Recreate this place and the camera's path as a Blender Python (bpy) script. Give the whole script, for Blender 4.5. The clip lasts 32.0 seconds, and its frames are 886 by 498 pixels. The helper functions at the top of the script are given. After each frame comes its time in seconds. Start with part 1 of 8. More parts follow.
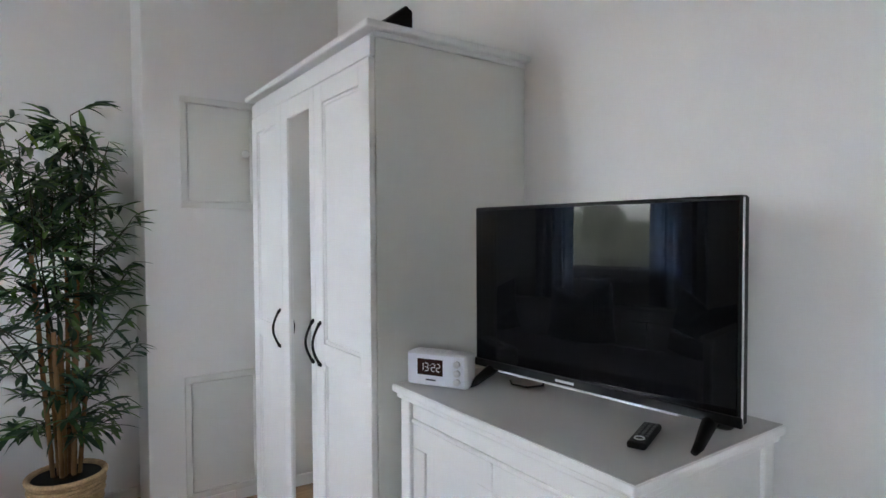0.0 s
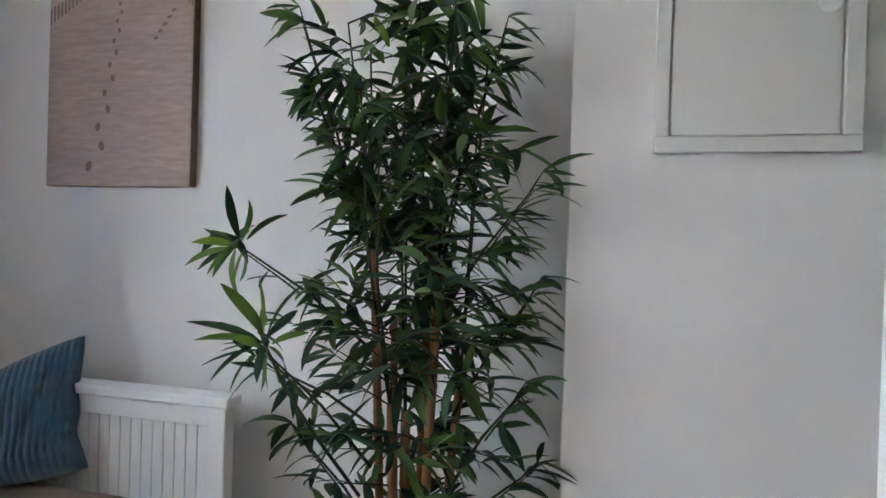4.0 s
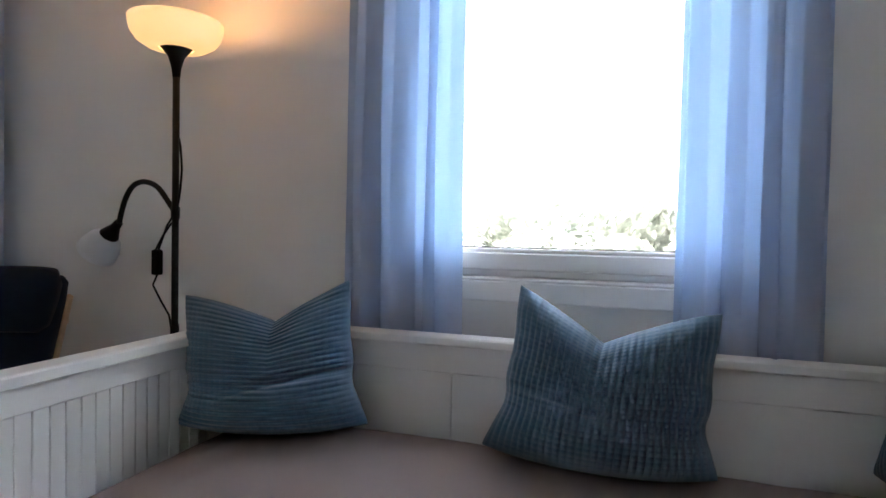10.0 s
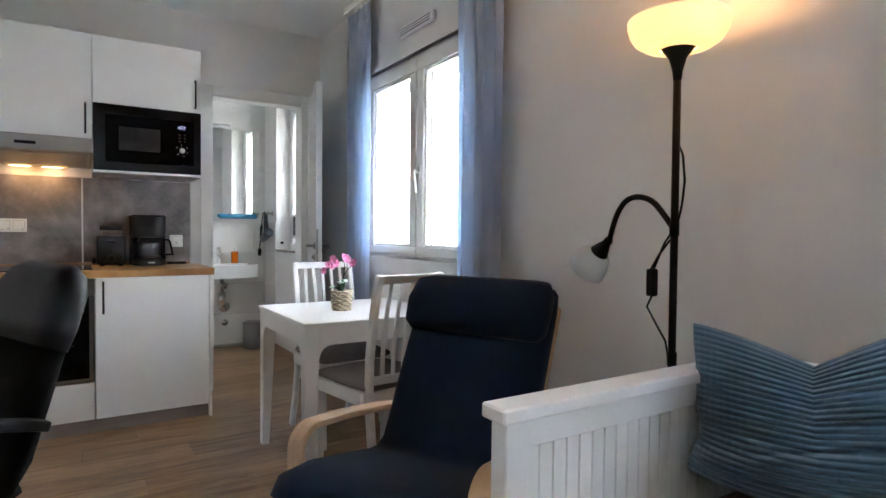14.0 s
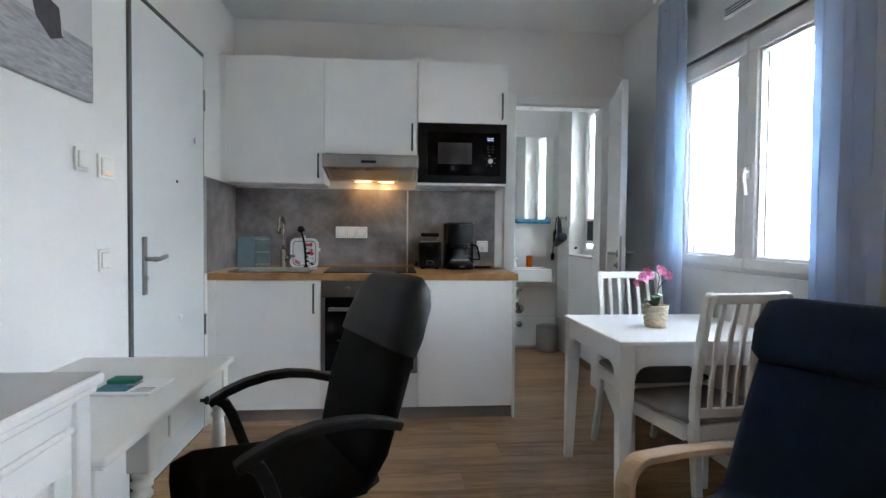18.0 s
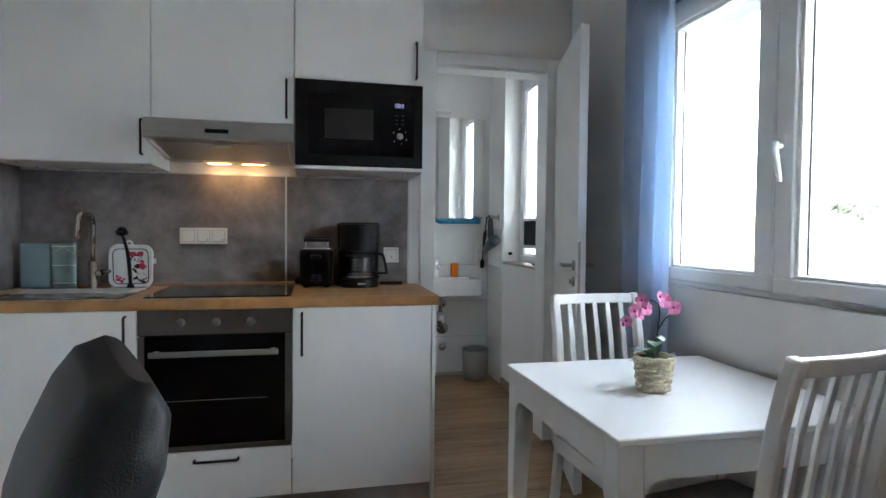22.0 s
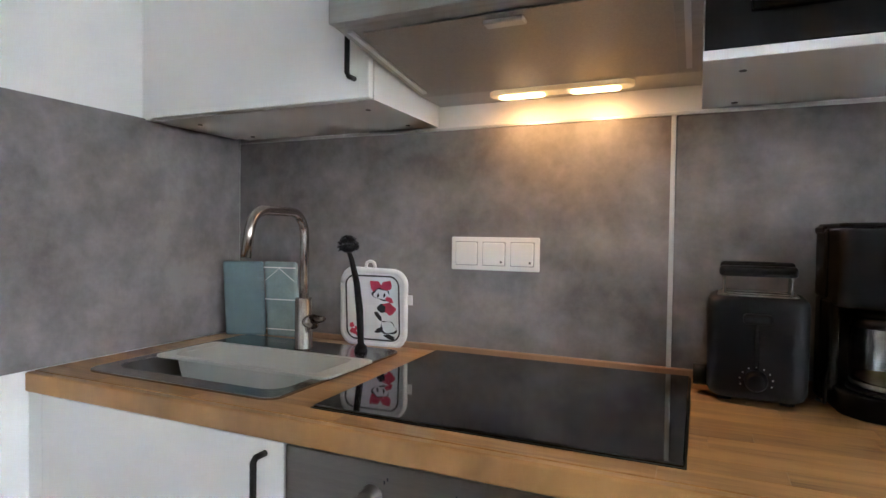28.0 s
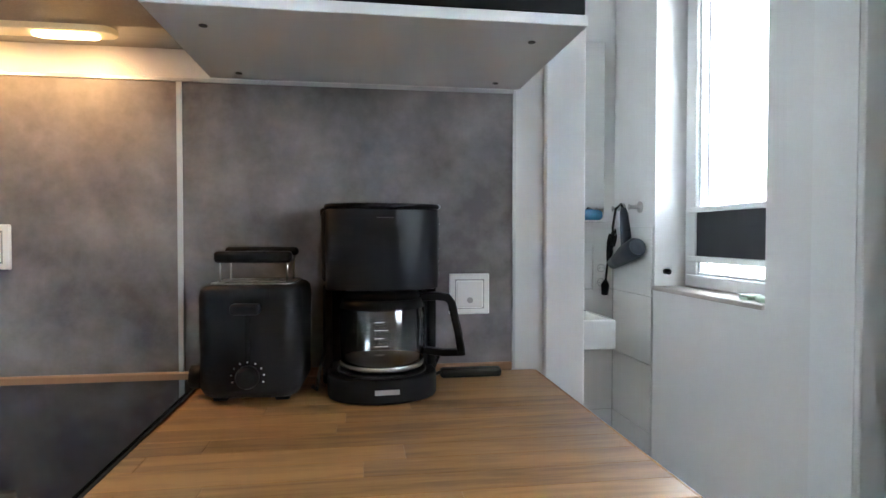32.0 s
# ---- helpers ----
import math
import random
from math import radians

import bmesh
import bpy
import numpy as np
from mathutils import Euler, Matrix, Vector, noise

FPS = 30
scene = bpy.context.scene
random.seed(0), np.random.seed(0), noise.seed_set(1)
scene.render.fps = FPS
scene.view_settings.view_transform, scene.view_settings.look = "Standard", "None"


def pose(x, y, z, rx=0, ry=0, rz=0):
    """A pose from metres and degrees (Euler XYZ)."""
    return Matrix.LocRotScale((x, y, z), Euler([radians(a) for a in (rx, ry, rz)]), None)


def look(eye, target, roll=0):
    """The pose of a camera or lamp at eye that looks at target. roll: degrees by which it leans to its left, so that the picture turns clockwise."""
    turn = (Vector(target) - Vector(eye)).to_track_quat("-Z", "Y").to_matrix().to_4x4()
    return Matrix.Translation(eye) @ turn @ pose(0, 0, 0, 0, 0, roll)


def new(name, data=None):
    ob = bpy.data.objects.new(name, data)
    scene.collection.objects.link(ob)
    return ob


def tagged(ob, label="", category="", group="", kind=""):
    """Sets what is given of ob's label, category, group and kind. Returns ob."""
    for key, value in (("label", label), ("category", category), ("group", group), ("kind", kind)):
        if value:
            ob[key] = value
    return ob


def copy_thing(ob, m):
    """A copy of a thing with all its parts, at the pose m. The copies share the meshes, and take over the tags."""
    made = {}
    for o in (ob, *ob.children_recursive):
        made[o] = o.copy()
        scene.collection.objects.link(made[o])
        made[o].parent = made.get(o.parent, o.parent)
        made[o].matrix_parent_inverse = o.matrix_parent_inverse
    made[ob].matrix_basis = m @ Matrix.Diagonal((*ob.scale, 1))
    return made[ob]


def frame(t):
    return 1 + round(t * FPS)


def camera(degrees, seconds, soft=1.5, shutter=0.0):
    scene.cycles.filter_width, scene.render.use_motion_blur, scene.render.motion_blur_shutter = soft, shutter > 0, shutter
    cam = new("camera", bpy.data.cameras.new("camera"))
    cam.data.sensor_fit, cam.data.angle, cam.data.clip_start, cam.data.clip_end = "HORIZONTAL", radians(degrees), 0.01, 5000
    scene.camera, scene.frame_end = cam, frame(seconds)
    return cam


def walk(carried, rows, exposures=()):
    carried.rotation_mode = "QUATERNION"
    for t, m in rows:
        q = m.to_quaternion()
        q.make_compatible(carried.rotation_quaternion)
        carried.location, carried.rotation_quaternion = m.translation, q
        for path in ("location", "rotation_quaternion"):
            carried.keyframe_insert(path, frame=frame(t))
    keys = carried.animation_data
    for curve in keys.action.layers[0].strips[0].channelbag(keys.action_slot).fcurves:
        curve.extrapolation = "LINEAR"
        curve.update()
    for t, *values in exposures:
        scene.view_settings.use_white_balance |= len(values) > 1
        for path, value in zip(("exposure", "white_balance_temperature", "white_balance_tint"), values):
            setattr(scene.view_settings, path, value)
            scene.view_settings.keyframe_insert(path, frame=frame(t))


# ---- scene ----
cam = camera(75.44, 32.0)
PATH = [
    (0.0, -0.0363, -0.0889, 1.3265, 88.288, 0.284, -35.011),
    (0.5, -0.0083, 0.1474, 1.3035, 88.231, -0.176, -34.220),
    (1.0, 0.0512, 0.4010, 1.2972, 88.504, -0.119, -31.822),
    (1.5, 0.1622, 0.6503, 1.2952, 88.489, -0.167, -25.719),
    (2.0, 0.2384, 0.8782, 1.2872, 88.571, -0.478, -20.751),
    (2.5, 0.2973, 1.1141, 1.2700, 89.153, -0.559, -15.684),
    (3.0, 0.3685, 1.3044, 1.2639, 89.431, -0.931, -6.351),
    (3.5, 0.3935, 1.4723, 1.2520, 89.625, -1.459, 4.628),
    (4.0, 0.3594, 1.6293, 1.2542, 89.665, -1.752, 13.031),
    (4.5, 0.3389, 1.7725, 1.2573, 89.551, -2.052, 22.144),
    (6.5, 0.2076, 2.2367, 1.2697, 88.197, -1.944, 53.108),
    (7.0, 0.1804, 2.2764, 1.2548, 88.129, -2.079, 62.142),
    (7.5, 0.1686, 2.2574, 1.2298, 87.742, -1.889, 65.999),
    (8.0, 0.1540, 2.2606, 1.1946, 87.748, -1.920, 72.680),
    (8.5, 0.1403, 2.2574, 1.1686, 87.669, -1.727, 84.872),
    (9.0, 0.1197, 2.2144, 1.1295, 88.157, -1.317, 94.722),
    (9.5, 0.1145, 2.1860, 1.1160, 88.370, -1.096, 102.280),
    (10.0, 0.1204, 2.1572, 1.1144, 88.420, -1.144, 108.022),
    (10.5, 0.1221, 2.1417, 1.1181, 88.439, -0.945, 113.303),
    (11.0, 0.1213, 2.1317, 1.1163, 88.584, -0.981, 117.713),
    (11.5, 0.1224, 2.1082, 1.1150, 88.573, -1.002, 121.683),
    (12.0, 0.1305, 2.0657, 1.1117, 88.481, -1.005, 125.400),
    (12.5, 0.1349, 2.0151, 1.1118, 88.403, -0.723, 129.299),
    (13.0, 0.1145, 1.9451, 1.1133, 88.414, -0.710, 132.927),
    (13.5, 0.1096, 1.8790, 1.1281, 88.573, -0.525, 136.758),
    (14.0, 0.1047, 1.8528, 1.1429, 88.399, -0.508, 147.531),
    (14.5, 0.1324, 1.8314, 1.1641, 88.104, -0.827, 159.571),
    (15.0, 0.1727, 1.7967, 1.1705, 88.179, -0.805, 166.238),
    (15.5, 0.1952, 1.7667, 1.1767, 88.542, -0.842, 170.143),
    (17.5, 0.2392, 1.7029, 1.1874, 88.209, -0.596, 179.230),
    (18.0, 0.2046, 1.6731, 1.1821, 88.202, -0.520, 174.763),
    (18.5, 0.1648, 1.6266, 1.1821, 88.370, -0.272, 168.164),
    (19.0, 0.1395, 1.4958, 1.1853, 88.213, -0.358, 165.942),
    (19.5, 0.1142, 1.3676, 1.1963, 88.305, -0.312, 165.960),
    (20.0, 0.1382, 1.2054, 1.1852, 88.234, -0.653, 165.810),
    (20.5, 0.1246, 1.0623, 1.1923, 88.296, -0.431, 165.854),
    (21.0, 0.0472, 0.9032, 1.1937, 88.094, -0.496, 165.822),
    (21.5, -0.0181, 0.7688, 1.1945, 88.314, -0.453, 165.914),
    (22.0, -0.0596, 0.6016, 1.1997, 88.266, -0.552, 167.333),
    (22.5, -0.0866, 0.4528, 1.2061, 88.322, -0.645, 169.798),
    (23.0, -0.1449, 0.2808, 1.2206, 87.968, -0.604, 175.660),
    (23.5, -0.1525, 0.1030, 1.2191, 88.054, -0.845, 182.147),
    (24.0, -0.1142, -0.0501, 1.2114, 87.907, -0.607, 185.366),
    (24.5, -0.1058, -0.1913, 1.2203, 87.934, -0.720, 187.559),
    (25.0, -0.1250, -0.3668, 1.2262, 87.705, -0.628, 193.252),
    (25.5, -0.1042, -0.5225, 1.2155, 87.530, -0.641, 197.960),
    (26.0, -0.0490, -0.6915, 1.2128, 87.699, -0.413, 200.367),
    (26.5, -0.0112, -0.8390, 1.2263, 88.046, -0.532, 202.757),
    (28.5, 0.0314, -1.2035, 1.2049, 88.778, -0.843, 204.019),
    (29.0, 0.0041, -1.2434, 1.1995, 88.934, -0.376, 198.564),
    (29.5, -0.0353, -1.2974, 1.1880, 88.818, -0.324, 194.084),
    (30.0, -0.0780, -1.3437, 1.1841, 88.624, -0.113, 188.546),
    (30.5, -0.1086, -1.3590, 1.1821, 88.632, -0.068, 183.785),
    (31.0, -0.1510, -1.3593, 1.1839, 88.743, 0.167, 179.916),
    (31.5, -0.2046, -1.3518, 1.1873, 88.757, 0.170, 176.036),
    (32.0, -0.2499, -1.3436, 1.1878, 88.677, -0.048, 171.836),
]
EXPOSURES = [(0, 5.93, 6350, 10.0), (2, 6.03, 6375, 10.0), (3, 5.78, 6388, 10.0), (4, 6.18, 6400, 10.0), (6.5, 7.18, 6358, 10.8), (7, 7.08, 6350, 11.0), (8, 6.38, 6300, 11.5), (9, 5.98, 6375, 11.8), (10, 5.81, 6450, 12.0), (11, 5.61, 6433, 11.3), (13, 5.53, 6400, 10.0), (14, 6.33, 6500, 10.0), (15, 6.48, 6400, 8.5), (17, 6.18, 6233, 7.2), (18, 6.18, 6150, 6.5), (19.5, 6.28, 6131, 6.3), (21, 6.08, 6112, 6.1), (22, 5.93, 6100, 6.0), (23, 5.93, 6175, 7.0), (24, 6.23, 6250, 8.0), (26, 6.38, 6350, 9.0), (28.5, 6.78, 6350, 9.4), (29, 6.88, 6350, 9.5), (30, 7.18, 6275, 8.8), (31, 7.18, 6200, 8.0), (32, 6.73, 6050, 6.5)]
walk(cam, [(t, pose(x, y, z, rx, ry, rz)) for t, x, y, z, rx, ry, rz in PATH], EXPOSURES)

# ---- world, sun, exposure ----
world = bpy.data.worlds.new("sky")
scene.world = world
world.use_nodes = True
wn = world.node_tree
wn.nodes.clear()
w_out = wn.nodes.new("ShaderNodeOutputWorld")
w_bg = wn.nodes.new("ShaderNodeBackground")
w_sky = wn.nodes.new("ShaderNodeTexSky")
w_sky.sky_type = "NISHITA"
w_sky.sun_disc = False
w_sky.sun_elevation = radians(42)
w_sky.sun_rotation = radians(110)
w_sky.dust_density = 4.0
w_hsv = wn.nodes.new("ShaderNodeHueSaturation")
w_hsv.inputs["Saturation"].default_value = 0.30
wn.links.new(w_sky.outputs["Color"], w_hsv.inputs["Color"])
wn.links.new(w_hsv.outputs["Color"], w_bg.inputs["Color"])
w_bg.inputs["Strength"].default_value = 0.15
wn.links.new(w_bg.outputs["Background"], w_out.inputs["Surface"])

sun_data = bpy.data.lights.new("sun", "SUN")
sun_data.energy, sun_data.angle, sun_data.color = 0.6, radians(14), (1.0, 0.96, 0.9)
sun_ob = new("sun", sun_data)
sun_ob.matrix_world = look((30, 10, 40), (0, 0, 0))


# lamps that the place has, and where the movable seats stand
HOOD_W, LAMP_W = 0.0045, 0.07
OC_X, OC_Y, OC_A = 0.54, -0.022, 23
AC_X, AC_Y, AC_A = -0.92, 0.286, 24
NC_X, NC_Y, NC_A = -1.091, -0.597, 9.5
FC_X, FC_Y, FC_A = -1.151, -1.206, 183

# ---- builders ----
def box(bm, x0, x1, y0, y1, z0, z1, bev=0.0, seg=1):
    vs = [bm.verts.new((x, y, z)) for x in (x0, x1) for y in (y0, y1) for z in (z0, z1)]
    fs = [bm.faces.new([vs[i] for i in q]) for q in ((0, 1, 3, 2), (4, 6, 7, 5), (0, 4, 5, 1), (2, 3, 7, 6), (0, 2, 6, 4), (1, 5, 7, 3))]
    if bev:
        es = list({e for f in fs for e in f.edges})
        bmesh.ops.bevel(bm, geom=es, offset=bev, segments=seg, profile=0.5, affect="EDGES")
    return bm


def boxm(*a, **k):
    return box(bmesh.new(), *a, **k)


def tube(bm, pts, r, n=10, caps=True):
    """A round bar along points; r is a radius or one radius a point."""
    pts = [Vector(p) for p in pts]
    rs = [r] * len(pts) if isinstance(r, (int, float)) else r
    rings, side = [], None
    for i, p in enumerate(pts):
        d = (pts[min(i + 1, len(pts) - 1)] - pts[max(i - 1, 0)]).normalized()
        if side is None:
            side = d.orthogonal().normalized()
        side = (side - d * side.dot(d)).normalized()
        up = d.cross(side)
        rings.append([bm.verts.new(p + rs[i] * (math.cos(a) * side + math.sin(a) * up)) for a in (2 * math.pi * k / n for k in range(n))])
    for a, b in zip(rings, rings[1:]):
        for k in range(n):
            f = bm.faces.new((a[k], a[(k + 1) % n], b[(k + 1) % n], b[k]))
            f.smooth = True
    if caps:
        bm.faces.new(rings[0][::-1])
        bm.faces.new(rings[-1])
    return bm


def lathe(bm, prof, n=24, centre=(0, 0, 0), close=False):
    """Turns a profile of (radius, height) round the z axis."""
    cx, cy, cz = centre
    rings = [[bm.verts.new((cx + r * math.cos(2 * math.pi * k / n), cy + r * math.sin(2 * math.pi * k / n), cz + z)) for k in range(n)] for r, z in prof]
    for a, b in zip(rings, rings[1:]):
        for k in range(n):
            f = bm.faces.new((a[k], a[(k + 1) % n], b[(k + 1) % n], b[k]))
            f.smooth = True
    bm.faces.new(rings[0][::-1])
    bm.faces.new(rings[-1])
    return bm


def sweep(bm, path, w, h, axis=(0, 1, 0)):
    """A flat rectangular strip of width w (along axis) and thickness h along points."""
    ax = Vector(axis).normalized()
    pts = [Vector(p) for p in path]
    rings = []
    for i, p in enumerate(pts):
        d = (pts[min(i + 1, len(pts) - 1)] - pts[max(i - 1, 0)]).normalized()
        nn = d.cross(ax).normalized()
        rings.append([bm.verts.new(p + s * ax * w / 2 + t * nn * h / 2) for s, t in ((-1, -1), (1, -1), (1, 1), (-1, 1))])
    for a, b in zip(rings, rings[1:]):
        for k in range(4):
            bm.faces.new((a[k], a[(k + 1) % 4], b[(k + 1) % 4], b[k]))
    bm.faces.new(rings[0][::-1])
    bm.faces.new(rings[-1])
    return bm


def arc(c, r, a0, a1, n, plane="xz"):
    out = []
    for i in range(n + 1):
        a = radians(a0 + (a1 - a0) * i / n)
        u, v = r * math.cos(a), r * math.sin(a)
        out.append({"xz": (c[0] + u, c[1], c[2] + v), "yz": (c[0], c[1] + u, c[2] + v), "xy": (c[0] + u, c[1] + v, c[2])}[plane])
    return out


def round_rect(hw, hd, r, n=5):
    """Points of a rectangle with rounded corners, round its centre."""
    out = []
    for cx, cy, a0 in ((hw - r, hd - r, 0), (-hw + r, hd - r, 90), (-hw + r, -hd + r, 180), (hw - r, -hd + r, 270)):
        out += [(cx + r * math.cos(radians(a0 + 90 * i / n)), cy + r * math.sin(radians(a0 + 90 * i / n))) for i in range(n + 1)]
    return out


def stack(bm, levels, n=5, caps=True, flip=False):
    """A body of rounded rectangles one above the other: levels of (z, half width, half depth, corner radius)."""
    rings = [[bm.verts.new((x, y, z)) for x, y in round_rect(hw, hd, r, n)] for z, hw, hd, r in levels]
    m = len(rings[0])
    for a, b in zip(rings, rings[1:]):
        for k in range(m):
            bm.faces.new((a[k], a[(k + 1) % m], b[(k + 1) % m], b[k])).smooth = True
    if caps:
        bm.faces.new(rings[0][::-1])
        bm.faces.new(rings[-1])
    return bm


def rim_ring(bm, outer, inner, z0, z1, shift=(0, 0), n=5):
    """A flat frame between two rounded rectangles (half width, half depth, radius)."""
    loops = []
    for (hw, hd, r), z, sh in ((outer, z0, (0, 0)), (outer, z1, (0, 0)), (inner, z1, shift), (inner, z0, shift)):
        loops.append([bm.verts.new((x + sh[0], y + sh[1], z)) for x, y in round_rect(hw, hd, r, n)])
    m = len(loops[0])
    for a, b in zip(loops, loops[1:] + loops[:1]):
        for k in range(m):
            bm.faces.new((a[k], a[(k + 1) % m], b[(k + 1) % m], b[k]))
    return bm


def smooth_all(bm):
    for f in bm.faces:
        f.smooth = True
    return bm


def mesh_of(name, bm, material):
    bmesh.ops.recalc_face_normals(bm, faces=bm.faces)
    me = bpy.data.meshes.new(name)
    bm.to_mesh(me)
    bm.free()
    if material:
        me.materials.append(material)
    return me


def part(name, bm, material, parent=None, label="", bevel=0.0):
    ob = new(name, mesh_of(name, bm, material))
    if parent:
        ob.parent = parent
    if bevel:
        mod = ob.modifiers.new("bevel", "BEVEL")
        mod.width, mod.segments, mod.limit_method, mod.angle_limit = bevel, 2, "ANGLE", radians(35)
    return tagged(ob, label)


def like(ob, parent, m=None, name=None):
    """Another object on the same mesh."""
    o = new(name or ob.name.split(".")[0], ob.data)
    o.parent = parent
    if m is not None:
        o.matrix_basis = m
    for key in ("label",):
        if key in ob:
            o[key] = ob[key]
    return o


def thing(name, m, label, category, group="", kind=""):
    ob = new(name)
    ob.empty_display_size = 0.1
    ob.matrix_basis = m
    return tagged(ob, label, category, group, kind)


def solo(name, bm, material, label, category, group="", kind="", m=None, bevel=0.0):
    ob = part(name, bm, material, None, "", bevel)
    if m is not None:
        ob.matrix_basis = m
    return tagged(ob, label, category, group, kind)


# ---- materials ----
def mat(name, color, rough=0.5, metal=0.0, vary=0.06, scale=6.0, grain=0.0, gscale=180.0, bump=0.0, bscale=200.0, coat=0.0, trans=0.0, ior=1.45, rvary=0.0, stretch=(1, 1, 1), sheen=0.0, emit=None, power=0.0, sss=0.0):
    m = bpy.data.materials.new(name)
    m.use_nodes = True
    nt = m.node_tree
    b = nt.nodes["Principled BSDF"]
    b.inputs["Roughness"].default_value = rough
    b.inputs["Metallic"].default_value = metal
    b.inputs["IOR"].default_value = ior
    b.inputs["Coat Weight"].default_value = coat
    b.inputs["Transmission Weight"].default_value = trans
    b.inputs["Sheen Weight"].default_value = sheen
    if emit:
        b.inputs["Emission Color"].default_value = (*emit, 1)
        b.inputs["Emission Strength"].default_value = power
    b.inputs["Base Color"].default_value = (*color, 1)
    tc = nt.nodes.new("ShaderNodeTexCoord")
    mp = nt.nodes.new("ShaderNodeMapping")
    mp.inputs["Scale"].default_value = stretch
    nt.links.new(tc.outputs["Object"], mp.inputs["Vector"])
    if vary or grain:
        n1 = nt.nodes.new("ShaderNodeTexNoise")
        n1.inputs["Scale"].default_value, n1.inputs["Detail"].default_value = scale, 5
        nt.links.new(mp.outputs["Vector"], n1.inputs["Vector"])
        n2 = nt.nodes.new("ShaderNodeTexNoise")
        n2.inputs["Scale"].default_value, n2.inputs["Detail"].default_value = gscale, 3
        nt.links.new(mp.outputs["Vector"], n2.inputs["Vector"])
        r1 = nt.nodes.new("ShaderNodeMapRange")
        r1.inputs["From Min"].default_value, r1.inputs["From Max"].default_value = 0.3, 0.7
        r1.inputs["To Min"].default_value, r1.inputs["To Max"].default_value = 1 - vary, 1 + vary
        nt.links.new(n1.outputs["Fac"], r1.inputs["Value"])
        r2 = nt.nodes.new("ShaderNodeMapRange")
        r2.inputs["From Min"].default_value, r2.inputs["From Max"].default_value = 0.3, 0.7
        r2.inputs["To Min"].default_value, r2.inputs["To Max"].default_value = 1 - grain, 1 + grain
        nt.links.new(n2.outputs["Fac"], r2.inputs["Value"])
        mu = nt.nodes.new("ShaderNodeMath")
        mu.operation = "MULTIPLY"
        nt.links.new(r1.outputs["Result"], mu.inputs[0])
        nt.links.new(r2.outputs["Result"], mu.inputs[1])
        vm = nt.nodes.new("ShaderNodeVectorMath")
        vm.operation = "SCALE"
        vm.inputs[0].default_value = color
        nt.links.new(mu.outputs["Value"], vm.inputs["Scale"])
        nt.links.new(vm.outputs["Vector"], b.inputs["Base Color"])
        if rvary:
            rr = nt.nodes.new("ShaderNodeMapRange")
            rr.inputs["From Min"].default_value, rr.inputs["From Max"].default_value = 0.3, 0.7
            rr.inputs["To Min"].default_value, rr.inputs["To Max"].default_value = max(0.02, rough - rvary), min(1, rough + rvary)
            nt.links.new(n1.outputs["Fac"], rr.inputs["Value"])
            nt.links.new(rr.outputs["Result"], b.inputs["Roughness"])
    if bump:
        n3 = nt.nodes.new("ShaderNodeTexNoise")
        n3.inputs["Scale"].default_value, n3.inputs["Detail"].default_value = bscale, 4
        nt.links.new(mp.outputs["Vector"], n3.inputs["Vector"])
        bp = nt.nodes.new("ShaderNodeBump")
        bp.inputs["Strength"].default_value, bp.inputs["Distance"].default_value = bump, 0.002
        nt.links.new(n3.outputs["Fac"], bp.inputs["Height"])
        nt.links.new(bp.outputs["Normal"], b.inputs["Normal"])
    return m


def ramp_between(m, lo, hi, node_type, settings, stretch=(1, 1, 1), low=0.35, high=0.65):
    """Sets the base colour of m to a mix of two colours by a texture."""
    nt = m.node_tree
    b = nt.nodes["Principled BSDF"]
    tc = nt.nodes.new("ShaderNodeTexCoord")
    mp = nt.nodes.new("ShaderNodeMapping")
    mp.inputs["Scale"].default_value = stretch
    nt.links.new(tc.outputs["Object"], mp.inputs["Vector"])
    tx = nt.nodes.new(node_type)
    for k, v in settings.items():
        tx.inputs[k].default_value = v
    nt.links.new(mp.outputs["Vector"], tx.inputs["Vector"])
    cr = nt.nodes.new("ShaderNodeValToRGB")
    cr.color_ramp.elements[0].position, cr.color_ramp.elements[1].position = low, high
    cr.color_ramp.elements[0].color, cr.color_ramp.elements[1].color = (*lo, 1), (*hi, 1)
    nt.links.new(tx.outputs["Fac"], cr.inputs["Fac"])
    nt.links.new(cr.outputs["Color"], b.inputs["Base Color"])
    return m


WALL = mat("wall_paint", (0.765, 0.757, 0.748), 0.9, vary=0.02, scale=1.5, grain=0.015, gscale=400, bump=0.25, bscale=260)
CEIL = mat("ceiling_paint", (0.82, 0.82, 0.815), 0.92, vary=0.015, scale=1.2, bump=0.15, bscale=260)
WHITE = mat("white_lacquer", (0.79, 0.79, 0.785), 0.42, vary=0.015, scale=3, grain=0.01, bump=0.04, bscale=120)
KWHITE = mat("white_kitchen_foil", (0.77, 0.77, 0.765), 0.5, vary=0.012, scale=3, bump=0.03, bscale=300)
PVC = mat("white_window_plastic", (0.8, 0.81, 0.82), 0.28, vary=0.01, scale=4)
BLACK = mat("black_plastic", (0.005, 0.005, 0.0055), 0.5, vary=0.1, scale=20, bump=0.08, bscale=500)
BLACK_M = mat("black_painted_metal", (0.008, 0.0075, 0.0075), 0.45, vary=0.1, scale=30)
APPL = mat("satin_black_appliance_plastic", (0.0075, 0.0075, 0.008), 0.45, vary=0.1, scale=20, bump=0.08, bscale=500)
GLOSSM = mat("deep_black_appliance_glass", (0.0035, 0.0035, 0.004), 0.06, vary=0.0, ior=1.22)
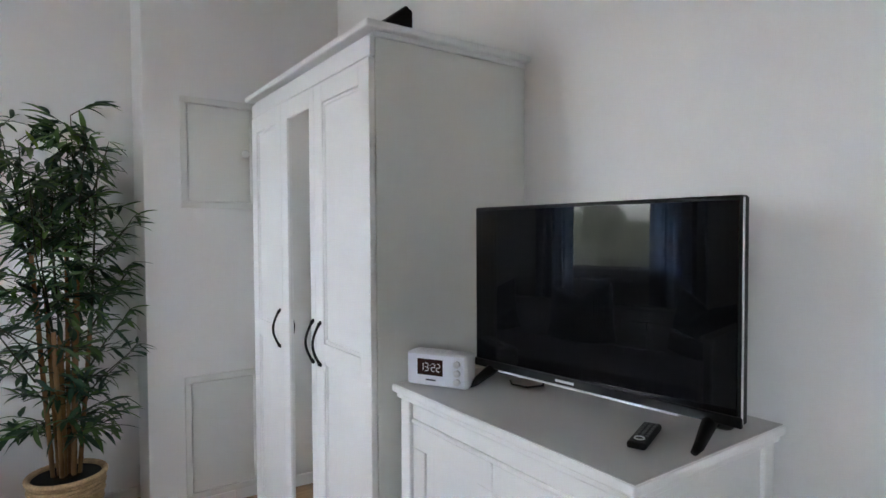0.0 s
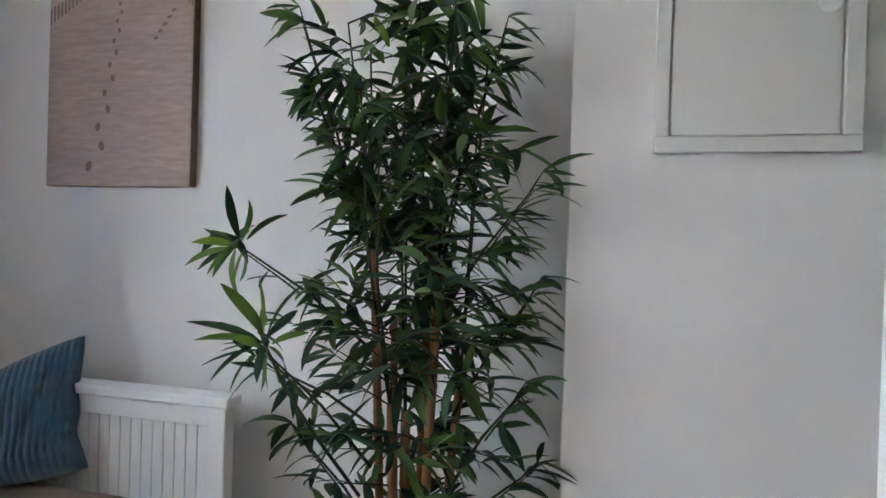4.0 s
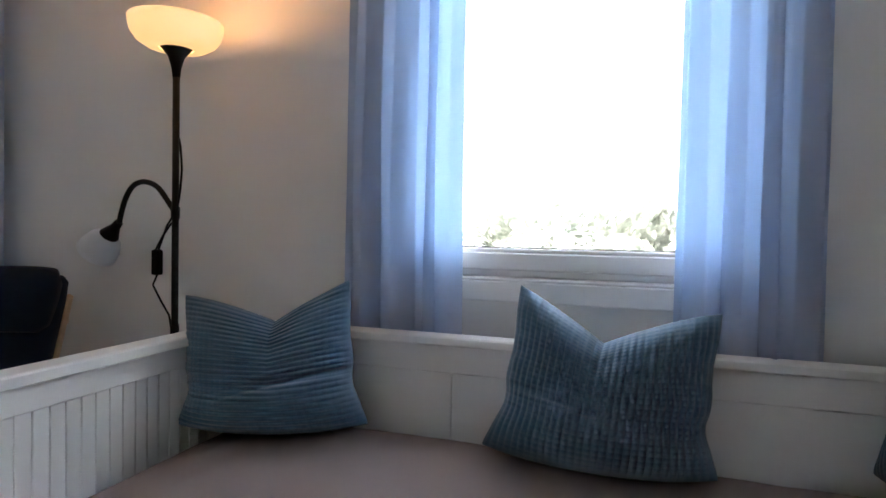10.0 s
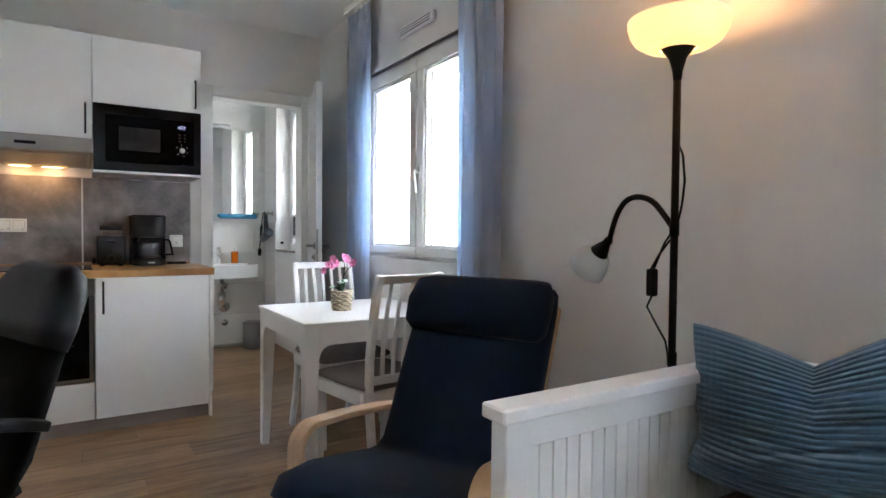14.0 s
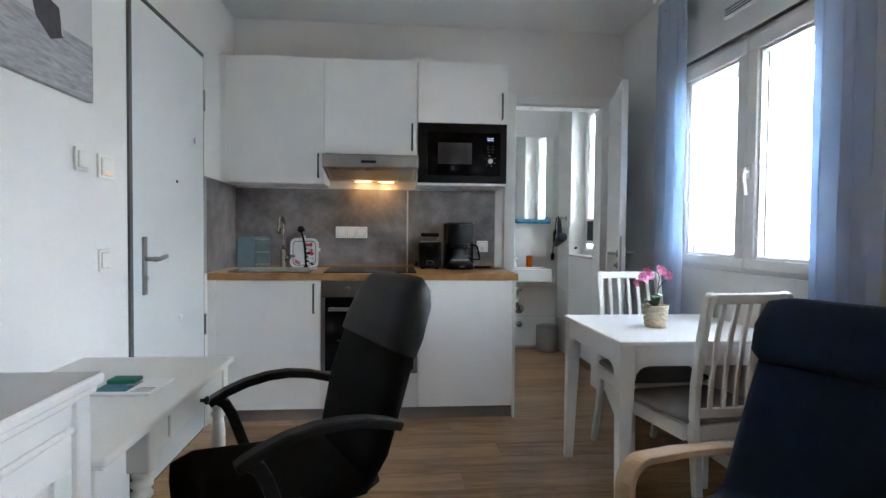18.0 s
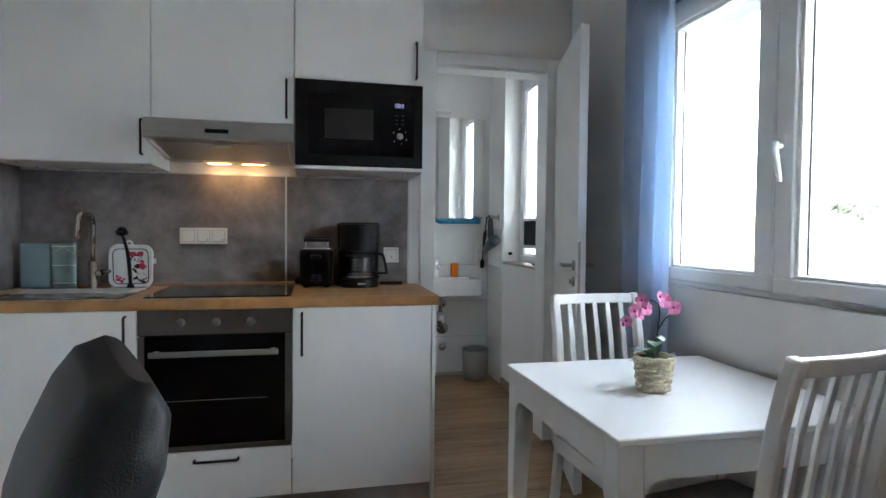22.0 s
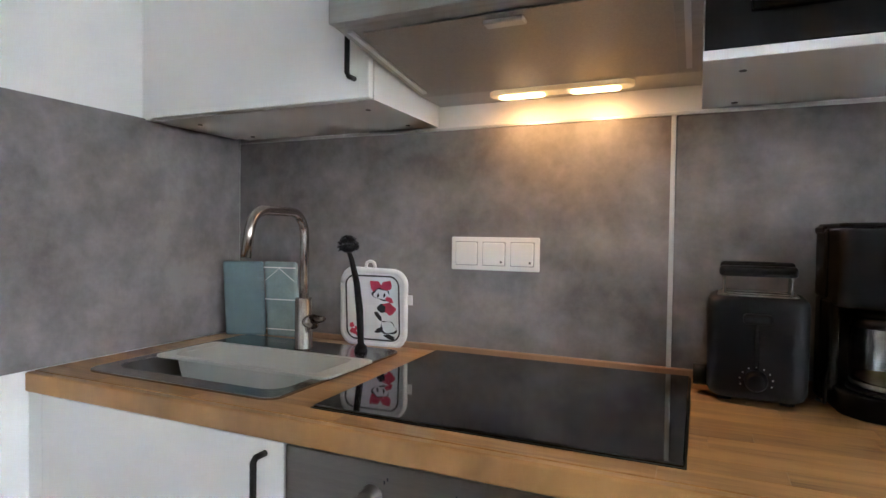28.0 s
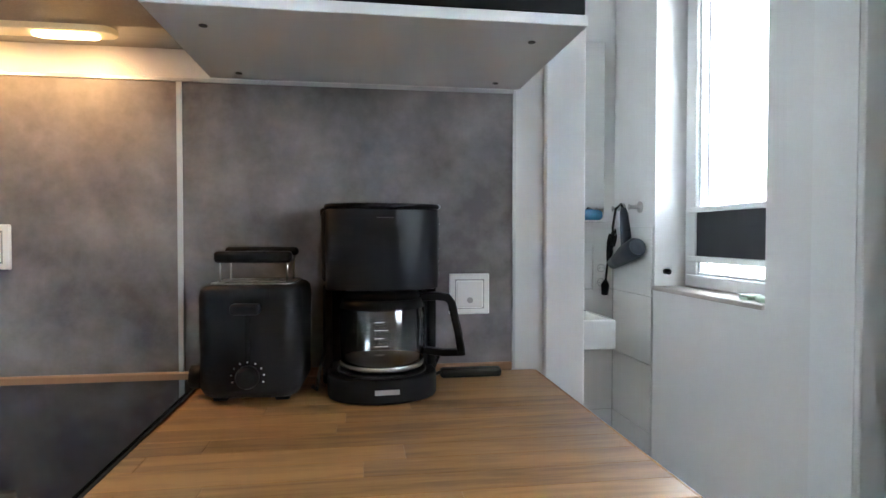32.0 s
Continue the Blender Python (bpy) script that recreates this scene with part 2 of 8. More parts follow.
GLOSSB = mat("black_glass", (0.004, 0.004, 0.0045), 0.05, vary=0.0, coat=0.4)
STEEL = mat("brushed_steel", (0.42, 0.41, 0.395), 0.32, 1.0, vary=0.04, scale=4, grain=0.06, gscale=60, stretch=(1, 40, 40))
CHROME = mat("chrome", (0.72, 0.72, 0.72), 0.1, 1.0, vary=0.0)
DWOOD = mat("oak_veneer", (0.3, 0.19, 0.11), 0.45, vary=0.12, scale=3, stretch=(1, 8, 8))
BIRCH = mat("bent_birch_veneer", (0.62, 0.42, 0.25), 0.42, vary=0.08, scale=3, grain=0.08, gscale=40, stretch=(1, 12, 1), bump=0.05)
CANE = mat("bamboo_cane", (0.25, 0.135, 0.055), 0.5, vary=0.22, scale=14, grain=0.15, gscale=60, stretch=(1, 1, 0.3))
MOSS = mat("green_brown_moss", (0.055, 0.065, 0.022), 0.95, vary=0.45, scale=40, bump=0.9, bscale=110)
SOIL = mat("brown_moss_fill", (0.07, 0.045, 0.025), 0.95, vary=0.4, scale=30, bump=0.9, bscale=90)
WICKER = mat("woven_straw", (0.55, 0.38, 0.21), 0.7, vary=0.18, scale=25, grain=0.2, gscale=160)
PALEW = mat("pale_woven_straw", (0.72, 0.62, 0.46), 0.7, vary=0.16, scale=25, grain=0.15, gscale=160)
NAVY = mat("navy_woven_cotton", (0.007, 0.017, 0.042), 0.95, vary=0.12, scale=12, grain=0.25, gscale=700, bump=0.5, bscale=900, sheen=0.08)
MESHB = mat("black_office_fabric", (0.005, 0.005, 0.005), 0.9, vary=0.1, scale=18, grain=0.25, gscale=800, bump=0.5, bscale=900)
LEATHER = mat("dark_grey_faux_leather", (0.008, 0.0086, 0.0098), 0.5, vary=0.1, scale=14, bump=0.35, bscale=420)
TAUPE = mat("taupe_cotton_sheet", (0.26, 0.215, 0.205), 0.95, vary=0.05, scale=3, grain=0.1, gscale=900, bump=0.4, bscale=800)
SEATG = mat("grey_seat_fabric", (0.22, 0.205, 0.2), 0.9, vary=0.05, scale=9, grain=0.14, gscale=700, bump=0.4, bscale=800)
CORD = mat("petrol_blue_corduroy", (0.070, 0.130, 0.194), 0.95, vary=0.07, scale=8, grain=0.06, gscale=500, bump=0.15, bscale=700, sheen=0.25)
SILVER = mat("silver_plastic", (0.55, 0.56, 0.58), 0.38, 0.2, vary=0.02, scale=10)
GREYD = mat("pale_grey_door_foil", (0.66, 0.68, 0.69), 0.5, vary=0.012, scale=2, bump=0.03)
RUBBER = mat("grey_rubber_seal", (0.1, 0.1, 0.1), 0.7, vary=0.05)
TRIM = mat("light_grey_aluminium_trim", (0.6, 0.6, 0.6), 0.4, 0.6, vary=0.03)
PLINTH = mat("grey_brown_plinth_foil", (0.30, 0.275, 0.265), 0.5, vary=0.08, scale=4, stretch=(1, 6, 6))
SWITCH = mat("ivory_white_switch_plastic", (0.78, 0.77, 0.74), 0.3, vary=0.01)
CERAMIC = mat("white_ceramic", (0.82, 0.82, 0.81), 0.08, vary=0.01, coat=0.5)
TILE = mat("matt_white_wall_tile", (0.78, 0.78, 0.76), 0.25, vary=0.015, scale=3)
GROUT = mat("grey_grout", (0.5, 0.49, 0.47), 0.9, vary=0.1, scale=40)
PLASTB = mat("blue_towel_plastic", (0.05, 0.2, 0.36), 0.25, vary=0.5, scale=14, bump=0.8, bscale=30)
ORANGE = mat("orange_liquid_soap", (0.85, 0.2, 0.02), 0.12, vary=0.04, trans=0.35, scale=5)
SCREEN = mat("matt_black_television_screen", (0.003, 0.003, 0.0035), 0.025, vary=0.0, ior=1.30)
LAMPC = mat("warm_lit_lamp_diffuser", (0.9, 0.8, 0.6), 0.4, vary=0.0, emit=(1.0, 0.58, 0.22), power=0.0025)
STEELD = mat("dark_brushed_steel", (0.27, 0.26, 0.25), 0.36, 1.0, vary=0.05, scale=4, grain=0.07, gscale=60, stretch=(1, 40, 40))
BRICK = mat("far_red_brick", (0.24, 0.12, 0.09), 0.9, vary=0.12, scale=2)
GLASS = mat("clear_glass", (0.95, 0.97, 0.96), 0.02, vary=0.0, trans=1.0)
MIRROR = mat("mirror_silvering", (0.86, 0.87, 0.86), 0.015, 1.0, vary=0.0)
SHADE = mat("opal_glass_shade_lit", (0.9, 0.8, 0.6), 0.4, vary=0.02, emit=(1.0, 0.55, 0.2), power=0.02)
TAPS = mat("warm_brushed_tap_steel", (0.38, 0.35, 0.32), 0.24, 1.0, vary=0.05, scale=20, grain=0.08, gscale=300)
OVENS = mat("dark_oven_steel", (0.17, 0.157, 0.147), 0.34, 1.0, vary=0.05, scale=4, grain=0.07, gscale=60, stretch=(1, 40, 40))
HOODS = mat("satin_hood_steel", (0.36, 0.35, 0.335), 0.3, 1.0, vary=0.06, scale=3, grain=0.08, gscale=60, stretch=(1, 40, 40))
# grey that stands in for shade in the gaps of switch and socket inserts
GAP = mat("grey_gap_shade", (0.34, 0.335, 0.32), 0.6, vary=0.02)
SHADE2 = mat("frosted_white_plastic_shade", (0.75, 0.77, 0.8), 0.45, vary=0.02, trans=0.35)
BULB = mat("lit_hood_lamp_cover", (1, 0.9, 0.7), 0.4, vary=0.0, emit=(1.0, 0.60, 0.24), power=0.14)
GLOW = mat("lit_switch_lamp", (1, 0.6, 0.3), 0.4, vary=0.0, emit=(1.0, 0.45, 0.12), power=0.02)
LED = mat("lit_display_digits", (0.5, 0.5, 0.5), 0.4, vary=0.0, emit=(0.85, 0.5, 0.3), power=0.0005)
LEDB = mat("lit_blue_white_digits", (0.5, 0.5, 0.6), 0.4, vary=0.0, emit=(0.6, 0.65, 1.0), power=0.025)
LILAC = mat("pink_orchid_petal", (0.80, 0.27, 0.52), 0.6, vary=0.25, scale=40, sheen=0.2)
PETALC = mat("deep_pink_orchid_lip", (0.5, 0.05, 0.2), 0.6, vary=0.2, scale=40)
ORCHL = mat("orchid_leaf_green", (0.14, 0.24, 0.15), 0.3, vary=0.25, scale=20)
TEALC = mat("blue_grey_dish_cloth", (0.16, 0.235, 0.26), 0.9, vary=0.06, scale=20, grain=0.15, gscale=600, bump=0.4, bscale=700)
TEALP = mat("pale_teal_microfibre_cloth", (0.24, 0.32, 0.33), 0.85, vary=0.12, scale=18, grain=0.15, gscale=500, bump=0.4, bscale=600)
COTTON = mat("white_quilted_cotton", (0.74, 0.73, 0.74), 0.9, vary=0.05, scale=30, bump=0.5, bscale=60)
REDP = mat("red_print", (0.55, 0.05, 0.09), 0.85, vary=0.15, scale=60)
INK = mat("black_print", (0.015, 0.015, 0.02), 0.7, vary=0.0)
LETTER = mat("white_print", (0.8, 0.8, 0.8), 0.5, vary=0.0)
CREAMW = mat("white_painted_steel", (0.72, 0.72, 0.69), 0.5, vary=0.02, scale=3, bump=0.08, bscale=200)
PAPER = mat("white_paper", (0.8, 0.8, 0.8), 0.6, vary=0.02)
GREENP = mat("green_print", (0.02, 0.19, 0.13), 0.5, vary=0.1)
TEALB = mat("teal_print", (0.03, 0.16, 0.22), 0.5, vary=0.15)
DRYER = mat("dark_blue_grey_dryer_plastic", (0.03, 0.035, 0.05), 0.4, vary=0.05)
GREYTOP = mat("greige_top_lacquer", (0.46, 0.45, 0.44), 0.28, vary=0.03, scale=4, bump=0.05)
CREAM = mat("ivory_desk_lacquer", (0.72, 0.715, 0.68), 0.33, vary=0.02, scale=4, bump=0.04)

# the wood grain of floor and worktop, the concrete look of the splashback
def plank_wood(name, dark, light, rough, sx, sy, spread=0.22):
    m = mat(name, light, rough, vary=0.0, bump=0.06, bscale=60, stretch=(sx, sy, 1))
    nt = m.node_tree
    b = nt.nodes["Principled BSDF"]
    tc = nt.nodes.new("ShaderNodeTexCoord")
    oi = nt.nodes.new("ShaderNodeObjectInfo")
    ge = nt.nodes.new("ShaderNodeNewGeometry")
    add = nt.nodes.new("ShaderNodeMath")
    nt.links.new(oi.outputs["Random"], add.inputs[0])
    nt.links.new(ge.outputs["Random Per Island"], add.inputs[1])
    off = nt.nodes.new("ShaderNodeVectorMath")
    off.operation = "SCALE"
    off.inputs[0].default_value = (37, 19, 11)
    nt.links.new(add.outputs[0], off.inputs["Scale"])
    mp = nt.nodes.new("ShaderNodeMapping")
    mp.inputs["Scale"].default_value = (sx, sy, 1)
    nt.links.new(tc.outputs["Object"], mp.inputs["Vector"])
    nt.links.new(off.outputs["Vector"], mp.inputs["Location"])
    n1 = nt.nodes.new("ShaderNodeTexNoise")
    n1.inputs["Scale"].default_value, n1.inputs["Detail"].default_value, n1.inputs["Distortion"].default_value = 2.2, 8, 0.9
    nt.links.new(mp.outputs["Vector"], n1.inputs["Vector"])
    n2 = nt.nodes.new("ShaderNodeTexNoise")
    n2.inputs["Scale"].default_value, n2.inputs["Detail"].default_value = 14, 6
    nt.links.new(mp.outputs["Vector"], n2.inputs["Vector"])
    mix = nt.nodes.new("ShaderNodeMath")
    mix.operation = "MULTIPLY_ADD"
    mix.inputs[1].default_value = 0.35
    nt.links.new(n2.outputs["Fac"], mix.inputs[0])
    nt.links.new(n1.outputs["Fac"], mix.inputs[2])
    fr = nt.nodes.new("ShaderNodeMath")
    fr.operation = "FRACT"
    nt.links.new(add.outputs[0], fr.inputs[0])
    tone = nt.nodes.new("ShaderNodeMath")
    tone.operation = "MULTIPLY_ADD"
    tone.inputs[1].default_value = spread
    nt.links.new(fr.outputs[0], tone.inputs[0])
    nt.links.new(mix.outputs[0], tone.inputs[2])
    cr = nt.nodes.new("ShaderNodeValToRGB")
    cr.color_ramp.elements[0].position, cr.color_ramp.elements[1].position = 0.48, 1.02
    cr.color_ramp.elements[0].color, cr.color_ramp.elements[1].color = (*dark, 1), (*light, 1)
    nt.links.new(tone.outputs[0], cr.inputs["Fac"])
    nt.links.new(cr.outputs["Color"], b.inputs["Base Color"])
    return m


OAKF = plank_wood("oak_floor_plank", (0.155, 0.080, 0.038), (0.42, 0.258, 0.132), 0.38, 0.9, 7)
STAVE = plank_wood("butcher_block_stave", (0.165, 0.074, 0.024), (0.45, 0.235, 0.085), 0.36, 1.6, 18, 0.32)
CONC = mat("concrete_look_laminate", (0.22, 0.21, 0.205), 0.55, vary=0.0, bump=0.05, bscale=80)


def cloudy(m, lo, hi, big, small):
    nt = m.node_tree
    b = nt.nodes["Principled BSDF"]
    tc = nt.nodes.new("ShaderNodeTexCoord")
    a = nt.nodes.new("ShaderNodeTexNoise")
    a.inputs["Scale"].default_value, a.inputs["Detail"].default_value, a.inputs["Roughness"].default_value = big, 9, 0.62
    c = nt.nodes.new("ShaderNodeTexNoise")
    c.inputs["Scale"].default_value, c.inputs["Detail"].default_value = small, 6
    for n in (a, c):
        nt.links.new(tc.outputs["Object"], n.inputs["Vector"])
    f = nt.nodes.new("ShaderNodeTexNoise")
    f.inputs["Scale"].default_value, f.inputs["Detail"].default_value, f.inputs["Roughness"].default_value = small * 4, 8, 0.7
    nt.links.new(tc.outputs["Object"], f.inputs["Vector"])
    s0 = nt.nodes.new("ShaderNodeMath")
    s0.operation = "MULTIPLY_ADD"
    s0.inputs[1].default_value = 0.2
    nt.links.new(f.outputs["Fac"], s0.inputs[0])
    nt.links.new(a.outputs["Fac"], s0.inputs[2])
    s = nt.nodes.new("ShaderNodeMath")
    s.operation = "MULTIPLY_ADD"
    s.inputs[1].default_value = 0.4
    nt.links.new(c.outputs["Fac"], s.inputs[0])
    nt.links.new(s0.outputs[0], s.inputs[2])
    cr = nt.nodes.new("ShaderNodeValToRGB")
    cr.color_ramp.elements[0].position, cr.color_ramp.elements[1].position = 0.645, 0.965
    cr.color_ramp.elements[0].color, cr.color_ramp.elements[1].color = (*lo, 1), (*hi, 1)
    nt.links.new(s.outputs[0], cr.inputs["Fac"])
    nt.links.new(cr.outputs["Color"], b.inputs["Base Color"])
    return m


cloudy(CONC, (0.120, 0.108, 0.108), (0.272, 0.251, 0.248), 2.4, 9)


def leafy(name, dark, light):
    m = mat(name, dark, 0.42, vary=0.0)
    nt = m.node_tree
    b = nt.nodes["Principled BSDF"]
    oi = nt.nodes.new("ShaderNodeObjectInfo")
    ge = nt.nodes.new("ShaderNodeNewGeometry")
    add = nt.nodes.new("ShaderNodeMath")
    nt.links.new(oi.outputs["Random"], add.inputs[0])
    nt.links.new(ge.outputs["Random Per Island"], add.inputs[1])
    fr = nt.nodes.new("ShaderNodeMath")
    fr.operation = "FRACT"
    nt.links.new(add.outputs[0], fr.inputs[0])
    cr = nt.nodes.new("ShaderNodeValToRGB")
    cr.color_ramp.elements[0].position, cr.color_ramp.elements[1].position = 0.35, 1.0
    cr.color_ramp.elements[0].color, cr.color_ramp.elements[1].color = (*dark, 1), (*light, 1)
    nt.links.new(fr.outputs[0], cr.inputs["Fac"])
    nt.links.new(cr.outputs["Color"], b.inputs["Base Color"])
    tr = nt.nodes.new("ShaderNodeBsdfTranslucent")
    nt.links.new(cr.outputs["Color"], tr.inputs["Color"])
    mx = nt.nodes.new("ShaderNodeMixShader")
    mx.inputs["Fac"].default_value = 0.25
    nt.links.new(b.outputs["BSDF"], mx.inputs[1])
    nt.links.new(tr.outputs["BSDF"], mx.inputs[2])
    nt.links.new(mx.outputs["Shader"], nt.nodes["Material Output"].inputs["Surface"])
    return m


LEAF = leafy("bamboo_leaf_green", (0.026, 0.070, 0.038), (0.12, 0.215, 0.055))
# a yellower, paler leaf tone for part of the tufts
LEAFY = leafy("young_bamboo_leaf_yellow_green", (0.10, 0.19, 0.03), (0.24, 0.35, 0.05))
TREEL = leafy("far_tree_foliage", (0.085, 0.094, 0.076), (0.135, 0.143, 0.118))


def cloth(name, color, thin, through_color):
    m = mat(name, color, 0.95, vary=0.04, scale=5, grain=0.06, gscale=800, bump=0.25, bscale=900)
    nt = m.node_tree
    b = nt.nodes["Principled BSDF"]
    tr = nt.nodes.new("ShaderNodeBsdfTranslucent")
    tr.inputs["Color"].default_value = (*through_color, 1)
    mx = nt.nodes.new("ShaderNodeMixShader")
    mx.inputs["Fac"].default_value = thin
    nt.links.new(b.outputs["BSDF"], mx.inputs[1])
    nt.links.new(tr.outputs["BSDF"], mx.inputs[2])
    nt.links.new(mx.outputs["Shader"], nt.nodes["Material Output"].inputs["Surface"])
    return m


CURTAIN = cloth("light_blue_curtain_cotton", (0.60, 0.64, 0.75), 0.46, (0.165, 0.26, 0.44))
# pale so that it throws sky light through the windows onto the ceiling
GROUND = mat("pale_bounce_ground", (0.18, 0.18, 0.165), 0.95, vary=0.25, scale=0.2, grain=0.15, gscale=3)
ROOFT = mat("red_brown_roof_tile", (0.38, 0.25, 0.20), 0.85, vary=0.2, scale=3)
FACADE = mat("pale_render_facade", (0.55, 0.53, 0.5), 0.9, vary=0.06, scale=1)
DARKBRICK = mat("dark_red_brick", (0.125, 0.078, 0.066), 0.9, vary=0.25, scale=1.5, grain=0.2, gscale=8)
FARPANE = mat("far_window_pane", (0.06, 0.075, 0.08), 0.5, vary=0.1, scale=1)
TRUNK = mat("tree_bark", (0.09, 0.07, 0.05), 0.95, vary=0.3, scale=4)
BLINDG = mat("pale_grey_shutter_slats", (0.62, 0.65, 0.68), 0.5, vary=0.02)
# wardrobe sides and back: a darker off-white than the doors
WARDS = mat("wardrobe_side_off_white", (0.66, 0.665, 0.63), 0.45, vary=0.012, scale=3, bump=0.03)

# woven and padded cloth has hardly any sheen of its own
for m_ in (NAVY, MESHB, CORD, TAUPE):
    m_.node_tree.nodes["Principled BSDF"].inputs["Specular IOR Level"].default_value = 0.12
for m_ in (BLACK, BLACK_M, LEATHER, APPL):
    m_.node_tree.nodes["Principled BSDF"].inputs["Specular IOR Level"].default_value = 0.25

# ---- the setting ----
E_X, W_X, N_Y, S_Y, CEIL_Z, SHAFT_Y, SHAFT_X = 1.30, -1.50, 3.12, -2.48, 2.65, 2.80, 0.343
WT = 0.30


def wall_pieces(bm, axis, a0, a1, z0, z1, openings, n0, n1):
    """A wall from a0 to a1 along an axis and n0 to n1 across, with rectangular openings (b0, b1, zb, zt)."""
    def piece(p0, p1, q0, q1):
        if p1 - p0 > 1e-4 and q1 - q0 > 1e-4:
            if axis == "y":
                box(bm, n0, n1, p0, p1, q0, q1)
            else:
                box(bm, p0, p1, n0, n1, q0, q1)
    at = a0
    for b0, b1, zb, zt in sorted(openings):
        piece(at, b0, z0, z1)
        piece(b0, b1, z0, zb)
        piece(b0, b1, zt, z1)
        at = b1
    piece(at, a1, z0, z1)
    return bm


W1 = (1.435, 2.53, 0.99, 2.26)
W2 = (-1.64, -0.32, 0.99, 2.16)
WB = (-3.65, -2.97, 0.955, 2.385)
BATH_S = -4.05
solo("wall_west", wall_pieces(bmesh.new(), "y", -4.6, N_Y + 0.3, -0.2, CEIL_Z + 0.2, [W1, W2, WB], W_X - WT, W_X), WALL, "smooth white painted wall with window openings", "wall", kind="structure")
solo("wall_east", wall_pieces(bmesh.new(), "y", -4.6, N_Y + 0.3, -0.2, CEIL_Z + 0.2, [(-1.80, -0.85, 0, 2.185)], E_X, E_X + 0.2), WALL, "smooth white painted wall with the entrance door", "wall", kind="structure")
solo("wall_north", wall_pieces(bmesh.new(), "x", W_X, E_X, -0.2, CEIL_Z + 0.2, [], N_Y, N_Y + 0.3), WALL, "smooth white painted wall behind the plant", "wall", kind="structure")
solo("wall_shaft", boxm(SHAFT_X, E_X, SHAFT_Y, N_Y, 0, CEIL_Z, bev=0.003), WALL, "white boxed-in service shaft with access panels", "wall", kind="structure")
solo("wall_south", wall_pieces(bmesh.new(), "x", W_X, E_X, -0.2, CEIL_Z + 0.2, [(-1.418, -0.692, -0.02, 2.113)], S_Y - 0.12, S_Y), WALL, "smooth white partition wall behind the kitchen", "wall", kind="structure")
solo("wall_bathroom_south", boxm(W_X, E_X, BATH_S - 0.2, BATH_S, -0.2, CEIL_Z + 0.2), WALL, "white bathroom end wall", "wall", kind="structure")
solo("ceiling", boxm(W_X - WT, E_X + 0.2, -4.6, N_Y + 0.3, CEIL_Z, CEIL_Z + 0.2), CEIL, "plain white painted ceiling", "ceiling", kind="structure")
solo("floor", boxm(W_X - WT, E_X + 0.2, -4.6, N_Y + 0.3, -0.2, -0.012), mat("floor_underlay", (0.08, 0.06, 0.05), 0.9), "warm brown oak plank floor", "floor", kind="structure")

# ---- skirting, doors, windows ----
def skirting(name, x0, x1, y0, y1):
    return solo(name, boxm(x0, x1, y0, y1, 0, 0.06, bev=0.003), WHITE, "low white painted baseboard along the wall", "baseboard", kind="structure")


skirting("baseboard_north", W_X, SHAFT_X - 0.014, N_Y - 0.014, N_Y)
skirting("baseboard_shaft", SHAFT_X, 0.72, SHAFT_Y - 0.014, SHAFT_Y)
skirting("baseboard_west", W_X, W_X + 0.014, S_Y + 0.02, N_Y - 0.016)
skirting("baseboard_east", E_X - 0.014, E_X, -0.80, 0.46)


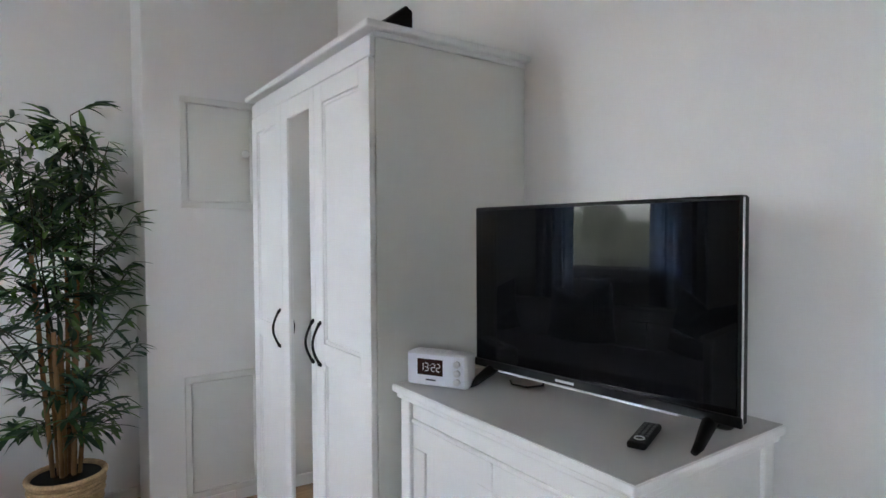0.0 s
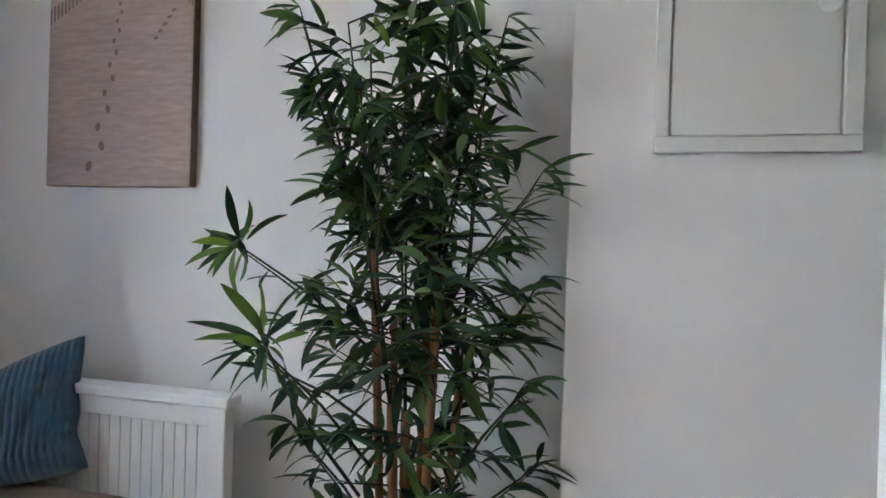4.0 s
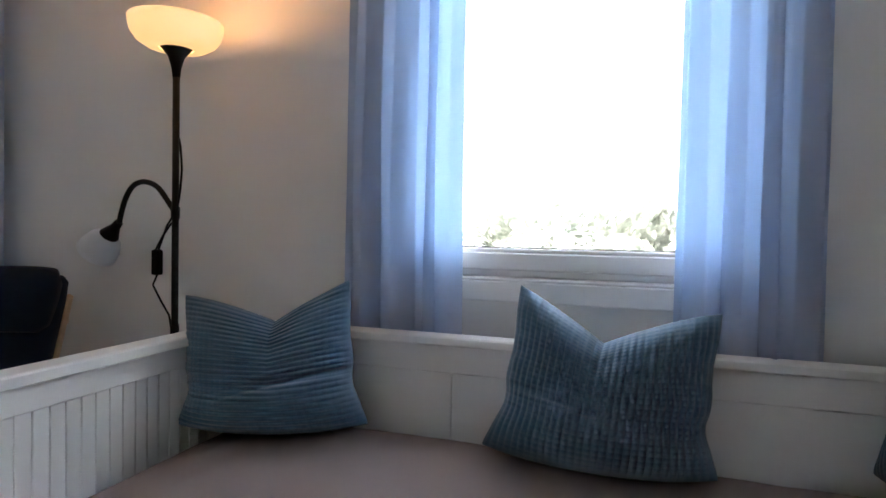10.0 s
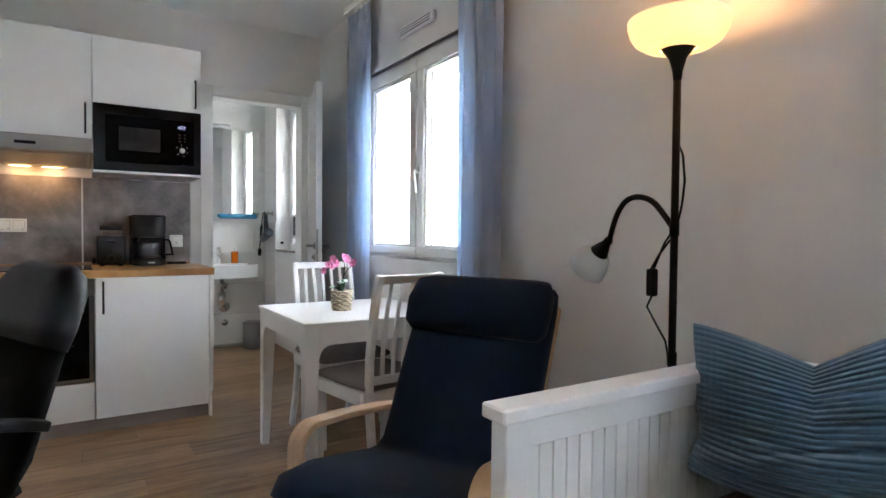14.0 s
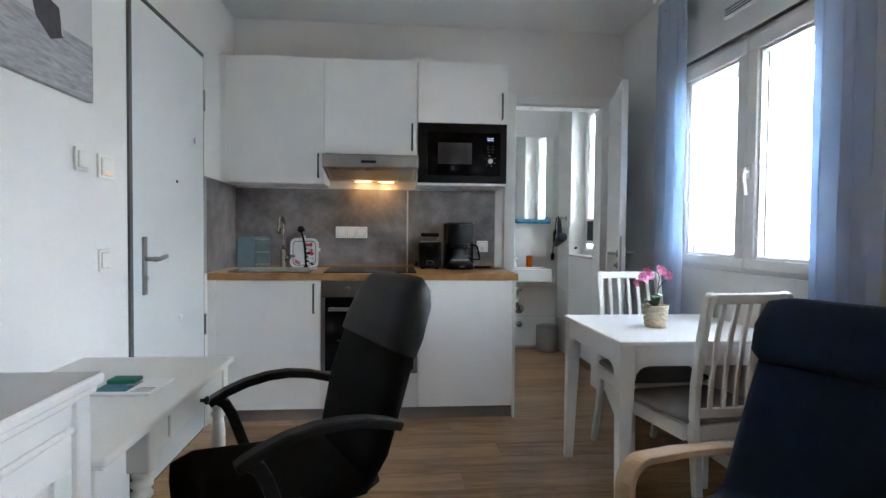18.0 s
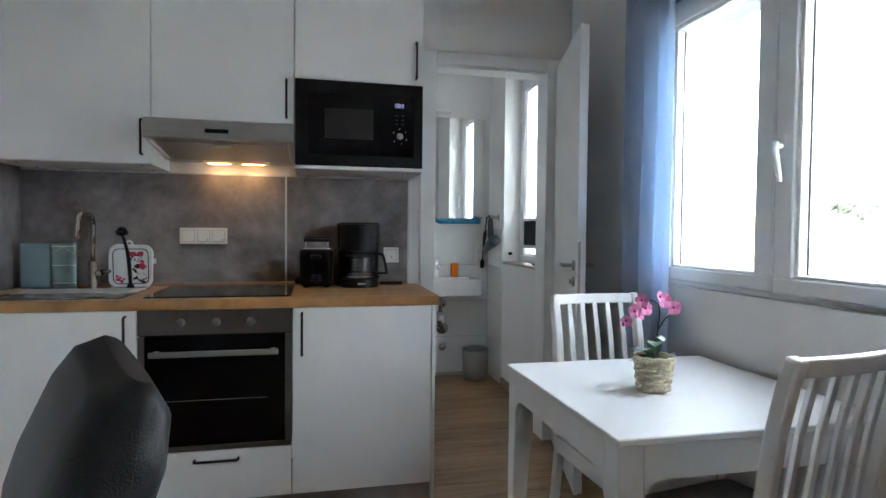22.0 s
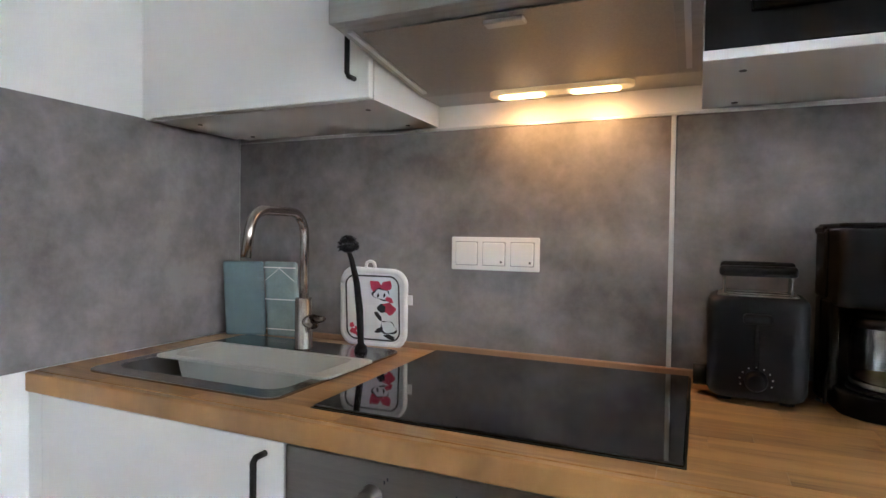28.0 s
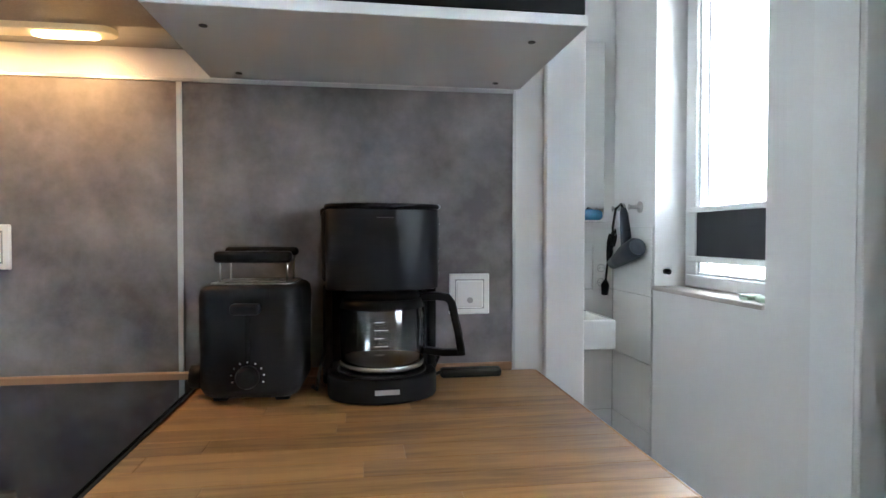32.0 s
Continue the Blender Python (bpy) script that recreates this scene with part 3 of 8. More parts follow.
def casement(win_name, y0, y1, z0, z1, sashes, label, top_band=0.0, deep=0.03):
    """A white plastic window in the west wall; sashes: (y0, y1, handle side)."""
    w = thing(win_name, pose(W_X - deep, (y0 + y1) / 2, z0), label, "window", kind="structure")
    cy = (y0 + y1) / 2
    h = z1 - z0
    a, b = y0 - cy, y1 - cy
    fr = bmesh.new()
    for q in ((a, b, 0, 0.055), (a, b, h - 0.055, h), (a, a + 0.055, 0.055, h - 0.055), (b - 0.055, b, 0.055, h - 0.055)):
        box(fr, -0.07, 0.0, *q, bev=0.003)
    part("window_frame", fr, PVC, w)
    for s0, s1, side in sashes:
        s0, s1 = s0 - cy, s1 - cy
        sash = bmesh.new()
        st = 0.075
        zb, zt = 0.02, h - 0.03
        sb_ = 0.052
        for q in ((s0, s1, zb, zb + sb_), (s0, s1, zt - st, zt), (s0, s0 + st, zb + sb_, zt - st), (s1 - st, s1, zb + sb_, zt - st)):
            box(sash, -0.06, 0.018, *q, bev=0.004)
        for q in ((s0 + st, s1 - st, zb + sb_, zb + sb_ + 0.012), (s0 + st, s1 - st, zt - st - 0.016, zt - st), (s0 + st, s0 + st + 0.016, zb + sb_ + 0.012, zt - st - 0.016), (s1 - st - 0.016, s1 - st, zb + sb_ + 0.012, zt - st - 0.016)):
            box(sash, -0.045, 0.006, *q, bev=0.003)
        so = part("sash", sash, PVC, w)
        gl = part("pane", boxm(-0.036, -0.03, s0 + st + 0.01, s1 - st - 0.01, zb + sb_ + 0.008, zt - st - 0.01), GLASS, so)
        gl.visible_shadow = False
        seal = bmesh.new()
        for q in ((s0 + st + 0.016, s1 - st - 0.016, zb + sb_ + 0.012, zb + sb_ + 0.016), (s0 + st + 0.016, s0 + st + 0.020, zb + sb_ + 0.016, zt - st - 0.02), (s1 - st - 0.020, s1 - st - 0.016, zb + sb_ + 0.016, zt - st - 0.02)):
            box(seal, -0.0295, -0.026, *q)
        part("rubber_seal", seal, RUBBER, so)
        if side:
            hy = s0 + 0.035 if side < 0 else s1 - 0.035
            hz = h * 0.42
            hb = bmesh.new()
            box(hb, 0.018, 0.028, hy - 0.014, hy + 0.014, hz - 0.035, hz + 0.035, bev=0.004)
            tube(hb, [(0.026, hy, hz), (0.05, hy, hz)], 0.009)
            tube(hb, [(0.05, hy, hz + 0.012), (0.056, hy + 0.004, hz - 0.02), (0.052, hy + 0.012, hz - 0.07), (0.046, hy + 0.015, hz - 0.115)], [0.011, 0.012, 0.010, 0.008])
            part("handle", smooth_all(hb), PVC, w, "white plastic window handle")
    if top_band:
        part("shutter_box_front", boxm(-0.06, -0.004, a, b, h, h + top_band, bev=0.003), PVC, w)
    return w


win1 = casement("window_1", W1[0], W1[1], W1[2], W1[3], [(W1[0] + 0.03, W1[1] - 0.03, 0)], "white plastic window above the daybed, overcast light outside")
# deep lower sill board of the north window
solo("window_sill", box(boxm(W_X - 0.028, W_X + 0.012, W1[0] - 0.03, W1[1] + 0.03, W1[2] - 0.010, W1[2] - 0.001, bev=0.003), W_X + 0.0005, W_X + 0.018, W1[0] - 0.03, W1[1] + 0.03, W1[2] - 0.068, W1[2] - 0.0105, bev=0.003), PVC, "white plastic sill board under the window", "window sill", kind="structure")
win2 = casement("window_2", W2[0], W2[1], W2[2], W2[3], [(W2[0] + 0.03, -0.983, 0), (-0.977, W2[1] - 0.03, -1)], "white two-sash plastic window beside the dining table")
band = solo("window_head_panel", boxm(W_X - 0.06, W_X - 0.006, W2[0], W2[1], W2[3], 2.40, bev=0.003), PVC, "white plastic panel above the window", "trim", kind="structure")
vent = thing("window_vent", pose(W_X - 0.006, -0.95, 2.29), "white slotted air vent on the window head", "vent")
part("body", boxm(0.0, 0.03, -0.2, 0.2, -0.02, 0.035, bev=0.012, seg=3), PVC, vent)
for i in range(3):
    part("slot", boxm(0.0295, 0.0315, -0.17, 0.17, -0.012 + i * 0.014, -0.006 + i * 0.014), RUBBER, vent)
# rolled shutter edge seen behind the glass head
for nm, y0, y1, zt in (("roller_shutter", W2[0] + 0.08, W2[1] - 0.08, W2[3]),):
    rs = thing(nm, pose(W_X - 0.16, (y0 + y1) / 2, zt - 0.2), "pale grey roller shutter rolled almost fully up", "shutter")
    hw = (y1 - y0) / 2
    for i in range(3):
        part("slat", boxm(-0.006, 0.006, -hw, hw, 0.06 + i * 0.045, 0.103 + i * 0.045, bev=0.003), BLINDG, rs)
winb = casement("window_3", WB[0], WB[1], WB[2], WB[3], [(WB[0] + 0.03, WB[1] - 0.03, 1)], "white plastic bathroom window with a dark lower screen", deep=0.14)
scr = thing("window_screen", pose(W_X - 0.128, (WB[0] + WB[1]) / 2, WB[2] + 0.12), "black privacy screen strip across the lower window pane", "screen")
part("panel", boxm(-0.004, 0.0, -0.285, 0.285, 0.03, 0.21), mat("black_screen_film", (0.012, 0.014, 0.02), 0.5), scr)
part("rail", boxm(-0.004, 0.012, -0.29, 0.29, 0.21, 0.232, bev=0.003), PVC, scr)
part("rail", boxm(-0.004, 0.012, -0.29, 0.29, 0.005, 0.03, bev=0.003), PVC, scr)


# curtains: hanging folds from a ceiling rail
def curtain(y0, y1, z0, z1, folds, seed, label):
    rnd = random.Random(seed)
    n = folds * 2
    wid = [rnd.uniform(0.5, 1.7) for _ in range(n)]
    tot = sum(wid)
    edges = [sum(wid[:i]) / tot for i in range(n + 1)]
    amp = [rnd.uniform(0.012, 0.026) for _ in range(n)]
    ph = [rnd.uniform(0, 6.28) for _ in range(n + 1)]
    nv, sub_ = 30, 9
    bm = bmesh.new()
    grid = []
    for j in range(nv + 1):
        v = j / nv
        low = 1 - v
        ed = [e + (0.22 / n) * math.sin(2.2 * v + ph[i]) * (0 < i < n) for i, e in enumerate(edges)]
        row = []
        for i in range(n * sub_ + 1):
            f = min(i // sub_, n - 1)
            q = (i - f * sub_) / sub_
            u = ed[f] + (ed[f + 1] - ed[f]) * (q + 0.10 * math.sin(2 * math.pi * q))
            grow = 0.6 + 0.55 * low + 0.15 * math.sin(3.1 * v + ph[f])
            x = (1 if f % 2 else -1) * amp[f] * grow * math.sin(math.pi * q) ** 0.8
            x += 0.005 * math.sin(11 * v + ph[f]) * math.sin(math.pi * q) + 0.004 * noise.noise((u * 5 + seed, v * 7, 0.2))
            pinch = 1 - 0.10 * math.exp(-(low / 0.09) ** 2) + 0.03 * math.sin(2.4 * v + seed)
            y = (u - 0.5) * (y1 - y0) * pinch
            row.append(bm.verts.new((x, y, (z1 - z0) * v)))
        grid.append(row)
    for a, b in zip(grid, grid[1:]):
        for i in range(n * sub_):
            f = bm.faces.new((a[i], a[i + 1], b[i + 1], b[i]))
            f.smooth = True
    c = thing("curtain", pose(W_X + 0.075, (y0 + y1) / 2, z0), label, "curtain", "blue curtains at the windows")
    part("fabric", bm, CURTAIN, c)
    tape = bmesh.new()
    rowv = [(0.012 * math.sin(2 * math.pi * folds * i / 40), (i / 40 - 0.5) * (y1 - y0) * 0.88, z1 - z0 - 0.035) for i in range(41)]
    sweep(tape, rowv, 0.06, 0.004, axis=(0, 0, 1))
    part("heading_tape", tape, CURTAIN, c)
    for i in range(folds + 2):
        part("glider", boxm(-0.004, 0.004, -0.003, 0.003, z1 - z0 - 0.004, z1 - z0 + 0.03), PVC, c).matrix_basis = pose(0, (i / (folds + 1) - 0.5) * (y1 - y0) * 0.84, 0)
    return c


CL = "light blue cotton curtain hanging in folds beside the window"
curtain(1.345, 1.715, 0.80, 2.57, 4, 3, CL)
curtain(2.272, 2.592, 0.80, 2.57, 4, 8, CL)
curtain(-1.76, -1.40, 0.70, 2.57, 4, 5, CL)
curtain(-0.425, -0.09, 0.70, 2.57, 4, 12, "light blue cotton curtain drawn aside in heavy folds")
for a, b in ((1.35, 2.68), (-1.8, 0.15)):
    rail = thing("curtain_rail", pose(W_X + 0.075, (a + b) / 2, 2.6), "slim white ceiling curtain rail", "curtain rail")
    part("track", boxm(-0.014, 0.014, (a - b) / 2, (b - a) / 2, 0.0, 0.05, bev=0.003), WHITE, rail)

# entrance door, flush in the east wall
ed = thing("door_1", pose(E_X, -1.37, 0), "closed pale grey flush entrance door with steel handle", "door", kind="structure")
part("leaf", boxm(-0.004, 0.045, -0.436, 0.505, 0.008, 2.178, bev=0.003), GREYD, ed)
fr = bmesh.new()
box(fr, -0.010, 0.06, 0.507, 0.535, 0, 2.20)
box(fr, -0.003, 0.06, -0.444, -0.438, 0, 2.20)
box(fr, -0.003, 0.06, -0.438, 0.507, 2.181, 2.20)
part("frame", fr, RUBBER, ed, "dark grey seal and frame")
# added, unseen strip that blocks outside light under the leaf
part("leak_strip", boxm(-0.002, 0.19, -0.428, 0.518, -0.011, 0.0078), RUBBER, ed)
plate = part("handle_plate", boxm(-0.014, -0.004, 0.370, 0.412, 0.885, 1.145, bev=0.0049, seg=3), STEELD, ed, "long rounded steel door plate")
hl = bmesh.new()
tube(hl, [(-0.012, 0.391, 1.045), (-0.055, 0.391, 1.045)], 0.010)
tube(hl, [(-0.055, 0.397, 1.045), (-0.058, 0.35, 1.044), (-0.056, 0.30, 1.049), (-0.055, 0.262, 1.052)], [0.011, 0.010, 0.010, 0.010])
part("lever", smooth_all(hl), STEELD, plate, "steel lever handle")
part("key_cylinder", tube(bmesh.new(), [(-0.012, 0.391, 0.96), (-0.024, 0.391, 0.96)], 0.011), STEEL, plate)
part("peephole", tube(bmesh.new(), [(-0.003, -0.012, 1.424), (-0.008, -0.012, 1.424)], 0.008), BLACK_M, ed)
for yy, zz in ((-0.29, 1.673), (-0.054, 0.721)):
    part("wall_stop", lathe(bmesh.new(), [(0.016, 0), (0.016, 0.004), (0.011, 0.008)], 16), PVC, ed).matrix_basis = pose(-0.004, yy, zz, 0, -90, 0)
for zz in (0.62, 1.93):
    part("hinge", tube(bmesh.new(), [(-0.008, -0.441, zz - 0.06), (-0.008, -0.441, zz + 0.06)], 0.006), RUBBER if zz < 1 else STEEL, ed)

# bathroom door frame and the open leaf
bf = thing("door_frame", pose(-1.045, S_Y, 0), "white wooden bathroom door frame", "door frame", kind="structure")
fb = bmesh.new()
for x0, x1 in ((0.341, 0.425), (-0.425, -0.300)):
    box(fb, x0, x1, 0.0, 0.018, 0, 2.18, bev=0.003)
box(fb, -0.300, 0.341, 0.0, 0.018, 2.110, 2.18, bev=0.003)
part("architrave", fb, WHITE, bf)
jb = bmesh.new()
box(jb, 0.341, 0.352, -0.13, -0.002, 0, 2.112)
box(jb, -0.372, -0.302, -0.13, -0.002, 0, 2.112)
box(jb, -0.302, 0.341, -0.13, -0.002, 2.100, 2.112)
part("jamb_lining", jb, WHITE, bf)
part("strike_plate", boxm(0.337, 0.3405, -0.05, -0.026, 0.94, 1.16), STEEL, bf)
bd = thing("door_2", pose(-1.412, S_Y + 0.040, 0, 0, 0, 75), "open white flush bathroom door with steel handle", "door", kind="structure")
part("leaf", boxm(0.0, 0.685, -0.02, 0.02, 0.008, 2.13, bev=0.003), WHITE, bd)
part("rebate", boxm(0.685, 0.697, -0.02, -0.004, 0.008, 2.13), WHITE, bd)
part("lock_plate", boxm(0.6972, 0.6996, -0.018, -0.006, 0.90, 1.16), STEEL, bd)
for sgn in (1, -1):
    b = bmesh.new()
    tube(b, [(0.625, sgn * 0.02, 1.05), (0.625, sgn * 0.028, 1.05)], 0.024, 16)
    tube(b, [(0.625, sgn * 0.026, 1.05), (0.625, sgn * 0.065, 1.05)], 0.009)
    tube(b, [(0.630, sgn * 0.066, 1.05), (0.58, sgn * 0.068, 1.05), (0.51, sgn * 0.064, 1.05)], 0.0095)
    part("handle", smooth_all(b), STEEL, bd, "steel lever handle with round rose")
    part("thumb_turn", smooth_all(tube(tube(bmesh.new(), [(0.625, sgn * 0.02, 0.975), (0.625, sgn * 0.028, 0.975)], 0.024, 16), [(0.625, sgn * 0.028, 0.975), (0.625, sgn * 0.042, 0.975)], 0.012)), STEEL, bd)
for zz in (0.25, 1.87):
    part("hinge", tube(bmesh.new(), [(-0.004, 0.024, zz - 0.04), (-0.004, 0.024, zz + 0.04)], 0.007), STEEL, bd)

# shaft access panels
for z0, z1, y_open in ((1.444, 1.962, True), (0.06, 0.648, False)):
    ap = thing("access_panel", pose(0.675, SHAFT_Y, z0), "white painted metal service access panel in the wall", "access panel", "service access panels")
    h = z1 - z0
    b = bmesh.new()
    for q in ((-0.176, 0.176, 0, 0.03), (-0.176, 0.176, h - 0.03, h), (-0.176, -0.150, 0.03, h - 0.03), (0.144, 0.176, 0.03, h - 0.03)):
        box(b, q[0], q[1], -0.014, 0.0, q[2], q[3], bev=0.002)
    part("frame", b, CREAMW, ap)
    part("flap", boxm(-0.147, 0.141, -0.010, 0.0, 0.033, h - 0.033, bev=0.0015), CREAMW, ap)
    if y_open:
        part("lock", lathe(bmesh.new(), [(0.020, 0), (0.020, 0.006), (0.016, 0.008)], 20), PVC, ap).matrix_basis = pose(0.118, -0.010, h * 0.5 + 0.01, 90, 0, 0)

# ceiling hatch above the kitchen
ch = thing("ceiling_vent", pose(-0.13, -1.72, CEIL_Z), "square white ceiling vent grille with dark edge", "vent")
part("frame", boxm(-0.19, 0.19, -0.19, 0.19, -0.012, 0.0, bev=0.004), TRIM, ch)
part("panel", boxm(-0.165, 0.165, -0.165, 0.165, -0.018, -0.0125, bev=0.003), PVC, ch)

# ---- the kitchen ----
KF, KB = -1.88, S_Y


def bar_handle(parent, a, b, out=(0, 1, 0), name="handle"):
    """A black bow handle between two points of a front."""
    a, b, o = Vector(a), Vector(b), Vector(out)
    d = (b - a).normalized()
    bm = bmesh.new()
    tube(bm, [a, a + o * 0.022, a + o * 0.028 + d * 0.006, b + o * 0.028 - d * 0.006, b + o * 0.022, b], 0.0055, 8)
    return part(name, smooth_all(bm), BLACK_M, parent, "black bow handle")


def base_unit(x0, x1, handle, label, top=0.797):
    c = thing("base_cabinet", pose((x0 + x1) / 2, KF - 0.3, 0.075), label, "cabinet", "kitchen base units")
    w = (x1 - x0) / 2
    part("body", boxm(-w + 0.001, w - 0.001, -0.295, 0.279, 0.0, top), KWHITE, c)
    d = part("door", boxm(-w + 0.002, w - 0.002, 0.281, 0.300, 0.004, 0.797, bev=0.0015), KWHITE, c)
    if handle:
        bar_handle(d, (handle - (x0 + x1) / 2, 0.3, 0.60), (handle - (x0 + x1) / 2, 0.3, 0.775))
    return c


base_unit(0.63, 1.255, 0.67, "white base cabinet under the sink with black handle", 0.66)
base_unit(-0.57, 0.03, -0.01, "white base cabinet beside the oven with black handle")
ks = thing("cabinet_side_panel", pose(-0.578, -2.17, 0.0), "white end panel of the kitchen run", "cabinet panel")
part("panel", boxm(-0.008, 0.007, -0.30, 0.295, 0.0, 0.874, bev=0.001), KWHITE, ks)
kf = thing("filler_strip", pose(1.278, KF - 0.01, 0.0), "white filler strip between cabinet and wall", "cabinet panel")
part("strip", boxm(-0.022, 0.022, -0.01, 0.008, 0.0, 0.874), KWHITE, kf)
pl = thing("plinth", pose(0.34, KF - 0.035, 0), "grey brown kitchen plinth board", "plinth")
part("board", boxm(-0.91, 0.915, -0.01, 0.008, 0.0, 0.073), PLINTH, pl)

ov = thing("oven", pose(0.33, KF, 0.075), "built-in stainless steel oven with black glass door", "oven")
part("body", boxm(-0.297, 0.297, -0.55, -0.021, 0.22, 0.797), BLACK_M, ov)
part("control_panel", boxm(-0.297, 0.297, -0.02, 0.002, 0.697, 0.797, bev=0.0015), OVENS, ov, "brushed steel control panel")
od = bmesh.new()
for q in ((-0.297, 0.297, 0.217, 0.24), (-0.297, -0.272, 0.24, 0.69), (0.272, 0.297, 0.24, 0.69)):
    box(od, q[0], q[1], -0.02, 0.003, q[2], q[3], bev=0.002)
dr = part("door_frame", od, OVENS, ov)
og = part("door_glass", boxm(-0.272, 0.272, -0.018, 0.001, 0.24, 0.69), GLOSSM, ov, "dark reflective oven glass")
part("rack", boxm(-0.2, 0.2, 0.0012, 0.0016, 0.425, 0.4275), OVENS, og)
part("handle", box(box(box(bmesh.new(), -0.247, 0.247, 0.035, 0.052, 0.614, 0.636, bev=0.004, seg=2), -0.235, -0.215, 0.0, 0.036, 0.617, 0.633), 0.215, 0.235, 0.0, 0.036, 0.617, 0.633), STEELD, ov, "flat steel bar handle")
for kx in (0.135, 0.0, -0.135):
    k = part("knob", smooth_all(lathe(bmesh.new(), [(0.017, 0), (0.017, 0.004), (0.0145, 0.006), (0.014, 0.022), (0.013, 0.024), (0.005, 0.0242)], 20)), OVENS, ov, "round steel oven knob")
    k.matrix_basis = pose(kx, 0.002, 0.747, -90, 0, 0)
for i in range(12):
    part("dial_mark", boxm(-0.0012, 0.0012, 0.0022, 0.0028, 0.0, 0.005), INK, ov).matrix_basis = pose(0.135 * (i % 3 - 1) + 0.03 * math.cos(0.6 + i), 0.0, 0.747 + 0.028 * math.sin(0.9 * i) - 0.002)
dw = thing("oven_cabinet", pose(0.33, KF - 0.3, 0.075), "white cabinet with a drawer under the oven", "cabinet", "kitchen base units")
dwf = part("drawer", boxm(-0.297, 0.297, 0.281, 0.300, 0.004, 0.213, bev=0.0015), KWHITE, dw)
bar_handle(dwf, (-0.085, 0.3, 0.178), (0.085, 0.3, 0.178))

# worktop of joined staves: every stave is a piece
wt = thing("worktop", pose(0.35, -2.16, 0.874), "oak butcher-block kitchen worktop with visible staves", "worktop")
core = bmesh.new()
for q in ((-0.949, 0.374, -0.314, 0.266), (0.826, 0.949, -0.314, 0.266), (0.3745, 0.8255, -0.314, -0.13), (0.3745, 0.8255, 0.2, 0.266)):
    box(core, *q, 0.0015, 0.0385)
part("core", core, STAVE, wt)
rs = random.Random(11)


def stave_row(y0, y1, cut):
    """One row of staves along x, leaving out a cut-out (x0, x1) or None."""
    x = -0.95
    while x < 0.95 - 1e-4:
        x2 = min(x + rs.uniform(0.22, 0.55), 0.95)
        if 0.95 - x2 < 0.12:
            x2 = 0.95
        segs = [(x, x2)]
        if cut:
            segs = [(a, b) for a, b in ((x, min(x2, cut[0])), (max(x, cut[1]), x2)) if b - a > 0.004]
        for a, b in segs:
            part("stave", boxm(a + 0.0002, b - 0.0002, y0 + 0.0002, y1 - 0.0002, 0.0386, 0.041, bev=0.0004), STAVE, wt)
        x = x2


rows = 12
for i in range(rows):
    a = -0.314 + i * 0.580 / rows
    b = a + 0.580 / rows
    stave_row(a, b, (0.36, 0.84) if a + 0.001 > -0.16 and b < 0.22 else None)
part("front_edge", boxm(-0.952, 0.95, 0.2662, 0.286, 0.0, 0.0405, bev=0.004, seg=2), STAVE, wt)
part("end_edge", boxm(-0.956, -0.9505, -0.314, 0.266, 0.0, 0.0405, bev=0.002), STAVE, wt)

# hob
hb = thing("hob", pose(0.33, -2.195, 0.917, -0.5, 0, 0), "black glass ceramic hob set in the worktop", "hob")
part("glass", boxm(-0.29, 0.29, -0.245, 0.255, 0.0005, 0.006, bev=0.002), GLOSSB, hb)
part("gasket", boxm(-0.293, 0.293, -0.248, 0.258, 0.0001, 0.0016), BLACK_M, hb, "thin black sealing edge")

# sink: steel basin set in, a grey plastic bowl resting across it
sk = thing("kitchen_sink", pose(0.95, -2.17, 0.915), "inset sink with steel rim and dark bowl", "sink")
part("rim", rim_ring(bmesh.new(), (0.25, 0.2375, 0.03), (0.222, 0.153, 0.045), 0.0006, 0.0065, (0, 0.042)), mat("dark_steel_rim", (0.34, 0.335, 0.33), 0.2, 1.0, vary=0.05), sk, bevel=0.0015)
b = stack(bmesh.new(), [(0.004, 0.2225, 0.1535, 0.045), (-0.12, 0.214, 0.146, 0.045), (-0.142, 0.20, 0.132, 0.05), (-0.148, 0.16, 0.10, 0.05)], caps=False)
bmesh.ops.holes_fill(b, edges=[e for e in b.edges if e.is_boundary and e.verts[0].co.z < -0.147])
bn_ = part("basin", b, mat("sink_steel_inside", (0.2, 0.2, 0.2), 0.35, 0.8, vary=0.1), sk)
bn_.matrix_basis = pose(0, 0.042, 0)
bn_.modifiers.new("thickness", "SOLIDIFY").thickness = 0.0015
part("drain", smooth_all(lathe(bmesh.new(), [(0.044, -0.1475), (0.042, -0.145), (0.02, -0.146)], 24, (0, 0.042, 0))), STEEL, sk)
ob = thing("washing_bowl", pose(0.927, -2.165, 0.9225), "grey plastic bowl resting across the sink", "washing bowl")
GP = mat("grey_green_plastic", (0.40, 0.405, 0.385), 0.4, vary=0.03)
TW, TD = 0.24, 0.092
rimp = part("rim", rim_ring(bmesh.new(), (TW, TD, 0.018), (TW - 0.042, TD - 0.018, 0.022), 0.0, 0.006), GP, ob, bevel=0.002)
b = stack(bmesh.new(), [(0.004, TW - 0.0415, TD - 0.0175, 0.022), (-0.07, TW - 0.055, TD - 0.024, 0.026), (-0.088, TW - 0.062, TD - 0.03, 0.03), (-0.095, TW - 0.085, TD - 0.048, 0.02)], caps=False)
bmesh.ops.holes_fill(b, edges=[e for e in b.edges if e.is_boundary and e.verts[0].co.z < -0.09])
bw = part("bowl", b, GP, ob)
bw.modifiers.new("thickness", "SOLIDIFY").thickness = 0.003

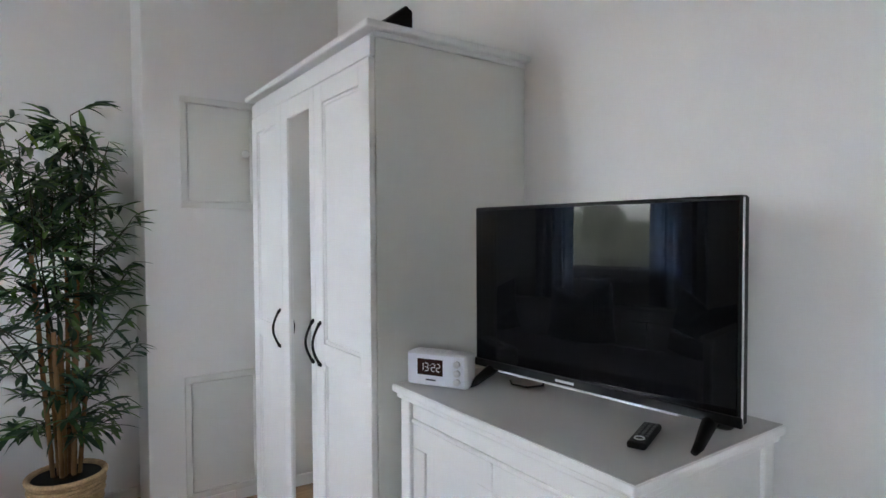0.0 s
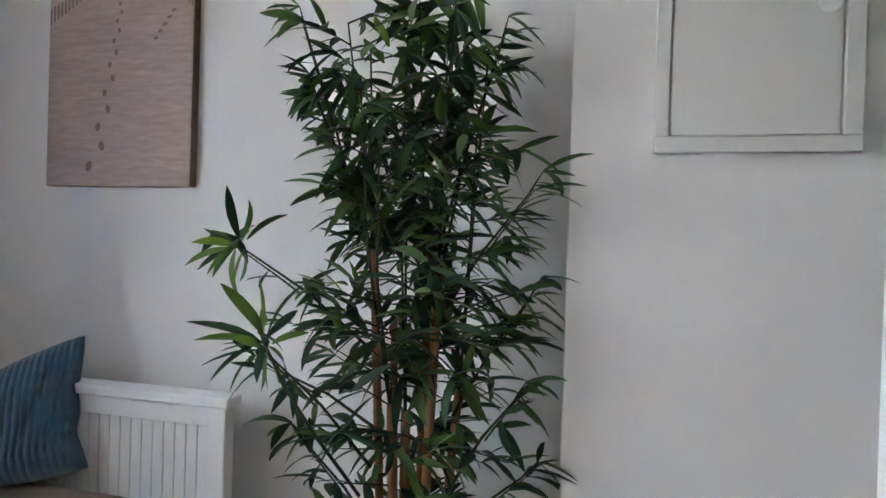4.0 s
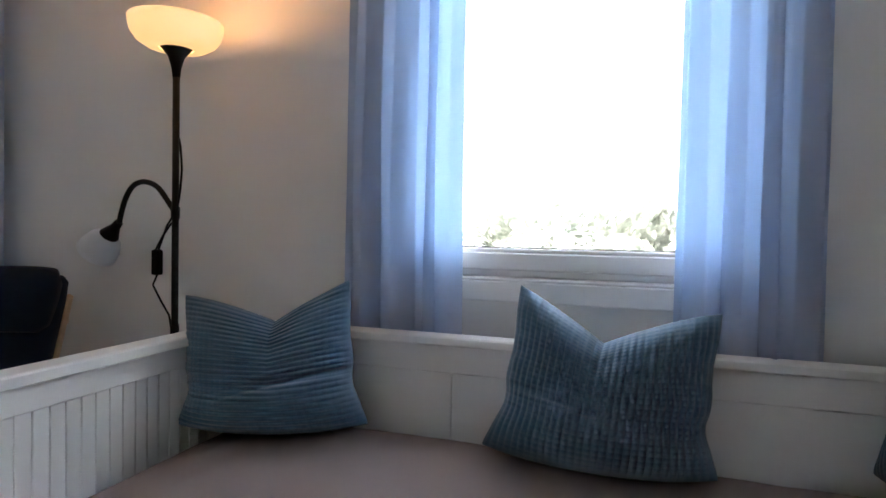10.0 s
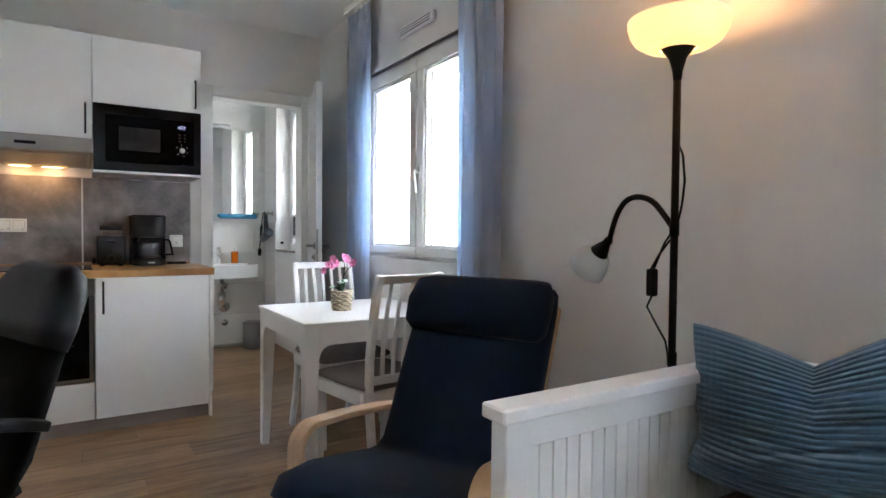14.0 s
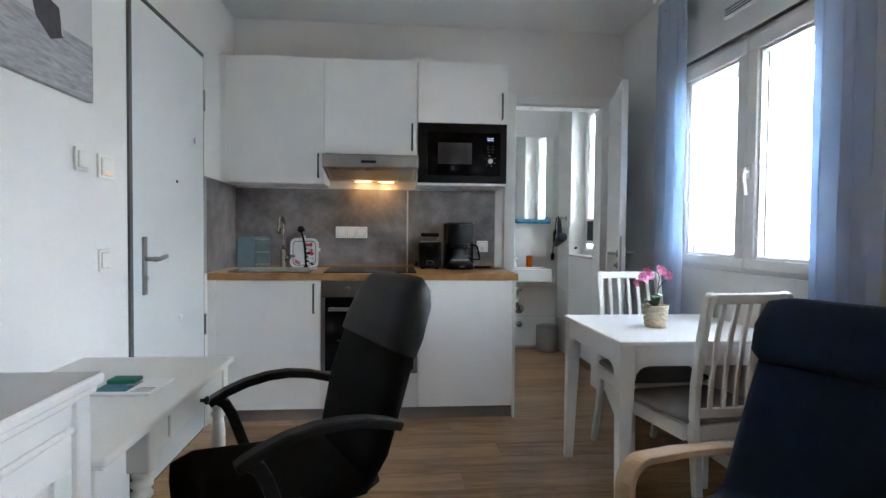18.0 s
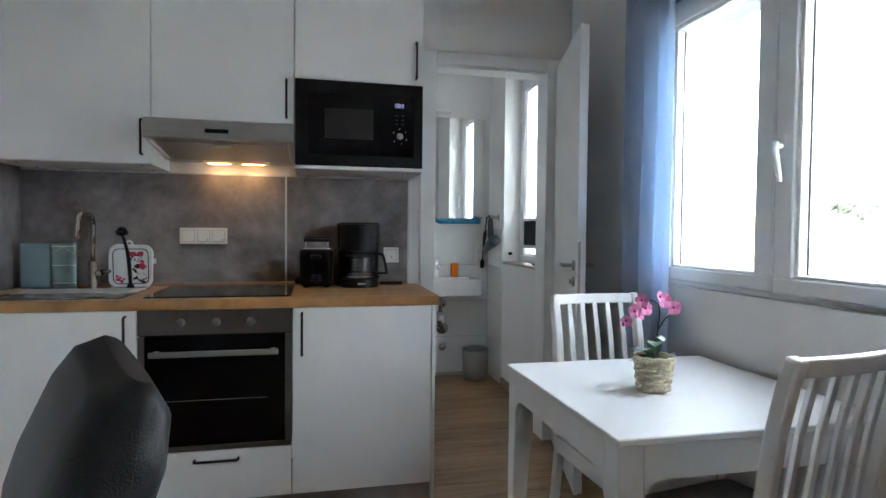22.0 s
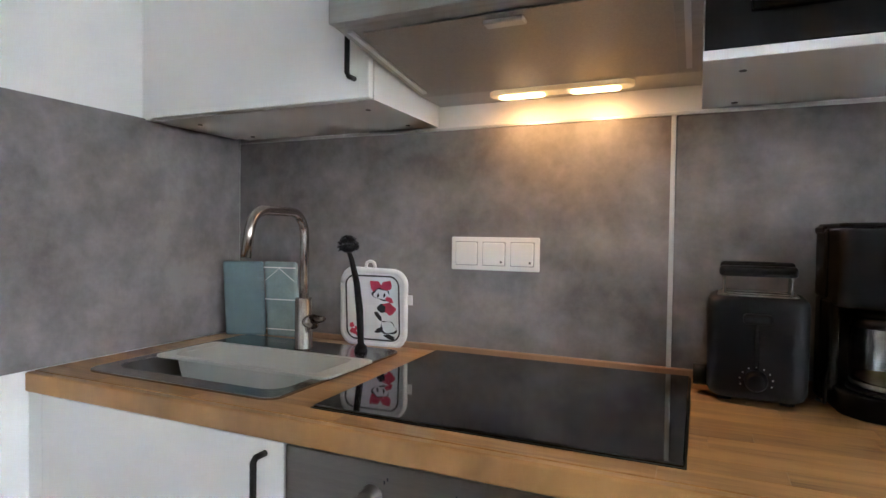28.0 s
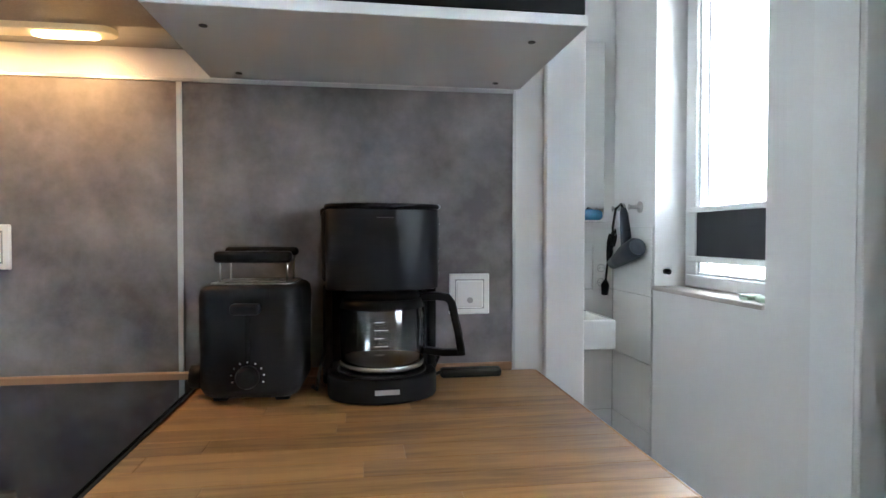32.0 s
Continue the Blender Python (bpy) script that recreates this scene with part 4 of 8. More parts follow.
# tap
tp = thing("kitchen_tap", pose(0.935, -2.335, 0.921), "brushed steel high-arc kitchen tap", "tap")
part("base", smooth_all(lathe(bmesh.new(), [(0.0235, 0), (0.0235, 0.004), (0.022, 0.006), (0.022, 0.125), (0.019, 0.128)], 24)), TAPS, tp)
sp = [(0, 0, 0.12), (0, 0, 0.275)] + arc((0, 0.055, 0.285), 0.055, 180, 90, 8, "yz") + [(0, 0.11, 0.34)] + arc((0, 0.15, 0.285), 0.055, 90, 15, 7, "yz") + [(0, 0.216, 0.235)]
part("spout", smooth_all(tube(bmesh.new(), sp, 0.0115, 14)), TAPS, tp)
tp.matrix_basis = pose(0.93, -2.315, 0.921, 0, 0, 3)
lv = part("lever", smooth_all(tube(tube(bmesh.new(), [(0, 0, 0.07), (0, 0.045, 0.07)], 0.016, 14), [(0, 0.04, 0.078), (0, 0.075, 0.082), (0, 0.085, 0.084)], [0.013, 0.008, 0.006], 10)), TAPS, tp)
lv.matrix_basis = pose(0, 0, 0, 0, 0, 68)

# cloths standing against the wall corner
cl = thing("dish_cloth", pose(1.205, -2.41, 0.919, -6, 0, 20), "folded blue-grey dish cloth standing at the wall", "cloth")
part("folded_cloth", boxm(-0.058, 0.058, -0.008, 0.008, 0.0, 0.212, bev=0.006, seg=2), TEALC, cl)
cl = thing("microfibre_cloth", pose(1.095, -2.44, 0.919, -5, 0, 8), "pale teal packed cloth with paper bands", "cloth")
part("pack", boxm(-0.05, 0.05, -0.009, 0.009, 0.0, 0.212, bev=0.007, seg=2), TEALP, cl)
for z in (0.02, 0.105, 0.195):
    part("band", boxm(-0.0495, 0.0495, 0.0085, 0.0095, z, z + 0.003), PAPER, cl)
for q in (-1, 1):
    part("seam", sweep(bmesh.new(), [(0, 0.0098, 0.195), (q * 0.045, 0.0098, 0.16)], 0.002, 0.0008, axis=(0, 1, 0)), PAPER, cl)

# pot holder
ph = thing("pot_holder", pose(0.812, -2.462, 0.919, -4, 0, 4), "white quilted pot holder with red and black print", "pot holder")
pad = stack(bmesh.new(), [(-0.006, 0.086, 0.094, 0.03), (-0.004, 0.09, 0.098, 0.032), (0.004, 0.09, 0.098, 0.032), (0.006, 0.086, 0.094, 0.03)])
pd = part("pad", pad, COTTON, ph)
pd.matrix_basis = pose(0, 0, 0.098, 90, 0, 0)
rim = [(x * 1.0, 0.0, 0.098 + y) for x, y in round_rect(0.09, 0.098, 0.034, 6)]
rim = [(x + 0.0025 * math.sin(31 * z), y, z + 0.002 * math.sin(40 * x)) for x, y, z in rim]
part("binding", smooth_all(tube(bmesh.new(), rim + rim[:1], 0.0085, 8)), COTTON, ph)
part("hanging_loop", smooth_all(tube(bmesh.new(), arc((0.006, 0, 0.208), 0.013, 0, 360, 16), 0.0045, 8)), COTTON, ph)
part("side_tag", boxm(-0.112, -0.098, -0.002, 0.002, 0.11, 0.135), COTTON, ph)
b = bmesh.new()
inner = round_rect(0.077, 0.085, 0.026, 6)
tube(b, [(x, 0.0068, 0.098 + y) for x, y in inner + inner[:1]], 0.0022, 6)
part("print_border", smooth_all(b), INK, ph)


def print_spot(i, px, pz, rw, rh, tilt, pm):
    """One printed shape: an uneven oval, slightly proud of the cloth."""
    b = bmesh.new()
    vs = []
    for k in range(20):
        a = 2 * math.pi * k / 20
        x_, z_ = rw * (1 + 0.16 * math.sin(3 * a + i)) * math.cos(a), rh * (1 + 0.14 * math.cos(4 * a + i)) * math.sin(a)
        vs.append(b.verts.new((px + x_ * math.cos(tilt) - z_ * math.sin(tilt), 0.0066 + 0.00025 * i, pz + x_ * math.sin(tilt) + z_ * math.cos(tilt))))
    b.faces.new(vs)
    r = bmesh.ops.extrude_face_region(b, geom=list(b.faces))
    bmesh.ops.translate(b, vec=(0, 0.0003, 0), verts=[e for e in r["geom"] if isinstance(e, bmesh.types.BMVert)])
    part("print_shape", b, pm, ph)


spots = ((-0.012, 0.155, 0.020, 0.014, 0.5, REDP), (-0.042, 0.158, 0.018, 0.012, -0.5, REDP), (-0.028, 0.135, 0.026, 0.016, 0.1, INK), (-0.029, 0.135, 0.023, 0.0135, 0.1, COTTON),
         (-0.05, 0.122, 0.012, 0.007, 0.5, REDP), (-0.018, 0.132, 0.003, 0.006, 0.2, INK), (-0.036, 0.133, 0.003, 0.006, 0.2, INK), (-0.048, 0.098, 0.021, 0.015, 0.3, REDP), (-0.028, 0.098, 0.012, 0.012, 0.2, INK),
         (-0.04, 0.074, 0.017, 0.012, 0.8, COTTON), (-0.018, 0.078, 0.015, 0.006, 0.9, INK), (-0.045, 0.048, 0.024, 0.018, 0.3, INK), (-0.046, 0.049, 0.021, 0.0145, 0.3, COTTON), (-0.02, 0.04, 0.013, 0.006, -0.5, INK), (-0.05, 0.024, 0.016, 0.006, 0.2, INK),
         (0.056, 0.034, 0.010, 0.008, 0.1, REDP), (0.04, 0.026, 0.009, 0.008, 0.6, REDP), (0.06, 0.05, 0.007, 0.007, 0.0, REDP), (0.046, 0.042, 0.007, 0.006, 0.4, REDP), (0.03, 0.036, 0.006, 0.005, 0.2, REDP))
for i, q in enumerate(spots):
    print_spot(i, *q)

# dish brush leaning upright
br = thing("dish_brush", pose(0.785, -2.352, 0.921, 0, 0, 20), "black dish brush standing on its suction foot", "brush")
part("handle", smooth_all(tube(bmesh.new(), [(0, 0, 0.0), (0.0, 0, 0.012), (0.0, 0, 0.02), (0.004, 0, 0.1), (0.012, 0, 0.17), (0.026, 0, 0.23), (0.032, 0, 0.245)], [0.017, 0.015, 0.008, 0.009, 0.008, 0.0065, 0.006], 12)), BLACK, br)
head = part("head", smooth_all(lathe(bmesh.new(), [(0.008, -0.015), (0.020, -0.008), (0.021, 0.004), (0.006, 0.010)], 16, (0.034, 0, 0.258))), BLACK, br)
b = bmesh.new()
rb = random.Random(4)
for i in range(320):
    th, phi = rb.uniform(0, 2 * math.pi), rb.uniform(-0.5, 1.4)
    d = Vector((math.cos(th) * math.cos(phi), math.sin(th) * math.cos(phi), math.sin(phi)))
    o = Vector((0.034, 0, 0.26)) + d * 0.012
    tube(b, [o, o + d * rb.uniform(0.010, 0.016)], 0.0014, 4)
tagged(part("bristles", b, BLACK, head), kind="stuff")

# toaster
to = thing("toaster", pose(-0.073, -2.372, 0.915, 0, 0, -3), "matt black two-slot toaster with bun rack", "toaster")
body = part("body", stack(bmesh.new(), [(0.008, 0.068, 0.068, 0.02), (0.012, 0.075, 0.075, 0.024), (0.024, 0.081, 0.080, 0.026), (0.17, 0.0825, 0.080, 0.026), (0.184, 0.081, 0.078, 0.026), (0.190, 0.076, 0.073, 0.024), (0.192, 0.068, 0.065, 0.02)], 6), APPL, to)
body.matrix_basis = pose(0, -0.005, 0)
tpl = part("top_plate", rim_ring(bmesh.new(), (0.066, 0.058, 0.012), (0.054, 0.046, 0.008), 0.1915, 0.1945), STEEL, to, "bright steel slot surround")
tpl.matrix_basis = pose(0, -0.005, 0)
part("top_plate", boxm(-0.054, 0.054, -0.014, 0.004, 0.1918, 0.1943), STEEL, to)
for q in (-0.0325, 0.0225):
    part("slot", boxm(-0.053, 0.053, q - 0.0175, q + 0.0175, 0.1916, 0.1924), mat("slot_dark", (0.004, 0.004, 0.004), 0.8, vary=0), to)
part("lever_slot", boxm(-0.004, 0.004, 0.0742, 0.0762, 0.062, 0.158, bev=0.0008), mat("slot_black", (0.0015, 0.0015, 0.0015), 0.9, vary=0), to)
part("lever", boxm(-0.023, 0.023, 0.0755, 0.1, 0.147, 0.165, bev=0.006, seg=3), APPL, to)
k = part("dial", smooth_all(lathe(bmesh.new(), [(0.019, 0), (0.019, 0.006), (0.015, 0.018), (0.012, 0.02)], 18)), APPL, to)
k.matrix_basis = pose(0.0, 0.075, 0.045, -90, 0, 0)
for i in range(9):
    a = radians(-20 + 27.5 * i)
    part("dial_mark", boxm(-0.0012, 0.0012, 0.0752, 0.0762, -0.0012, 0.0012), LETTER, to).matrix_basis = pose(0.026 * math.cos(a), 0, 0.045 + 0.024 * math.sin(a))
for q in (-0.035, 0.03):
    rk = part("rack_bar", boxm(-0.064, 0.064, q - 0.011, q + 0.011, 0.227 + 0.010 * (q < 0), 0.247 + 0.006 * (q < 0), bev=0.007, seg=3), APPL, to, "black bun rack bar")
    for e in (-0.055, 0.055):
        part("wire", tube(bmesh.new(), [(e, q, 0.195), (e, q, 0.235)], 0.002, 6), STEEL, rk)
for ex in (-0.05, 0.05):
    for ey in (-0.055, 0.04):
        part("foot", boxm(ex - 0.012, ex + 0.012, ey - 0.012, ey + 0.012, 0.0, 0.0125, bev=0.002), APPL, to)
part("side_knob", smooth_all(tube(bmesh.new(), [(0.078, 0.02, 0.035), (0.105, 0.02, 0.035)], 0.02, 12)), APPL, to)
cb = thing("power_cable", pose(-0.168, -2.34, 0.918), "black power cable lying beside the toaster", "cable")
part("cord", smooth_all(tube(bmesh.new(), [(0.0, 0.0, 0.012), (-0.008, 0.02, 0.01), (-0.012, 0.0, 0.04), (-0.022, -0.02, 0.08), (-0.026, -0.04, 0.06), (-0.02, -0.08, 0.01)], 0.0032, 8)), APPL, cb)

# coffee machine
cm = thing("coffee_machine", pose(-0.284, -2.368, 0.915, 0, 0, 4), "black filter coffee machine with glass jug", "coffee machine")


def rounded_slab(bm, w, y0, y1, z0, z1, n=28, bulge=0.03):
    pts = [(w, y0), (w, y1 - bulge)] + [(w * math.cos(a), y1 - bulge + bulge * math.sin(a)) for a in (math.pi * i / n for i in range(1, n))] + [(-w, y1 - bulge), (-w, y0)]
    lo = [bm.verts.new((x, y, z0)) for x, y in pts]
    hi = [bm.verts.new((x, y, z1)) for x, y in pts]
    for i in range(len(pts)):
        f = bm.faces.new((lo[i], lo[(i + 1) % len(pts)], hi[(i + 1) % len(pts)], hi[i]))
        f.smooth = 0 < i < len(pts) - 2
    bm.faces.new(lo[::-1])
    bm.faces.new(hi)
    return bm


part("base", rounded_slab(bmesh.new(), 0.093, -0.085, 0.108, 0.0, 0.042, bulge=0.07), APPL, cm, bevel=0.005)
part("hot_plate", lathe(bmesh.new(), [(0.076, 0.042), (0.076, 0.046), (0.07, 0.047)], 32, (0, 0.03, 0)), BLACK_M, cm)
part("column", boxm(-0.1, 0.1, -0.088, -0.045, 0.0, 0.19, bev=0.006, seg=2), APPL, cm)
for sx in (-1, 1):
    part("side_wing", boxm(sx * 0.092 - 0.008, sx * 0.092 + 0.008, -0.046, 0.012, 0.03, 0.19, bev=0.005, seg=2), APPL, cm)
part("filter_housing", rounded_slab(bmesh.new(), 0.096, -0.07, 0.085, 0.182, 0.318, bulge=0.045), APPL, cm, bevel=0.003)
part("water_tank", boxm(-0.104, 0.102, -0.088, -0.02, 0.19, 0.319, bev=0.008, seg=3), APPL, cm)
part("lid", rounded_slab(bmesh.new(), 0.098, -0.086, 0.086, 0.3185, 0.3265, bulge=0.045), APPL, cm, bevel=0.003)
part("lid_lip", boxm(0.094, 0.104, -0.086, -0.03, 0.308, 0.322, bev=0.003), APPL, cm)
part("water_gauge", tube(bmesh.new(), [(-0.098, 0.012, 0.195), (-0.098, 0.012, 0.306)], 0.006, 12), mat("smoky_gauge", (0.16, 0.165, 0.17), 0.12, vary=0, coat=0.5), cm)
for i in range(5):
    part("gauge_mark", boxm(-0.1045, -0.1035, 0.006, 0.014, 0.205 + i * 0.022, 0.2065 + i * 0.022), LETTER, cm)
part("hinge_cap", boxm(-0.106, -0.082, -0.035, 0.02, 0.3195, 0.328, bev=0.003), SILVER, cm)
part("maker_mark", boxm(-0.02, 0.02, 0.1078, 0.1086, 0.017, 0.025), SILVER, cm)
part("maker_mark", boxm(-0.014, 0.014, 0.0852, 0.0862, 0.302, 0.3035), RUBBER, cm)
jg = part("jug", smooth_all(lathe(bmesh.new(), [(0.060, 0.0), (0.067, 0.004), (0.0715, 0.016), (0.073, 0.04), (0.073, 0.085), (0.069, 0.108), (0.064, 0.120), (0.0615, 0.120), (0.0665, 0.107), (0.0705, 0.084), (0.0705, 0.041), (0.069, 0.018), (0.062, 0.008), (0.02, 0.005)], 40)), GLASS, cm, "clear glass coffee jug")
jg.matrix_basis = pose(0, 0.03, 0.047)
part("lid", smooth_all(lathe(bmesh.new(), [(0.062, 0.119), (0.065, 0.121), (0.063, 0.130), (0.03, 0.134)], 28)), APPL, jg)
part("band", smooth_all(lathe(bmesh.new(), [(0.0702, 0.104), (0.0725, 0.104), (0.0675, 0.119), (0.0655, 0.119)], 32)), APPL, jg)
# steel ring drawn for the hot plate's reflection in the jug's foot
part("reflection_ring", smooth_all(lathe(bmesh.new(), [(0.0675, 0.003), (0.070, 0.004), (0.0728, 0.011), (0.0715, 0.012)], 32)), STEELD, jg)
hnd = bmesh.new()
sweep(hnd, [(-0.060, 0.0, 0.119), (-0.095, 0.012, 0.121), (-0.112, 0.018, 0.119), (-0.119, 0.02, 0.109), (-0.131, 0.022, 0.055), (-0.136, 0.024, 0.018)], 0.022, 0.014, axis=(0.2, 1, 0))
sweep(hnd, [(-0.137, 0.024, 0.024), (-0.105, 0.014, 0.022), (-0.072, 0.004, 0.026)], 0.02, 0.012, axis=(0.2, 1, 0))
sweep(hnd, [(-0.072, 0.004, 0.02), (-0.0745, 0.004, 0.06), (-0.071, 0.004, 0.108)], 0.02, 0.006, axis=(0.2, 1, 0))
part("handle", hnd, APPL, jg, "angular black jug handle", bevel=0.003)
for i in range(5):
    part("level_mark", boxm(-0.008 - 0.006 * (i % 2), 0.008, 0.0, 0.0008, 0, 0.001), LETTER, jg).matrix_basis = pose(0.012, 0.0732, 0.034 + i * 0.013)
pc = thing("coffee_cable", pose(-0.42, -2.43, 0.915), "black plug and cable lying on the worktop", "cable")
part("plug", boxm(-0.1, 0.02, -0.012, 0.012, 0.0, 0.018, bev=0.006, seg=2), APPL, pc)
part("cord", smooth_all(tube(bmesh.new(), [(0.02, 0, 0.01), (0.05, 0.02, 0.006), (0.045, 0.05, 0.02), (0.03, 0.05, 0.05), (0.05, 0.02, 0.07)], 0.0035, 8)), APPL, pc)

# splashback panels, trims
sb = thing("splashback", pose(0, S_Y, 0.915), "grey concrete-look laminate splashback with slim trims", "splashback", kind="structure")
part("panel", boxm(0.088, 1.288, 0.0, 0.009, 0.004, 0.558), CONC, sb)
part("panel", boxm(-0.553, 0.078, 0.0, 0.009, 0.004, 0.558), CONC, sb)
part("joint_trim", boxm(0.078, 0.088, 0.0, 0.0115, 0.004, 0.558, bev=0.001), TRIM, sb)
part("end_trim", boxm(-0.560, -0.553, 0.0, 0.0115, 0.004, 0.565, bev=0.001), TRIM, sb)
part("top_trim", boxm(-0.553, 1.288, 0.0, 0.0115, 0.558, 0.565, bev=0.001), TRIM, sb)
part("bottom_trim", boxm(-0.553, 1.285, 0.0, 0.014, 0.0005, 0.018, bev=0.003), mat("oak_trim", (0.30, 0.17, 0.09), 0.4), sb)
part("side_panel", boxm(1.288, E_X - 0.0005, 0.010, 0.665, 0.004, 0.574), CONC, sb)
part("side_trim", boxm(1.284, E_X - 0.0005, 0.665, 0.671, 0.004, 0.577), TRIM, sb)

# switches and sockets
def plate(cx, cz, n, kinds, y=S_Y + 0.009, name="socket_plate", label="white triple socket and switch plate"):
    t = thing(name, pose(cx, y, cz), label, "wall plate")
    w = 0.0355 * n + 0.005
    part("frame", boxm(-w, w, 0.0, 0.008, -0.0405, 0.0405, bev=0.002), SWITCH, t)
    for i in range(n):
        x = (n - 1) * 0.0355 - i * 0.071
        # flat grey plate painted as the shade between frame and insert
        part("shadow_gap", boxm(x - 0.0292, x + 0.0292, 0.0075, 0.0083, -0.0292, 0.0292), GAP, t)
        part("insert", boxm(x - 0.0275, x + 0.0275, 0.008, 0.0125 if kinds[i] == "s" else 0.011, -0.0275, 0.0275, bev=0.0025), SWITCH, t)
        if kinds[i] == "s":
            part("lens", boxm(x - 0.022, x - 0.017, 0.0125, 0.013, -0.022, -0.017), RUBBER, t)
    return t


plate(0.481, 1.167, 3, "oss")
sp1 = plate(-0.464, 1.072, 1, "o", label="white single wall switch with key lock")
part("lock_cylinder", tube(bmesh.new(), [(0.0, 0.011, -0.012), (0.0, 0.014, -0.012)], 0.006), STEEL, sp1)

# wall cabinets
WF = -2.142


def wall_unit(x0, x1, z0, z1, handle, label):
    c = thing("wall_cabinet", pose((x0 + x1) / 2, S_Y, z0), label, "cabinet", "kitchen wall units")
    w, h, d = (x1 - x0) / 2, z1 - z0, WF - S_Y
    part("body", boxm(-w + 0.001, w - 0.001, 0.0, d - 0.02, 0.0, h), KWHITE, c)
    do = part("door", boxm(-w + 0.0015, w - 0.0015, d - 0.018, d, 0.001, h - 0.001, bev=0.0015), KWHITE, c)
    if handle:
        hx, ha, hz = handle
        bar_handle(do, (hx - (x0 + x1) / 2, d, ha - z0), (hx - (x0 + x1) / 2, d, hz - z0))
    return c


wa = wall_unit(0.640, 1.265, 1.485, 2.30, (0.675, 1.525, 1.675), "tall white wall cabinet with black handle")
for sx in (-0.25, 0.25):
    for sy in (0.05, 0.24):
        part("screw_cover", tube(bmesh.new(), [(sx, sy, -0.0015), (sx, sy, 0.002)], 0.006, 8), RUBBER, wa)
wall_unit(0.032, 0.638, 1.672, 2.30, (0.066, 1.715, 1.885), "white wall cabinet above the cooker hood")
mcab = wall_unit(-0.570, 0.030, 1.900, 2.30, (-0.535, 1.93, 2.10), "white wall cabinet above the microwave")
mh = thing("microwave_housing", pose(-0.27, S_Y, 1.485), "white open cabinet housing the microwave", "cabinet", "kitchen wall units")
b = bmesh.new()
dd = WF - S_Y
box(b, -0.3, 0.3, 0.0, dd + 0.016, 0.0, 0.016, bev=0.001)
box(b, -0.3, -0.284, 0.0, dd - 0.002, 0.0165, 0.414)
box(b, 0.284, 0.3, 0.0, dd - 0.002, 0.0165, 0.414)
part("carcass", b, KWHITE, mh)
for sx in (-0.24, 0.24):
    for sy in (0.04, 0.28):
        part("screw_cover", tube(bmesh.new(), [(sx, sy, -0.0015), (sx, sy, 0.002)], 0.006, 8), RUBBER, mh)
fs = thing("wall_filler", pose(1.282, WF - 0.01, 1.485), "white filler strip beside the wall cabinet", "cabinet panel")
part("strip", boxm(-0.0165, 0.0165, -0.3, 0.004, 0.0, 0.815), KWHITE, fs)

mw = thing("microwave", pose(-0.27, WF, 1.502), "built-in black microwave with glass door and dial", "microwave")
part("body", boxm(-0.28, 0.28, -0.32, -0.004, 0.0, 0.39), BLACK_M, mw)
part("front_frame", boxm(-0.298, 0.298, -0.003, 0.012, 0.0, 0.396, bev=0.002), BLACK, mw)
md = part("door", boxm(-0.255, 0.235, 0.0125, 0.026, 0.05, 0.335, bev=0.002), GLOSSM, mw, "black glass microwave door")
part("window", boxm(-0.06, 0.165, 0.0262, 0.0268, 0.125, 0.265), mat("smoked_window", (0.016, 0.016, 0.018), 0.3, vary=0), md)
kn = part("dial", smooth_all(lathe(bmesh.new(), [(0.0155, 0), (0.0155, 0.006), (0.013, 0.008)], 22)), STEEL, mw, "silver dial")
kn.matrix_basis = pose(-0.185, 0.026, 0.147, -90, 0, 0)
for i in range(6):
    part("dial_mark", boxm(-0.001, 0.001, 0.0262, 0.0268, -0.003, 0.003), LETTER, mw).matrix_basis = pose(-0.185 + 0.035 * math.cos(0.5 + i), 0, 0.147 + 0.035 * math.sin(0.5 + i))
for i in range(6):
    part("key_mark", boxm(-0.006, 0.006, 0.0262, 0.0266, -0.001, 0.001), RUBBER, mw).matrix_basis = pose(-0.17 - 0.03 * (i % 2), 0, 0.205 + 0.02 * (i // 2))

SEG = {"0": "abcdef", "1": "bc", "2": "abged", "3": "abgcd", "8": "abcdefg"}


def digits(text, parent, height, material, put):
    """Seven-segment digits; put maps (x along the text, z) to a pose."""
    w, t = height * 0.5, height * 0.09
    x = 0.0
    for ch in text:
        if ch == ":":
            for z in (0.3, 0.7):
                part("display_dot", boxm(-t / 2, t / 2, 0, 0.0006, -t / 2, t / 2), material, parent).matrix_basis = put(x + t, z * height)
            x += 3.2 * t
            continue
        for s in SEG[ch]:
            cx, cz, hor = {"a": (w / 2, height, 1), "g": (w / 2, height / 2, 1), "d": (w / 2, 0, 1), "f": (0, height * 0.75, 0), "b": (w, height * 0.75, 0), "e": (0, height * 0.25, 0), "c": (w, height * 0.25, 0)}[s]
            q = (w / 2 - t * 0.6, t / 2) if hor else (t / 2, height / 4 - t * 0.4)
            part("display_segment", boxm(-q[0], q[0], 0, 0.0006, -q[1], q[1]), material, parent).matrix_basis = put(x + cx, cz)
        x += w + 2.6 * t


digits("1322", mw, 0.018, LEDB, lambda x, z: pose(-0.155 - x, 0.0262, 0.282 + z))

